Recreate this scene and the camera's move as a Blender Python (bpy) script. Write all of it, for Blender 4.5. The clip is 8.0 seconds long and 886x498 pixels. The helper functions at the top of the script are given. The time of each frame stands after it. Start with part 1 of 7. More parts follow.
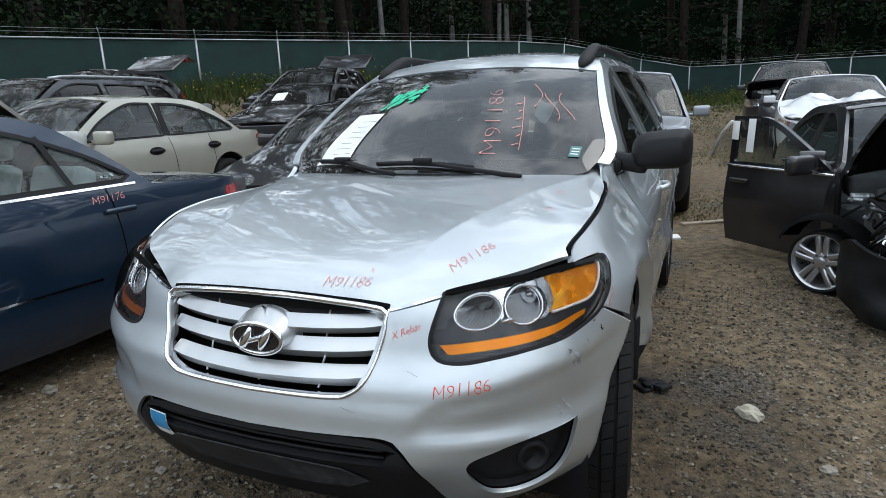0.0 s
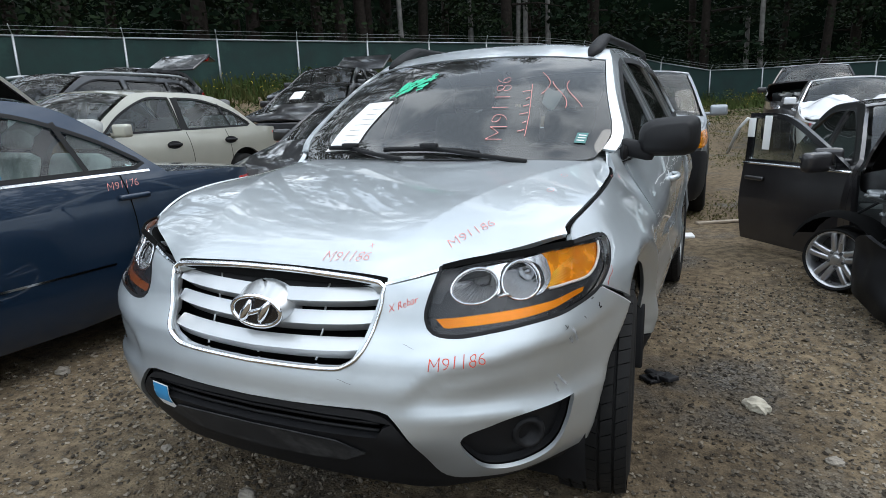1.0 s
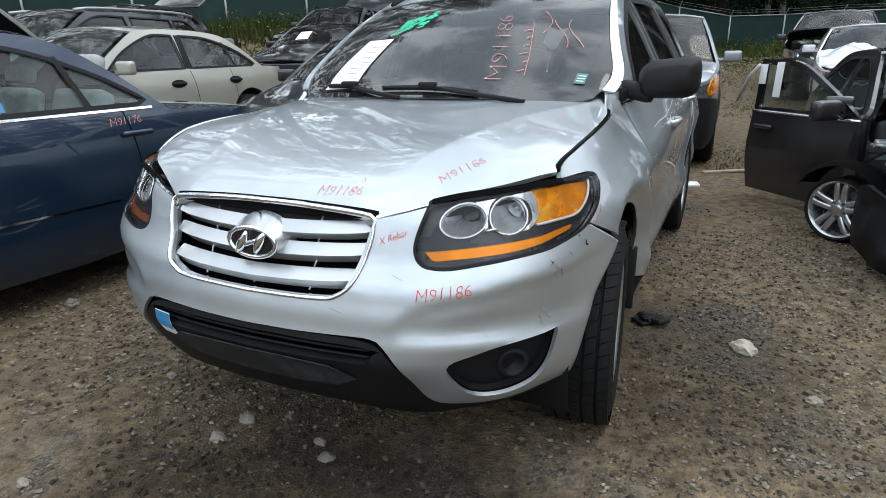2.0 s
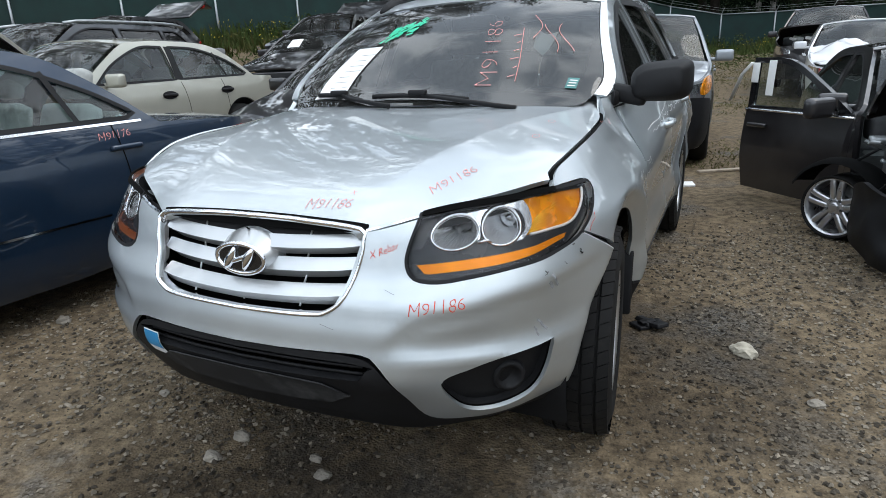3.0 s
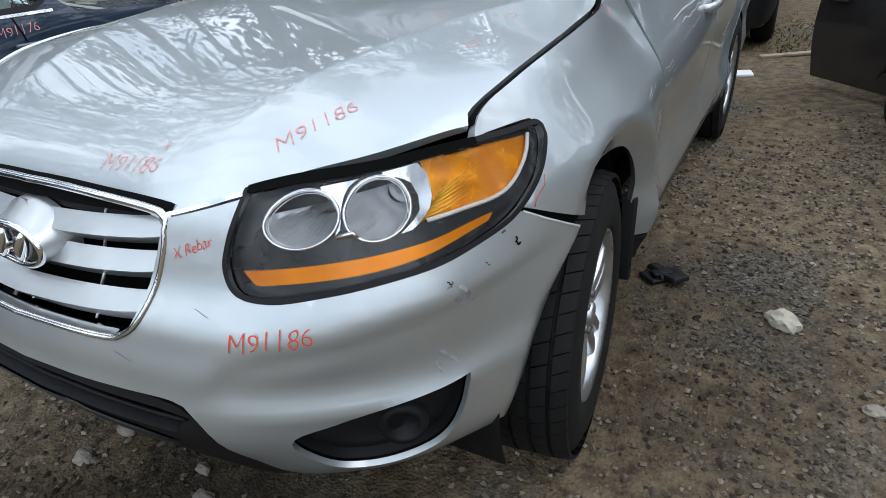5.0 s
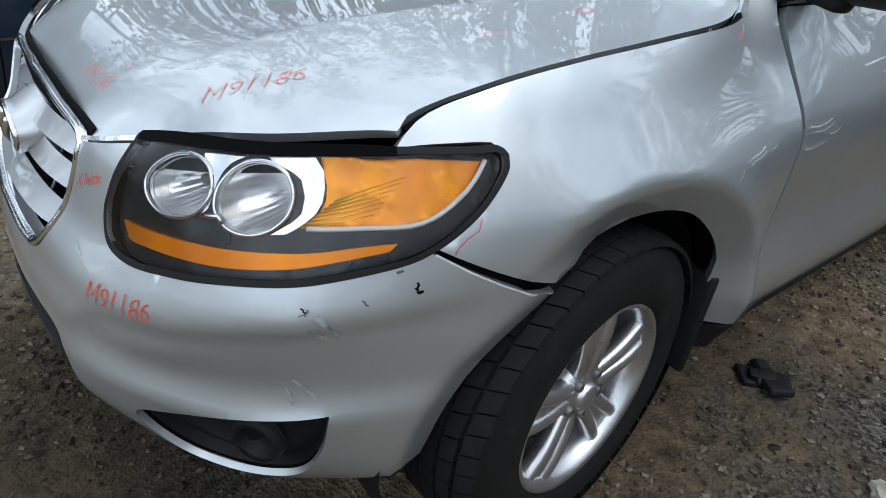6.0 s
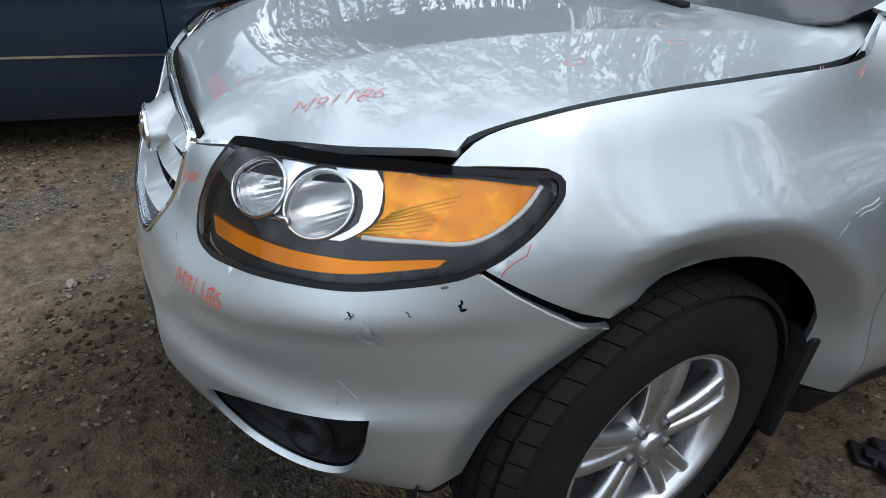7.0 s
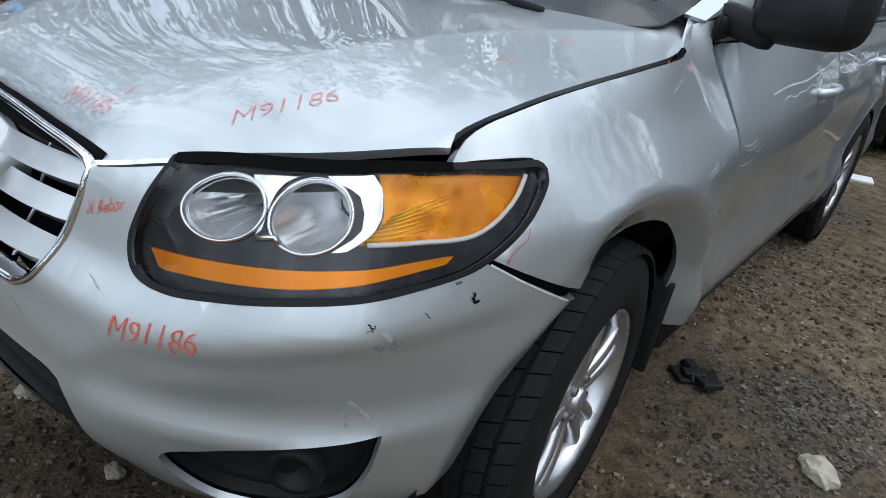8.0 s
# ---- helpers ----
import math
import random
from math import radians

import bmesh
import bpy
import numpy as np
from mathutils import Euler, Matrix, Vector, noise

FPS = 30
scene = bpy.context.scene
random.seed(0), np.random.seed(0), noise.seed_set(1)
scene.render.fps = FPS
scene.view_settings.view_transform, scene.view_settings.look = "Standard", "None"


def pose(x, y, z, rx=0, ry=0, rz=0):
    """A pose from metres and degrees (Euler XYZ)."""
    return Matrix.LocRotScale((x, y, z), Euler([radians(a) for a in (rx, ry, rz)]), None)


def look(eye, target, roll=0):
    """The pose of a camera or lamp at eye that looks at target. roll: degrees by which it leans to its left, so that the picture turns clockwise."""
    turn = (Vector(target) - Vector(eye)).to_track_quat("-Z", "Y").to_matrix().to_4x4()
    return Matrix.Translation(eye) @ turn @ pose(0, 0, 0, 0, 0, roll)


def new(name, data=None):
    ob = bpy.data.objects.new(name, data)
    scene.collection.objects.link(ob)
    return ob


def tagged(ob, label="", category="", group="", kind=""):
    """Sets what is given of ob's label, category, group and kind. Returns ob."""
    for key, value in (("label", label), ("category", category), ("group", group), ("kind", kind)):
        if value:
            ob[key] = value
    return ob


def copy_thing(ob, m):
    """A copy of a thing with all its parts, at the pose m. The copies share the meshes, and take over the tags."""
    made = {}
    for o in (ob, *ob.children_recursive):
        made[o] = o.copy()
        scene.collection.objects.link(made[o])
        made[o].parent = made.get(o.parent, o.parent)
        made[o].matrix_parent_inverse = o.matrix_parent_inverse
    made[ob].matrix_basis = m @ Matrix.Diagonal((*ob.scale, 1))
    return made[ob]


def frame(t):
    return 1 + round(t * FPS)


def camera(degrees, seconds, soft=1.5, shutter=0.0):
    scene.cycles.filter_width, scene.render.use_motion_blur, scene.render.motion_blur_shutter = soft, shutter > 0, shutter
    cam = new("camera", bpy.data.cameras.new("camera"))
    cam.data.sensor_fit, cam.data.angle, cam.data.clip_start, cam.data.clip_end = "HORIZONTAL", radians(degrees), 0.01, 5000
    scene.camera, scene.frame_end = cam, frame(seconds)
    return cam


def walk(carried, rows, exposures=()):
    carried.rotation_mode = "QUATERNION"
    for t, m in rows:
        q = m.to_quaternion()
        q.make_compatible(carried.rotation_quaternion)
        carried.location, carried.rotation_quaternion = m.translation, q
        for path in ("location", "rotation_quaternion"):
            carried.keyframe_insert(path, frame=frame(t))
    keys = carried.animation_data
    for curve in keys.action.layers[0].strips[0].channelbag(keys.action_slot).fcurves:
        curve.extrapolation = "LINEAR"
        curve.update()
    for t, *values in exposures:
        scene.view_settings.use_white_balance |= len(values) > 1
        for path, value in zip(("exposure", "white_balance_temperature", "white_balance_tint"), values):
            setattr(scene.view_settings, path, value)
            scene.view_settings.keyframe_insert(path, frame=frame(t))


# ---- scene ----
cam = camera(71.3, 8.0, soft=0.8)
PATH = [
    (0, (1.122, -1.252, 1.429), (0.36, 0.536, 0.959), -2.5),
    (0.5, (1.145, -1.242, 1.405), (0.453, 0.593, 1.011), -3.7),
    (1, (1.176, -1.256, 1.355), (0.363, 0.513, 0.897), -2.1),
    (1.5, (1.229, -1.257, 1.315), (0.434, 0.435, 0.605), -4.1),
    (2, (1.241, -1.278, 1.329), (0.418, 0.437, 0.71), -1.3),
    (2.2, (1.239, -1.268, 1.34), (0.419, 0.448, 0.721), -3.0),
    (3.3, (1.238, -1.23, 1.34), (0.416, 0.491, 0.737), -2.3),
    (3.5, (1.235, -1.217, 1.347), (0.383, 0.49, 0.749), -3.0),
    (4, (1.214, -1.018, 1.325), (0.385, 0.65, 0.596), -4.0),
    (4.5, (1.177, -0.726, 1.334), (0.425, 0.896, 0.438), -0.8),
    (4.7, (1.199, -0.628, 1.314), (0.42, 0.959, 0.379), -2.3),
    (5.8, (1.438, -0.093, 1.298), (0.12, 1.05, 0.319), 0.0),
    (6, (1.456, -0.005, 1.287), (0.118, 1.062, 0.253), 4.0),
    (6.5, (1.51, 0.113, 1.283), (-0.067, 0.844, 0.293), 0.7),
    (7, (1.524, 0.078, 1.29), (-0.054, 0.819, 0.308), 3.1),
    (7.5, (1.475, -0.111, 1.301), (0.123, 1.091, 0.449), 5.1),
    (8, (1.321, -0.222, 1.252), (0.206, 1.174, 0.353), 7.2),
]
walk(cam, [(t, look(eye, target, roll)) for t, eye, target, roll in PATH], [(0.0, 0.20, 6560, 10), (1.2, 0.38, 6640, 10), (4.2, 0.36, 6600, 10), (5.8, 0.06, 6450, 10), (8.0, 0.10, 6450, 10)])

# ==== world, light ====
world = bpy.data.worlds.new("world")
scene.world = world
world.use_nodes = True
wn, wl = world.node_tree.nodes, world.node_tree.links
SUN_EL, SUN_ROT = radians(62), radians(72)
sky = wn.new("ShaderNodeTexSky")
sky.sky_type, sky.sun_disc = "NISHITA", False
sky.sun_elevation, sky.sun_rotation = SUN_EL, SUN_ROT
sky.air_density, sky.dust_density = 1.0, 2.0
coord = wn.new("ShaderNodeTexCoord")
cloud = wn.new("ShaderNodeTexNoise")
cloud.inputs["Scale"].default_value, cloud.inputs["Detail"].default_value = 4.4, 9.0
cloud.inputs["Roughness"].default_value = 0.6
ramp = wn.new("ShaderNodeValToRGB")
ramp.color_ramp.elements[0].position, ramp.color_ramp.elements[0].color = 0.44, (7.6, 9.1, 11.0, 1)
ramp.color_ramp.elements[1].position, ramp.color_ramp.elements[1].color = 0.58, (18.5, 20.4, 22.4, 1)
mix = wn.new("ShaderNodeMix")
mix.data_type = "RGBA"
mix.inputs["Factor"].default_value = 0.85
wl.new(coord.outputs["Generated"], cloud.inputs["Vector"])
wl.new(cloud.outputs["Fac"], ramp.inputs["Fac"])
wl.new(sky.outputs["Color"], mix.inputs["A"])
wl.new(ramp.outputs["Color"], mix.inputs["B"])
wl.new(mix.outputs["Result"], wn["Background"].inputs["Color"])
wn["Background"].inputs["Strength"].default_value = 0.106
sun = new("sun", bpy.data.lights.new("sun", "SUN"))
sun.data.energy, sun.data.angle, sun.data.color = 0.55, radians(30), (1.0, 0.98, 0.95)
sun.matrix_world = look((6, 2, 12), (0, 0, 0))


# ==== materials ====
def material(name, base=(0.5, 0.5, 0.5), rough=0.5, metal=0.0, coat=0.0, spec=0.5, vary=0.12, scale=6.0, bump=0.0,
             bump_scale=60.0, second=None, second_scale=1.5, second_at=0.55, rough_vary=0.1, rnd=0.0, flakes=False):
    m = bpy.data.materials.new(name)
    m.use_nodes = True
    n, l = m.node_tree.nodes, m.node_tree.links
    b = n["Principled BSDF"]
    tc = n.new("ShaderNodeTexCoord")
    fine = n.new("ShaderNodeTexNoise")
    fine.inputs["Scale"].default_value, fine.inputs["Detail"].default_value = scale, 6.0
    l.new(tc.outputs["Object"], fine.inputs["Vector"])
    cr = n.new("ShaderNodeValToRGB")
    lo = tuple(max(0.0, c * (1 - vary)) for c in base) + (1,)
    hi = tuple(min(1.0, c * (1 + vary)) for c in base) + (1,)
    cr.color_ramp.elements[0].position, cr.color_ramp.elements[0].color = 0.3, lo
    cr.color_ramp.elements[1].position, cr.color_ramp.elements[1].color = 0.7, hi
    l.new(fine.outputs["Fac"], cr.inputs["Fac"])
    out = cr.outputs["Color"]
    if second:
        big = n.new("ShaderNodeTexNoise")
        big.inputs["Scale"].default_value, big.inputs["Detail"].default_value = second_scale, 8.0
        big.inputs["Roughness"].default_value = 0.65
        l.new(tc.outputs["Object"], big.inputs["Vector"])
        br = n.new("ShaderNodeValToRGB")
        br.color_ramp.elements[0].position, br.color_ramp.elements[1].position = second_at, second_at + 0.15
        l.new(big.outputs["Fac"], br.inputs["Fac"])
        mx = n.new("ShaderNodeMix")
        mx.data_type = "RGBA"
        mx.inputs["B"].default_value = second + (1,)
        l.new(br.outputs["Color"], mx.inputs["Factor"])
        l.new(out, mx.inputs["A"])
        out = mx.outputs["Result"]
    if rnd:
        oi = n.new("ShaderNodeObjectInfo")
        hs = n.new("ShaderNodeHueSaturation")
        mr = n.new("ShaderNodeMapRange")
        mr.inputs["To Min"].default_value, mr.inputs["To Max"].default_value = 1 - rnd, 1 + rnd
        l.new(oi.outputs["Random"], mr.inputs["Value"])
        l.new(mr.outputs["Result"], hs.inputs["Value"])
        l.new(out, hs.inputs["Color"])
        out = hs.outputs["Color"]
    l.new(out, b.inputs["Base Color"])
    rr = n.new("ShaderNodeMapRange")
    rr.inputs["To Min"].default_value, rr.inputs["To Max"].default_value = max(0.0, rough - rough_vary), min(1.0, rough + rough_vary)
    l.new(fine.outputs["Fac"], rr.inputs["Value"])
    l.new(rr.outputs["Result"], b.inputs["Roughness"])
    b.inputs["Metallic"].default_value = metal
    b.inputs["Coat Weight"].default_value = coat
    b.inputs["Coat Roughness"].default_value = 0.03
    b.inputs["Specular IOR Level"].default_value = spec
    if bump:
        bn = n.new("ShaderNodeTexNoise")
        bn.inputs["Scale"].default_value, bn.inputs["Detail"].default_value = bump_scale, 5.0
        l.new(tc.outputs["Object"], bn.inputs["Vector"])
        bp = n.new("ShaderNodeBump")
        bp.inputs["Strength"].default_value, bp.inputs["Distance"].default_value = 0.6, bump
        l.new(bn.outputs["Fac"], bp.inputs["Height"])
        l.new(bp.outputs["Normal"], b.inputs["Normal"])
    return m


def paint(name, base, metal=0.6, rough=0.32, dust=(0.3, 0.28, 0.25), clear=0.05, ior=1.5, film=0.16):
    m = material(name, base, rough=rough, metal=metal, coat=1.0, vary=0.05, scale=3.0, rough_vary=0.05)
    n, l = m.node_tree.nodes, m.node_tree.links
    b = n["Principled BSDF"]
    src = b.inputs["Base Color"].links[0].from_socket
    tc = n.new("ShaderNodeTexCoord")
    dn = n.new("ShaderNodeTexNoise")
    dn.inputs["Scale"].default_value, dn.inputs["Detail"].default_value, dn.inputs["Roughness"].default_value = 2.3, 10.0, 0.7
    l.new(tc.outputs["Object"], dn.inputs["Vector"])
    mr = n.new("ShaderNodeMapRange")
    mr.inputs["From Min"].default_value, mr.inputs["From Max"].default_value = 0.45, 0.8
    mr.inputs["To Min"].default_value, mr.inputs["To Max"].default_value = 0.01, film
    l.new(dn.outputs["Fac"], mr.inputs["Value"])
    mx = n.new("ShaderNodeMix")
    mx.data_type = "RGBA"
    mx.inputs["B"].default_value = dust + (1,)
    l.new(mr.outputs["Result"], mx.inputs["Factor"])
    l.new(src, mx.inputs["A"])
    l.new(mx.outputs["Result"], b.inputs["Base Color"])
    cw = n.new("ShaderNodeMapRange")
    cw.inputs["From Min"].default_value, cw.inputs["From Max"].default_value = 0.35, 0.75
    cw.inputs["To Min"].default_value, cw.inputs["To Max"].default_value = 0.0, clear
    l.new(dn.outputs["Fac"], cw.inputs["Value"])
    l.new(cw.outputs["Result"], b.inputs["Coat Roughness"])
    b.inputs["Coat IOR"].default_value = ior
    return m


def glass(name, tint=(0.75, 0.82, 0.8), clear=0.7, ior=1.8, dust=0.06):
    m = bpy.data.materials.new(name)
    m.use_nodes = True
    n, l = m.node_tree.nodes, m.node_tree.links
    n.remove(n["Principled BSDF"])
    tr = n.new("ShaderNodeBsdfTransparent")
    tr.inputs["Color"].default_value = tuple(c * clear for c in tint) + (1,)
    gl = n.new("ShaderNodeBsdfGlossy")
    gl.inputs["Roughness"].default_value = 0.02
    fr = n.new("ShaderNodeFresnel")
    fr.inputs["IOR"].default_value = ior
    mx = n.new("ShaderNodeMixShader")
    l.new(fr.outputs["Fac"], mx.inputs["Fac"])
    film = n.new("ShaderNodeMixShader")
    df = n.new("ShaderNodeBsdfDiffuse")
    df.inputs["Color"].default_value = (0.5, 0.5, 0.48, 1)
    tc = n.new("ShaderNodeTexCoord")
    dn = n.new("ShaderNodeTexNoise")
    dn.inputs["Scale"].default_value, dn.inputs["Detail"].default_value = 5.0, 8.0
    mr = n.new("ShaderNodeMapRange")
    mr.inputs["To Min"].default_value, mr.inputs["To Max"].default_value = 0.2 * dust, 1.8 * dust
    l.new(tc.outputs["Object"], dn.inputs["Vector"])
    l.new(dn.outputs["Fac"], mr.inputs["Value"])
    l.new(mr.outputs["Result"], film.inputs["Fac"])
    l.new(tr.outputs["BSDF"], film.inputs[1])
    l.new(df.outputs["BSDF"], film.inputs[2])
    l.new(film.outputs["Shader"], mx.inputs[1])
    l.new(gl.outputs["BSDF"], mx.inputs[2])
    l.new(mx.outputs["Shader"], n["Material Output"].inputs["Surface"])
    return m


SILVER = paint("silver_paint", (0.575, 0.615, 0.632), metal=0.78, rough=0.44, clear=0.02, ior=1.6)
BLUE = paint("blue_paint", (0.0035, 0.019, 0.046), metal=0.4, rough=0.35, film=0.04)
BEIGE = paint("beige_paint", (0.46, 0.45, 0.38), metal=0.4, rough=0.35)
BLACK = paint("black_paint", (0.010, 0.010, 0.012), metal=0.2, rough=0.3, film=0.05)
CHARCOAL = paint("charcoal_paint", (0.022, 0.020, 0.022), metal=0.4, rough=0.35, film=0.06)
WHITE = paint("white_paint", (0.75, 0.76, 0.78), metal=0.0, rough=0.4)
GREY = paint("grey_paint", (0.33, 0.35, 0.37), metal=0.6, rough=0.35)
PLASTIC = material("black_plastic", (0.008, 0.008, 0.009), spec=0.3, rough=0.6, vary=0.2, bump=0.0006, bump_scale=400, second=(0.02, 0.019, 0.018), second_scale=3.0, second_at=0.6)
DUSTYPLASTIC = material("dusty_plastic", (0.022, 0.022, 0.023), spec=0.3, rough=0.7, vary=0.35, scale=9, second=(0.06, 0.06, 0.06), second_scale=6.0, second_at=0.52)
GLOSSBLACK = material("gloss_black", (0.012, 0.012, 0.013), rough=0.18, coat=0.5, vary=0.2)
# Near-black for shaded gaps and recesses, and for black trim and scuffs.
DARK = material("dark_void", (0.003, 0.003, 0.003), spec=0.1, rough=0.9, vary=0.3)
RUBBER = material("tyre_rubber", (0.0075, 0.0072, 0.007), spec=0.3, rough=0.8, vary=0.3, scale=30, bump=0.0008, bump_scale=250, second=(0.024, 0.021, 0.018), second_scale=7, second_at=0.6)
ALLOY = material("alloy", (0.62, 0.62, 0.63), rough=0.3, metal=0.9, vary=0.08, scale=12, second=(0.25, 0.22, 0.19), second_scale=9, second_at=0.66)
CHROME = material("chrome", (0.85, 0.86, 0.88), rough=0.08, metal=1.0, vary=0.05, rough_vary=0.05)
AMBERSTRIP = material("amber_strip", (0.97, 0.28, 0.0), rough=0.35, metal=0.5, vary=0.15, scale=14)
PROJECTOR = material("projector_glass", (0.35, 0.36, 0.37), rough=0.08, metal=0.8, vary=0.1)
BOWL = material("lamp_bowl", (0.94, 0.95, 0.96), rough=0.24, metal=0.8, vary=0.03)
REFLECTOR = material("lamp_reflector", (0.85, 0.86, 0.88), rough=0.11, metal=1.0, vary=0.05)
AMBER = material("amber_plastic", (1.0, 0.285, 0.0), rough=0.26, metal=0.45, coat=0.2, vary=0.30, scale=26, second=(0.85, 0.20, 0.0), second_scale=9, second_at=0.55)
# Same amber for the far lamp, its dull slanting look put into the colour.
AMBERDIM = material("amber_dimmed", (0.24, 0.06, 0.015), rough=0.3, coat=0.4, vary=0.2, scale=20)
YELLOWAMBER = material("yellow_amber", (1.0, 0.52, 0.04), rough=0.22, metal=0.4, vary=0.2, scale=30)
REDLENS = material("red_lens", (0.42, 0.01, 0.01), rough=0.15, coat=0.8, vary=0.15)
CLEAR = glass("clear_lens", (1, 1, 1), 0.99, 1.33, 0.005)
WINDSHIELD = glass("car_glass", (0.80, 0.90, 0.88), 0.72, 1.5, 0.03)
SUVGLASS = glass("windshield_glass", (0.80, 0.92, 0.92), 0.50, 1.85, 0.05)
TINT = glass("tinted_glass", (0.5, 0.55, 0.55), 0.35, 1.5, 0.02)
CABIN = material("cabin_trim", (0.055, 0.055, 0.057), rough=0.8, vary=0.2, scale=20, bump=0.0005, bump_scale=300)
SEAT = material("seat_cloth", (0.17, 0.17, 0.17), rough=0.9, vary=0.2, scale=40, bump=0.001, bump_scale=300)
PAPER = material("paper", (0.8, 0.8, 0.78), rough=0.8, vary=0.04)
REDINK = material("red_marker", (0.70, 0.07, 0.025), rough=0.6, vary=0.25, scale=50)
PINKINK = material("pink_marker", (0.75, 0.30, 0.27), rough=0.6, vary=0.25, scale=50)
GREENINK = material("green_marker", (0.02, 0.55, 0.30), rough=0.5, vary=0.25, scale=30)
SCRATCH = material("bare_scratch", (0.62, 0.64, 0.65), rough=0.5, vary=0.2, scale=60)
STICKER = material("blue_sticker", (0.03, 0.25, 0.5), rough=0.4, vary=0.15)
TEAL = material("teal_label", (0.07, 0.24, 0.23), rough=0.4, vary=0.2)
INKDARK = material("dark_print", (0.05, 0.05, 0.05), rough=0.6)
GALV = material("galvanised_steel", (0.42, 0.44, 0.45), rough=0.45, metal=0.7, vary=0.15, scale=15)
MESH = material("green_screen_mesh", (0.009, 0.031, 0.027), rough=0.85, vary=0.25, scale=2.0, bump=0.002, bump_scale=90, second=(0.02, 0.055, 0.045), second_scale=0.5)
BARK = material("bark", (0.022, 0.018, 0.015), spec=0.1, rough=0.95, vary=0.4, scale=9, bump=0.02, bump_scale=22)
PALEBARK = material("pale_bark", (0.13, 0.125, 0.115), rough=0.9, vary=0.35, scale=6, bump=0.01, bump_scale=18)
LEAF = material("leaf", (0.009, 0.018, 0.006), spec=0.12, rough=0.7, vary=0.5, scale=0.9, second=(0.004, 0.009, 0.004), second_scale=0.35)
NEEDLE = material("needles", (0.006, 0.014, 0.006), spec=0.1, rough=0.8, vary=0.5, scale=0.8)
WEED = material("weeds", (0.04, 0.06, 0.015), spec=0.15, rough=0.8, vary=0.5, scale=1.5, second=(0.085, 0.075, 0.025), second_scale=0.8, second_at=0.5)
YELLOWBLOOM = material("yellow_bloom", (0.5, 0.38, 0.03), rough=0.7, vary=0.3)
STONE = material("stone", (0.22, 0.195, 0.16), rough=0.85, vary=0.3, scale=14, bump=0.006, bump_scale=40, rnd=0.35)
PALESTONE = material("pale_stone", (0.44, 0.40, 0.32), rough=0.85, vary=0.3, scale=14, bump=0.006, bump_scale=40)
WOOD = material("weathered_wood", (0.36, 0.30, 0.23), rough=0.8, vary=0.25, scale=18)
METALDARK = material("engine_metal", (0.16, 0.16, 0.16), rough=0.5, metal=0.6, vary=0.4, scale=8)
PALECLOTH = material("pale_seat_cloth", (0.42, 0.43, 0.41), rough=0.9, vary=0.15, scale=30)
DUSTYGLASS = glass("dusty_glass", (0.78, 0.93, 0.93), 0.94, 1.5, 0.07)
LANEGRASS = material("lane_grass", (0.11, 0.105, 0.045), spec=0.1, rough=0.9, vary=0.4, scale=2.0)
WHITEPLASTIC = material("white_plastic", (0.75, 0.75, 0.73), rough=0.5, vary=0.08)


def dark_patch(m, keep, shift=(-0.315, 0.29), squeeze=(1.05, 1.6)):
    """A darker patch multiplied into a material's colour, with an uneven edge."""
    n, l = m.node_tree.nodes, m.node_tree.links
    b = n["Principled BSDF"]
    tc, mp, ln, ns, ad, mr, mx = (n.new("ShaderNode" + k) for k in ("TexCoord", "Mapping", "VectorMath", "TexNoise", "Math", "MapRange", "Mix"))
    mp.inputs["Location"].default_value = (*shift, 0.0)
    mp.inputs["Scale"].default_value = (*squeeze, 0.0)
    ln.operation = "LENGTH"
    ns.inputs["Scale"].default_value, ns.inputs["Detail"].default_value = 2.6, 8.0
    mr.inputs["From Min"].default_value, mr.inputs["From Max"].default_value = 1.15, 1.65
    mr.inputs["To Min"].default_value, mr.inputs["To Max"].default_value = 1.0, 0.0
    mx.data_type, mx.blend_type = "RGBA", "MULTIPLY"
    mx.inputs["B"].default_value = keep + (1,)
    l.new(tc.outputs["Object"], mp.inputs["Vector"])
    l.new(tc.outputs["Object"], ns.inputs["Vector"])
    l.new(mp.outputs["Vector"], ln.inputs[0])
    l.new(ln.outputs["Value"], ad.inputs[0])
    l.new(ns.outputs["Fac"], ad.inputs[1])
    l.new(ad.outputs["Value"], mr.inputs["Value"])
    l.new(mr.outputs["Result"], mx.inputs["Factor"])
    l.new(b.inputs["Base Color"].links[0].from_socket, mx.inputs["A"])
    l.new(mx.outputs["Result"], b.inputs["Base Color"])


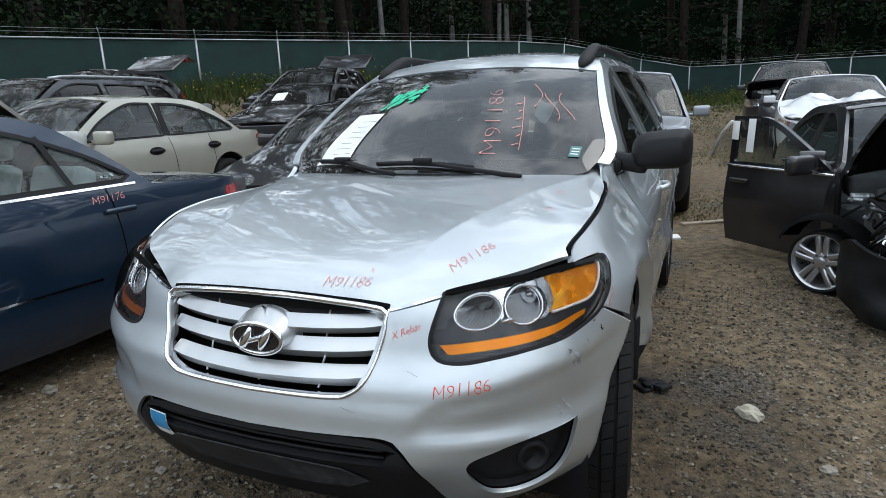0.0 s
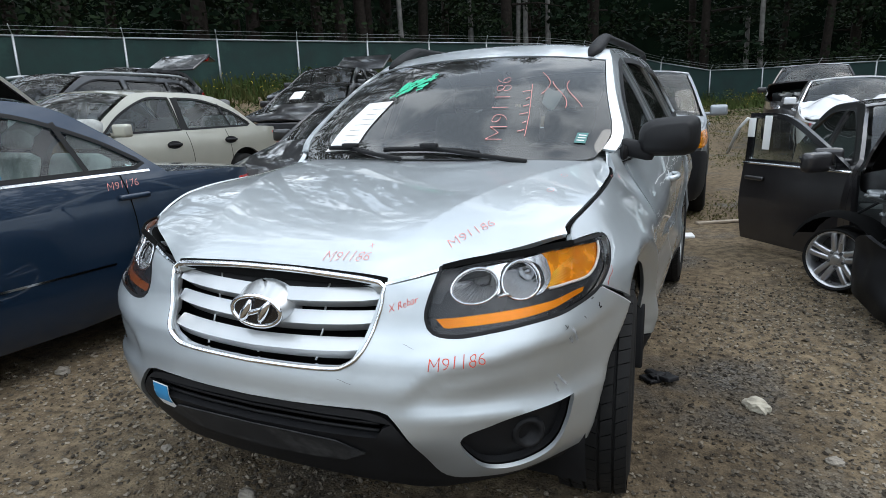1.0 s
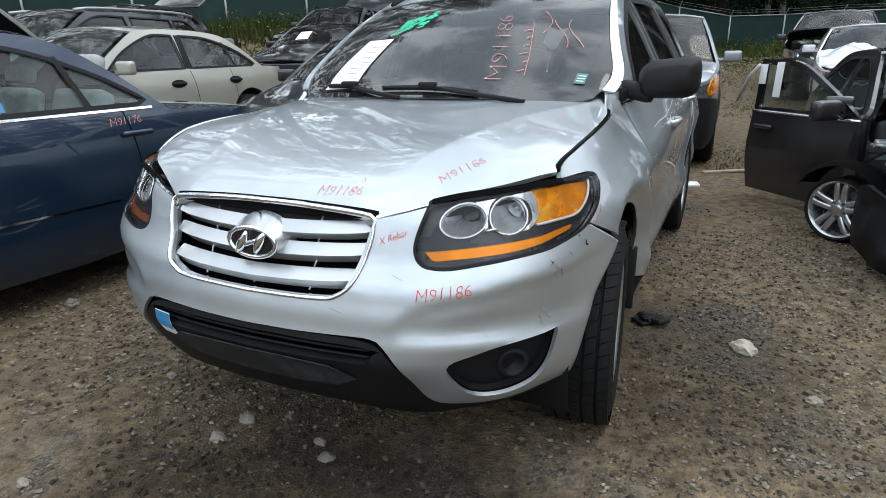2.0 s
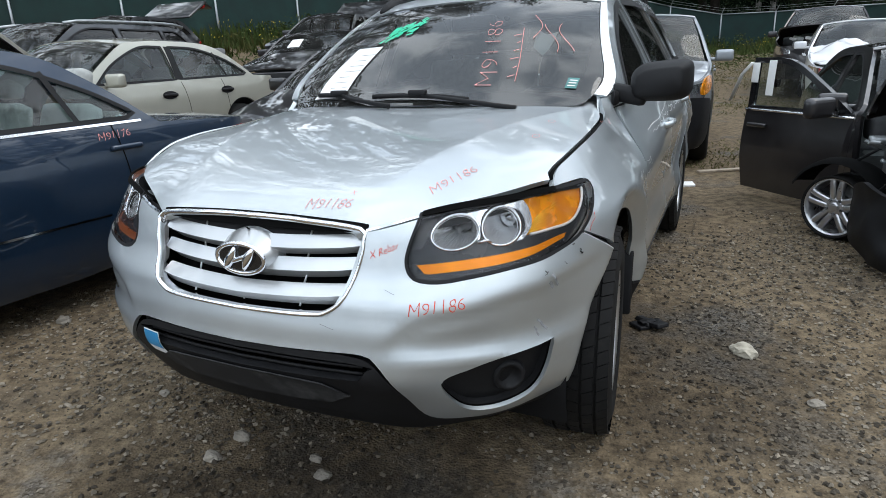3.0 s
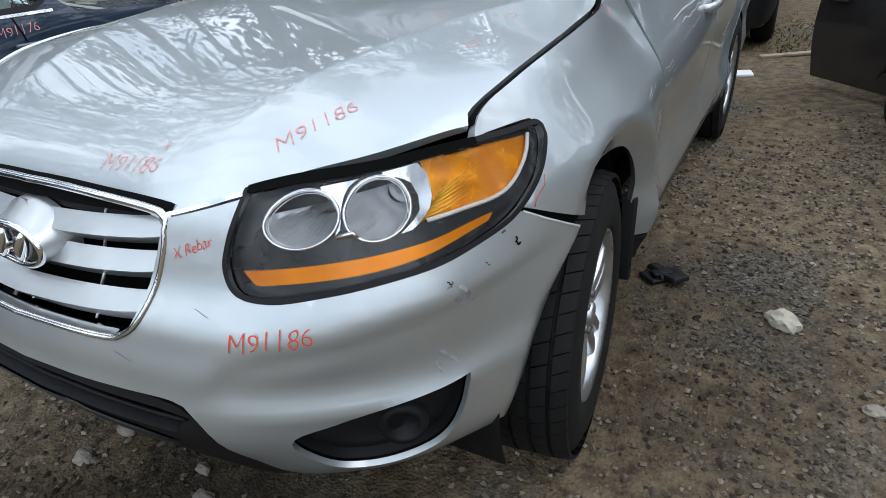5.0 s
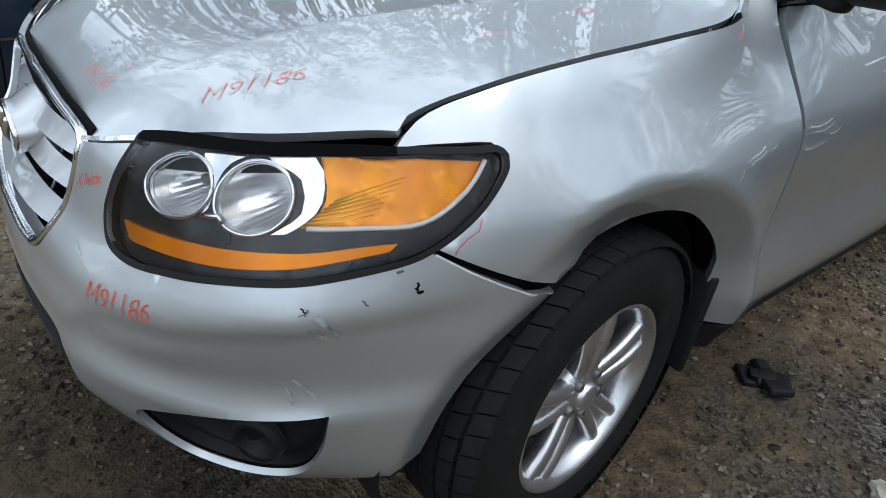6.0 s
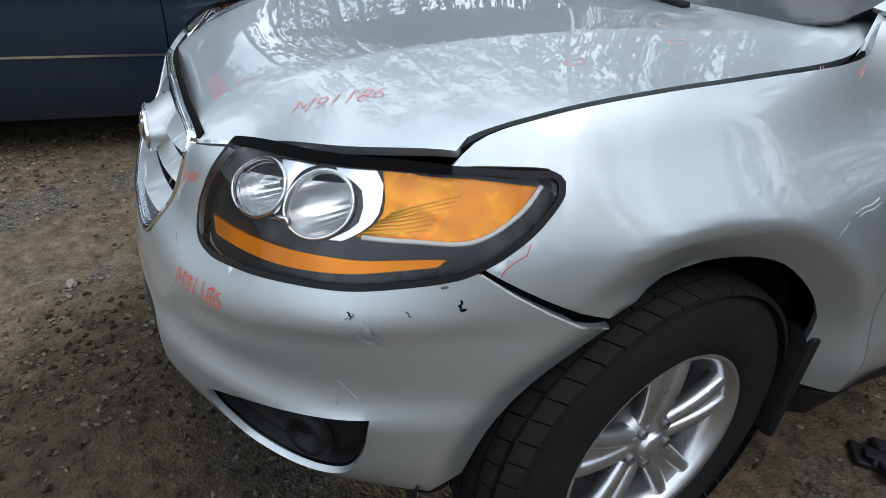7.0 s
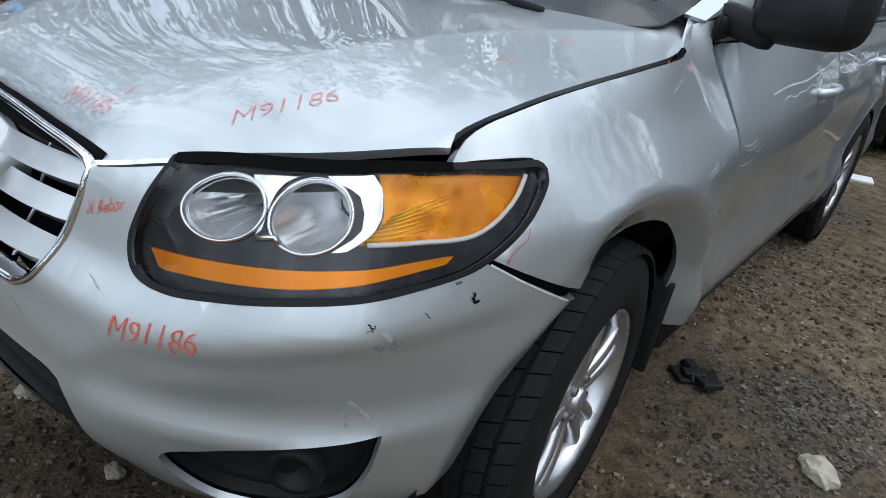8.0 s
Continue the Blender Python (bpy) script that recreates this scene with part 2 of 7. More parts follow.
def ground_material():
    m = bpy.data.materials.new("dirt_and_gravel")
    m.use_nodes = True
    n, l = m.node_tree.nodes, m.node_tree.links
    b = n["Principled BSDF"]
    tc = n.new("ShaderNodeTexCoord")

    def noise_node(scale, detail=6.0, rough=0.6):
        q = n.new("ShaderNodeTexNoise")
        q.inputs["Scale"].default_value, q.inputs["Detail"].default_value, q.inputs["Roughness"].default_value = scale, detail, rough
        l.new(tc.outputs["Object"], q.inputs["Vector"])
        return q

    def ramp_node(src, a, ca, bb, cb):
        r = n.new("ShaderNodeValToRGB")
        r.color_ramp.elements[0].position, r.color_ramp.elements[0].color = a, ca + (1,)
        r.color_ramp.elements[1].position, r.color_ramp.elements[1].color = bb, cb + (1,)
        l.new(src, r.inputs["Fac"])
        return r

    def mixed(fac, a, c):
        q = n.new("ShaderNodeMix")
        q.data_type = "RGBA"
        l.new(fac, q.inputs["Factor"])
        l.new(a, q.inputs["A"])
        l.new(c, q.inputs["B"])
        return q.outputs["Result"]

    dirt = ramp_node(noise_node(13, 10, 0.72).outputs["Fac"], 0.34, (0.050, 0.036, 0.022), 0.68, (0.265, 0.200, 0.125))
    vor = n.new("ShaderNodeTexVoronoi")
    vor.inputs["Scale"].default_value = 95
    l.new(tc.outputs["Object"], vor.inputs["Vector"])
    gravel = ramp_node(vor.outputs["Color"], 0.15, (0.022, 0.019, 0.016), 0.95, (0.22, 0.20, 0.172))
    where = ramp_node(noise_node(0.9, 7, 0.65).outputs["Fac"], 0.36, (0, 0, 0), 0.47, (1, 1, 1))
    col = mixed(where.outputs["Color"], gravel.outputs["Color"], dirt.outputs["Color"])
    dark = ramp_node(noise_node(1.7, 6).outputs["Fac"], 0.56, (0, 0, 0), 0.72, (0.7, 0.7, 0.7))
    tint = n.new("ShaderNodeRGB")
    tint.outputs[0].default_value = (0.075, 0.062, 0.048, 1)
    col = mixed(dark.outputs["Color"], col, tint.outputs[0])
    l.new(col, b.inputs["Base Color"])
    b.inputs["Roughness"].default_value = 0.92
    b.inputs["Specular IOR Level"].default_value = 0.25
    bp = n.new("ShaderNodeBump")
    bp.inputs["Strength"].default_value, bp.inputs["Distance"].default_value = 0.8, 0.006
    l.new(vor.outputs["Distance"], bp.inputs["Height"])
    bp2 = n.new("ShaderNodeBump")
    bp2.inputs["Strength"].default_value, bp2.inputs["Distance"].default_value = 0.7, 0.02
    l.new(noise_node(14, 8).outputs["Fac"], bp2.inputs["Height"])
    l.new(bp.outputs["Normal"], bp2.inputs["Normal"])
    l.new(bp2.outputs["Normal"], b.inputs["Normal"])
    return m


GROUND = ground_material()
# First patch: damp soil and the shade under the bumper, painted together.
dark_patch(GROUND, (0.33, 0.32, 0.31))
# Second patch: darker ground beside the front wheel.
dark_patch(GROUND, (0.58, 0.57, 0.56), (-1.87, -1.755), (1.7, 1.3))


# ==== mesh tools ====
def thing(name, m, label, category, group=""):
    ob = new(name)
    ob.matrix_basis = m
    return tagged(ob, label, category, group)


def part(name, bm, mat, parent=None, label="", smooth=True, kind="", category=""):
    me = bpy.data.meshes.new(name)
    bm.to_mesh(me)
    bm.free()
    for mm in (mat if isinstance(mat, (list, tuple)) else [mat]):
        me.materials.append(mm)
    if smooth:
        me.shade_smooth()
    ob = new(name, me)
    if parent is not None:
        ob.parent = parent
    return tagged(ob, label, category, "", kind)


def smooth01(a, b, x):
    t = min(1.0, max(0.0, (x - a) / (b - a)))
    return t * t * (3 - 2 * t)


def lerp_table(table, x):
    """Smooth interpolation in a short table of (x, value)."""
    if x <= table[0][0]:
        return table[0][1]
    for i in range(len(table) - 1):
        x0, v0 = table[i]
        x1, v1 = table[i + 1]
        if x <= x1:
            vm = table[i - 1] if i else (2 * x0 - x1, 2 * v0 - v1)
            vp = table[i + 2] if i + 2 < len(table) else (2 * x1 - x0, 2 * v1 - v0)
            t, h = (x - x0) / (x1 - x0), x1 - x0
            m0, m1 = (v1 - vm[1]) / (x1 - vm[0]) * h, (vp[1] - v0) / (vp[0] - x0) * h
            return (2 * t**3 - 3 * t * t + 1) * v0 + (t**3 - 2 * t * t + t) * m0 + (3 * t * t - 2 * t**3) * v1 + (t**3 - t * t) * m1
    return table[-1][1]


def line(ctrl, step=0.02, closed=True):
    """A dense line through control points; a third value of 1 marks a corner."""
    n = len(ctrl)
    corner = [len(c) > 2 for c in ctrl]
    p = [Vector(c[:2]) for c in ctrl]
    out = []
    for i in range(n if closed else n - 1):
        a, b = p[i], p[(i + 1) % n]
        prv = a if corner[i] or (not closed and i == 0) else p[i - 1]
        nxt = b if corner[(i + 1) % n] or (not closed and i + 2 > n - 1) else p[(i + 2) % n]
        straight = corner[i] and corner[(i + 1) % n]
        k = max(1, int((b - a).length / step))
        for j in range(k):
            t = j / k
            if straight:
                out.append(a.lerp(b, t))
                continue
            m0 = (b - prv) * 0.5 if prv is not a else (b - a)
            m1 = (nxt - a) * 0.5 if nxt is not b else (b - a)
            out.append((2 * t**3 - 3 * t * t + 1) * a + (t**3 - 2 * t * t + t) * m0 + (3 * t * t - 2 * t**3) * b + (t**3 - t * t) * m1)
    if not closed:
        out.append(p[-1])
    return out


def inside(poly, pts):
    poly = np.array([(q[0], q[1]) for q in poly])
    res = np.zeros(len(pts), bool)
    x, y = pts[:, 0], pts[:, 1]
    x0, y0 = poly[:, 0], poly[:, 1]
    x1, y1 = np.roll(x0, -1), np.roll(y0, -1)
    for a, b, c, d in zip(x0, y0, x1, y1):
        if b == d:
            continue
        hit = ((b > y) != (d > y)) & (x < (c - a) * (y - b) / (d - b) + a)
        res ^= hit
    return res


def normal_of(surf, a, b, e=1e-3):
    n = (surf(a + e, b) - surf(a - e, b)).cross(surf(a, b + e) - surf(a, b - e))
    return n.normalized() if n.length > 1e-12 else Vector((0, 0, 1))


def skin(bm, surf, outline, holes=(), step=0.05, flange=0.015, off=0.0, flip=False, mirror=False, lines=()):
    """Fills an outline in the surface's own two coordinates with a fine mesh, and turns its edges inwards."""
    from mathutils.geometry import delaunay_2d_cdt
    loops = [outline] + list(holes)
    verts, edges = [], []
    for lp in loops:
        k = len(verts)
        verts += [Vector((q[0], q[1])) for q in lp]
        edges += [(k + i, k + (i + 1) % len(lp)) for i in range(len(lp))]
    for ln in lines:
        k = len(verts)
        verts += list(ln)
        edges += [(k + i, k + i + 1) for i in range(len(ln) - 1)]
    bnd = np.array([(q.x, q.y) for q in verts])
    lo, hi = bnd.min(0), bnd.max(0)
    gx, gy = np.arange(lo[0] + step / 2, hi[0], step), np.arange(lo[1] + step / 2, hi[1], step)
    if len(gx) and len(gy):
        g = np.stack(np.meshgrid(gx, gy), -1).reshape(-1, 2)
        keep = inside(outline, g)
        for h in holes:
            keep &= ~inside(h, g)
        g = g[keep]
        if len(g):
            d = np.full(len(g), 1e9)
            for i in range(0, len(bnd), 400):
                d = np.minimum(d, ((g[:, None, :] - bnd[None, i:i + 400, :]) ** 2).sum(-1).min(1))
            g = g[d > (0.35 * step) ** 2]
        verts += [Vector(q) for q in g]
    v2, e2, f2, *_ = delaunay_2d_cdt(verts, edges, [], 0, 1e-6)
    cen = np.array([[sum(v2[i].x for i in f) / 3, sum(v2[i].y for i in f) / 3] for f in f2])
    keep = inside(outline, cen)
    for h in holes:
        keep &= ~inside(h, cen)
    made, sgn = {}, (-1 if mirror else 1)
    low = {}

    def place(i):
        if i not in made:
            a, b = v2[i]
            p, nn = surf(a, b), normal_of(surf, a, b)
            if flip:
                nn = -nn
            p = p + nn * off
            q = p - nn * flange
            made[i] = bm.verts.new((p.x * sgn, p.y, p.z))
            low[i] = (q.x * sgn, q.y, q.z)
        return made[i]

    count = {}
    for f, k in zip(f2, keep):
        if not k:
            continue
        ids = list(f)
        if (flip != mirror):
            ids.reverse()
        try:
            bm.faces.new([place(i) for i in ids])
        except ValueError:
            continue
        for i in range(3):
            e = (ids[i], ids[(i + 1) % 3])
            count[e] = count.get(e, 0) + 1
    if flange:
        top, bot = {}, {}
        for (a, b) in count:
            if (b, a) in count:
                continue
            for i in (a, b):
                if i not in top:
                    top[i] = bm.verts.new(made[i].co)
                    bot[i] = bm.verts.new(low[i])
            bm.faces.new((top[b], top[a], bot[a], bot[b]))
    return bm


def lathe(bm, prof, n=32, axis="x", cap=False):
    """Turns a profile of (along, radius) about an axis through the origin."""
    rings = []
    for a, r in prof:
        ring = []
        for i in range(n):
            t = 2 * math.pi * i / n
            c, s = r * math.cos(t), r * math.sin(t)
            ring.append(bm.verts.new((a, c, s) if axis == "x" else (c, a, s) if axis == "y" else (c, s, a)))
        rings.append(ring)
    for r0, r1 in zip(rings, rings[1:]):
        for i in range(n):
            j = (i + 1) % n
            bm.faces.new((r0[i], r0[j], r1[j], r1[i]))
    if cap:
        bm.faces.new(rings[-1])
        bm.faces.new(list(reversed(rings[0])))
    return bm


def block(bm, size, m=None, bevel=0.0, seg=2):
    res = bmesh.ops.create_cube(bm, size=1.0, matrix=(m or Matrix()) @ Matrix.Diagonal((*size, 1)))
    if bevel:
        es = list({e for v in res["verts"] for e in v.link_edges})
        bmesh.ops.bevel(bm, geom=es, offset=bevel, segments=seg, affect="EDGES", profile=0.6)
    return bm


def tube(bm, pts, r, n=8, flat=1.0):
    """A round bar along points; r is one radius or one a point."""
    rings = []
    pts = [Vector(p) for p in pts]
    for i, p in enumerate(pts):
        d = (pts[min(i + 1, len(pts) - 1)] - pts[max(i - 1, 0)]).normalized()
        u = d.cross(Vector((0, 0, 1)))
        u = u.normalized() if u.length > 1e-4 else Vector((1, 0, 0))
        w = u.cross(d)
        rr = r[i] if isinstance(r, (list, tuple)) else r
        rings.append([bm.verts.new(p + u * rr * math.cos(2 * math.pi * k / n) + w * rr * flat * math.sin(2 * math.pi * k / n)) for k in range(n)])
    for r0, r1 in zip(rings, rings[1:]):
        for k in range(n):
            bm.faces.new((r0[k], r0[(k + 1) % n], r1[(k + 1) % n], r1[k]))
    bm.faces.new(list(reversed(rings[0])))
    bm.faces.new(rings[-1])
    return bm


def written(words, surf, at, size, mat, name, parent, slant=0.25, turn=0.0, thin=-0.012, off=0.0016, mirror_u=False, stretch=1.0, label=""):
    """Writing laid on a surface: its letters follow the surface's two coordinates."""
    cu = bpy.data.curves.new("writing", "FONT")
    cu.body, cu.size, cu.offset, cu.shear, cu.resolution_u = words, size, thin, slant, 3
    ob = new("writing", cu)
    me = bpy.data.meshes.new_from_object(ob.evaluated_get(bpy.context.evaluated_depsgraph_get()))
    bpy.data.objects.remove(ob)
    bm = bmesh.new()
    bm.from_mesh(me)
    bmesh.ops.subdivide_edges(bm, edges=[e for e in bm.edges if e.calc_length() > size * 0.3], cuts=2)
    c, s = math.cos(radians(turn)), math.sin(radians(turn))
    for v in bm.verts:
        a, b = v.co.x * stretch, v.co.y + 0.05 * size * math.sin(v.co.x * 9 / size)
        a, b = at[0] + (a * c - b * s) * (-1 if mirror_u else 1), at[1] + a * s + b * c
        v.co = surf(a, b) + normal_of(surf, a, b) * off
    return part(name, bm, mat, parent, label, smooth=False)


# ==== the yard's ground ====
def ground_z(x, y):
    d = math.hypot(x - 1.2, y + 1.3)
    left = smooth01(2.0, -6.0, x) if x > -6 else 1.0
    z = -0.045 * min(0.0, max(-7.0, x)) * smooth01(3.8, 8.0, d)
    z += 1.35 * left * smooth01(8.5, 22.0, d) + (0.35 + 0.40 * smooth01(-4.0, 5.0, x)) * smooth01(14, 32, d)
    return z


def ground_rise(x, y):
    return ground_z(x, y) + 0.012 * noise.noise((x * 1.3, y * 1.3, 0)) + 0.006 * noise.noise((x * 5, y * 5, 3))


def build_ground():
    xs = np.concatenate([[-400, -150, -70, -45], np.arange(-30, -4, 0.8), np.arange(-4, 4.001, 0.09), np.arange(4.5, 30, 0.8), [45, 70, 150, 400]])
    ys = np.concatenate([[-400, -150, -70, -30, -15], np.arange(-8, -2, 0.6), np.arange(-2, 6.5, 0.09), np.arange(7, 45, 0.8), [60, 100, 200, 400]])
    vs = [(x, y, ground_rise(x, y)) for y in ys for x in xs]
    nx = len(xs)
    fs = [(j * nx + i, j * nx + i + 1, (j + 1) * nx + i + 1, (j + 1) * nx + i) for j in range(len(ys) - 1) for i in range(nx - 1)]
    me = bpy.data.meshes.new("ground")
    me.from_pydata(vs, [], fs)
    me.materials.append(GROUND)
    me.shade_smooth()
    tagged(new("ground", me), "tan dirt and grey gravel yard ground with dark patches", "ground", "", "structure")


build_ground()


# ==== car shells ====
class Shell:
    """A car's skin: a plan line from the nose's middle round the side to the tail's middle, and how far it leans in by height."""

    def __init__(self, plan, depth):
        p = line([Vector(c).to_tuple() for c in plan], 0.02, closed=False)
        self.x, self.y = np.array([q.x for q in p]), np.array([q.y for q in p])
        d = np.hypot(np.diff(self.x), np.diff(self.y))
        self.s = np.concatenate([[0], np.cumsum(d)])
        self.length = float(self.s[-1])
        tx, ty = np.gradient(self.x, self.s), np.gradient(self.y, self.s)
        k = np.hypot(tx, ty)
        self.nx, self.ny = ty / k, -tx / k
        self.nx[0], self.ny[0], self.nx[-1], self.ny[-1] = 0, -1, 0, 1
        self.depth = depth

    def wrap(self, s, z):
        sg = -1 if s < 0 else 1
        a = abs(s)
        if a > self.length:
            sg, a = -sg, 2 * self.length - a
        x, y = np.interp(a, self.s, self.x), np.interp(a, self.s, self.y)
        nx, ny = np.interp(a, self.s, self.nx), np.interp(a, self.s, self.ny)
        d = self.depth(a, y, z)
        return Vector((sg * (x + nx * d), y + ny * d, z))

    def at_y(self, y):
        """The length along the plan line at a distance back from the nose."""
        return float(np.interp(y, self.y, self.s))

    def at_x(self, x):
        k = len(self.x) // 3
        return float(np.interp(x, self.x[:k], self.s[:k]))


def wheel(parent, at, side, R, rim, width, spokes=5, style="twin", steer=0.0, tread=True, dark=False):
    """A tyre with tread blocks, an alloy rim with spokes and a hub. side: +1 faces +x."""
    hold = new("wheel")
    hold.parent = parent
    hold.matrix_basis = pose(at[0], at[1], at[2], 0, 0, steer + (0 if side > 0 else 180))
    w = width / 2
    bm = bmesh.new()
    prof = [(-w + 0.02, rim - 0.005), (-w, rim + 0.02), (-w - 0.004, (R + rim) / 2), (-w + 0.012, R - 0.03), (-w + 0.03, R - 0.011), (0, R - 0.009),
            (w - 0.03, R - 0.011), (w - 0.012, R - 0.03), (w + 0.004, (R + rim) / 2), (w, rim + 0.02), (w - 0.012, rim + 0.004), (w - 0.03, rim - 0.006)]
    lathe(bm, prof, 56)
    part("tyre", bm, RUBBER, hold)
    if tread:
        bm = bmesh.new()
        ribs = [-0.40, -0.2, 0.0, 0.2, 0.40]
        for k, c in enumerate(ribs):
            n = 54 if k in (0, 4) else 46
            for i in range(n):
                a0 = 2 * math.pi * (i + 0.13 * (k % 2)) / n
                a1 = a0 + 2 * math.pi / n * 0.92
                hw, sk = width * 0.083, 0.02 * (1 if k < 2 else -1 if k > 2 else 0.6)
                vs = []
                for rr, inn in ((R - 0.010, 0), (R, 0.0015)):
                    for x, da in ((c * width - hw + inn, -sk), (c * width + hw - inn, sk)):
                        rx = rr - (0.008 if abs(x) > 0.43 * width else 0)
                        for a in (a0 + da, a1 + da):
                            vs.append(bm.verts.new((x, rx * math.cos(a), rx * math.sin(a))))
                for q in ((4, 5, 7, 6), (0, 1, 5, 4), (2, 6, 7, 3), (0, 4, 6, 2), (1, 3, 7, 5)):
                    bm.faces.new([vs[i] for i in q])
        part("tread", bm, RUBBER, hold, smooth=False)
    bm = bmesh.new()
    lathe(bm, [(-w + 0.03, rim - 0.01), (-0.02, rim - 0.03), (w - 0.05, rim - 0.022), (w - 0.022, rim - 0.012), (w - 0.012, rim - 0.004), (w - 0.006, rim + 0.004), (w - 0.014, rim + 0.009)], 56)
    lathe(bm, [(w - 0.03, 0.0001), (w - 0.03, 0.04), (w - 0.036, 0.066), (w - 0.06, 0.078), (w - 0.10, 0.08)], 28)
    part("rim", bm, ALLOY, hold)
    bm = bmesh.new()
    lathe(bm, [(-w + 0.035, 0.001), (-w + 0.035, rim - 0.012)], 40)
    lathe(bm, [(-0.03, 0.001), (-0.03, 0.13), (-0.05, 0.145)], 40)
    part("brake_disc", bm, METALDARK if not dark else DARK, hold)
    for i in range(spokes):
        bm = bmesh.new()
        a = 2 * math.pi * (i + 0.25) / spokes
        arms = (-1, 1) if style in ("twin", "vee") else (0,)
        for arm in arms:
            rows = []
            for k in range(7):
                t = k / 6
                r = 0.05 + (rim - 0.06) * t
                sp = arm * ((0.017 + 0.020 * t) if style == "twin" else (0.019 + 0.013 * t))
                hw = (0.017 - 0.001 * t) if style == "twin" else (0.019 - 0.001 * t)
                if style == "single":
                    hw = 0.034 - 0.006 * t
                x = w - 0.032 + 0.012 * math.sin(t * 2.4)
                rows.append([(x - 0.035, sp - hw), (x - 0.006, sp - hw), (x, sp - hw * 0.45), (x, sp + hw * 0.45), (x - 0.006, sp + hw), (x - 0.035, sp + hw)])
                rows[-1] = [bm.verts.new((q[0], r * math.cos(a) - q[1] * math.sin(a), r * math.sin(a) + q[1] * math.cos(a))) for q in rows[-1]]
            for r0, r1 in zip(rows, rows[1:]):
                for k in range(6):
                    bm.faces.new((r0[k], r1[k], r1[(k + 1) % 6], r0[(k + 1) % 6]))
        if style == "twin":
            rows = []
            for k in range(7):
                t = k / 6
                r, x, hw = 0.05 + (rim - 0.06) * t, w - 0.040 + 0.010 * math.sin(t * 2.4), 0.02 + 0.020 * t
                rows.append([bm.verts.new((x, r * math.cos(a) - q * math.sin(a), r * math.sin(a) + q * math.cos(a))) for q in (-hw, hw)])
            for r0, r1 in zip(rows, rows[1:]):
                bm.faces.new((r0[0], r1[0], r1[1], r0[1]))
        part("spoke", bm, ALLOY, hold)
        bm = bmesh.new()
        b2 = a + math.pi / spokes
        lathe(bm, [(0.0, 0.012), (0.012, 0.011), (0.014, 0.007), (0.006, 0.005), (0.005, 0.0005)], 10)
        bmesh.ops.translate(bm, verts=bm.verts, vec=(w - 0.036, 0.052 * math.cos(b2), 0.052 * math.sin(b2)))
        part("lug_nut", bm, METALDARK, hold)
    bm = bmesh.new()
    lathe(bm, [(w - 0.034, 0.033), (w - 0.020, 0.031), (w - 0.016, 0.024), (w - 0.015, 0.0005)], 24)
    part("hub_cap", bm, ALLOY if not dark else PLASTIC, hold)
    return hold


def seat(parent, x, y, z, mat=SEAT):
    bm = bmesh.new()
    block(bm, (0.5, 0.5, 0.16), pose(x, y, z, -5), 0.05)
    block(bm, (0.48, 0.14, 0.6), pose(x, y + 0.3, z + 0.32, -18), 0.06)
    block(bm, (0.26, 0.1, 0.18), pose(x, y + 0.43, z + 0.72, -14), 0.04)
    part("seat", bm, mat, parent)


def arch_points(shell, yc, zc, R, z0, back=False):
    """Points round a wheel opening, from its front foot over the top to its rear foot."""
    a0 = math.asin(max(-1, min(1, (z0 - zc) / R)))
    out = []
    for i in range(25):
        a = math.pi - a0 - (math.pi - 2 * a0) * i / 24
        out.append((shell.at_y(yc + R * math.cos(a)), zc + R * math.sin(a)))
    return out


def ribbon(bm, surf, pts, half, off=0.002, mirror=False):
    """A thin strip along a line on a surface."""
    sg = -1 if mirror else 1
    rows = []
    for i, p in enumerate(pts):
        a, b = pts[max(i - 1, 0)], pts[min(i + 1, len(pts) - 1)]
        d = Vector((b[0] - a[0], b[1] - a[1]))
        d.normalize()
        row = []
        for k in (-half, half):
            u, v = p[0] - d.y * k, p[1] + d.x * k
            q = surf(u, v) + normal_of(surf, u, v) * off
            row.append(bm.verts.new((q.x * sg, q.y, q.z)))
        rows.append(row)
    for r0, r1 in zip(rows, rows[1:]):
        bm.faces.new((r0[0], r1[0], r1[1], r0[1]) if mirror else (r0[0], r0[1], r1[1], r1[0]))
    return bm


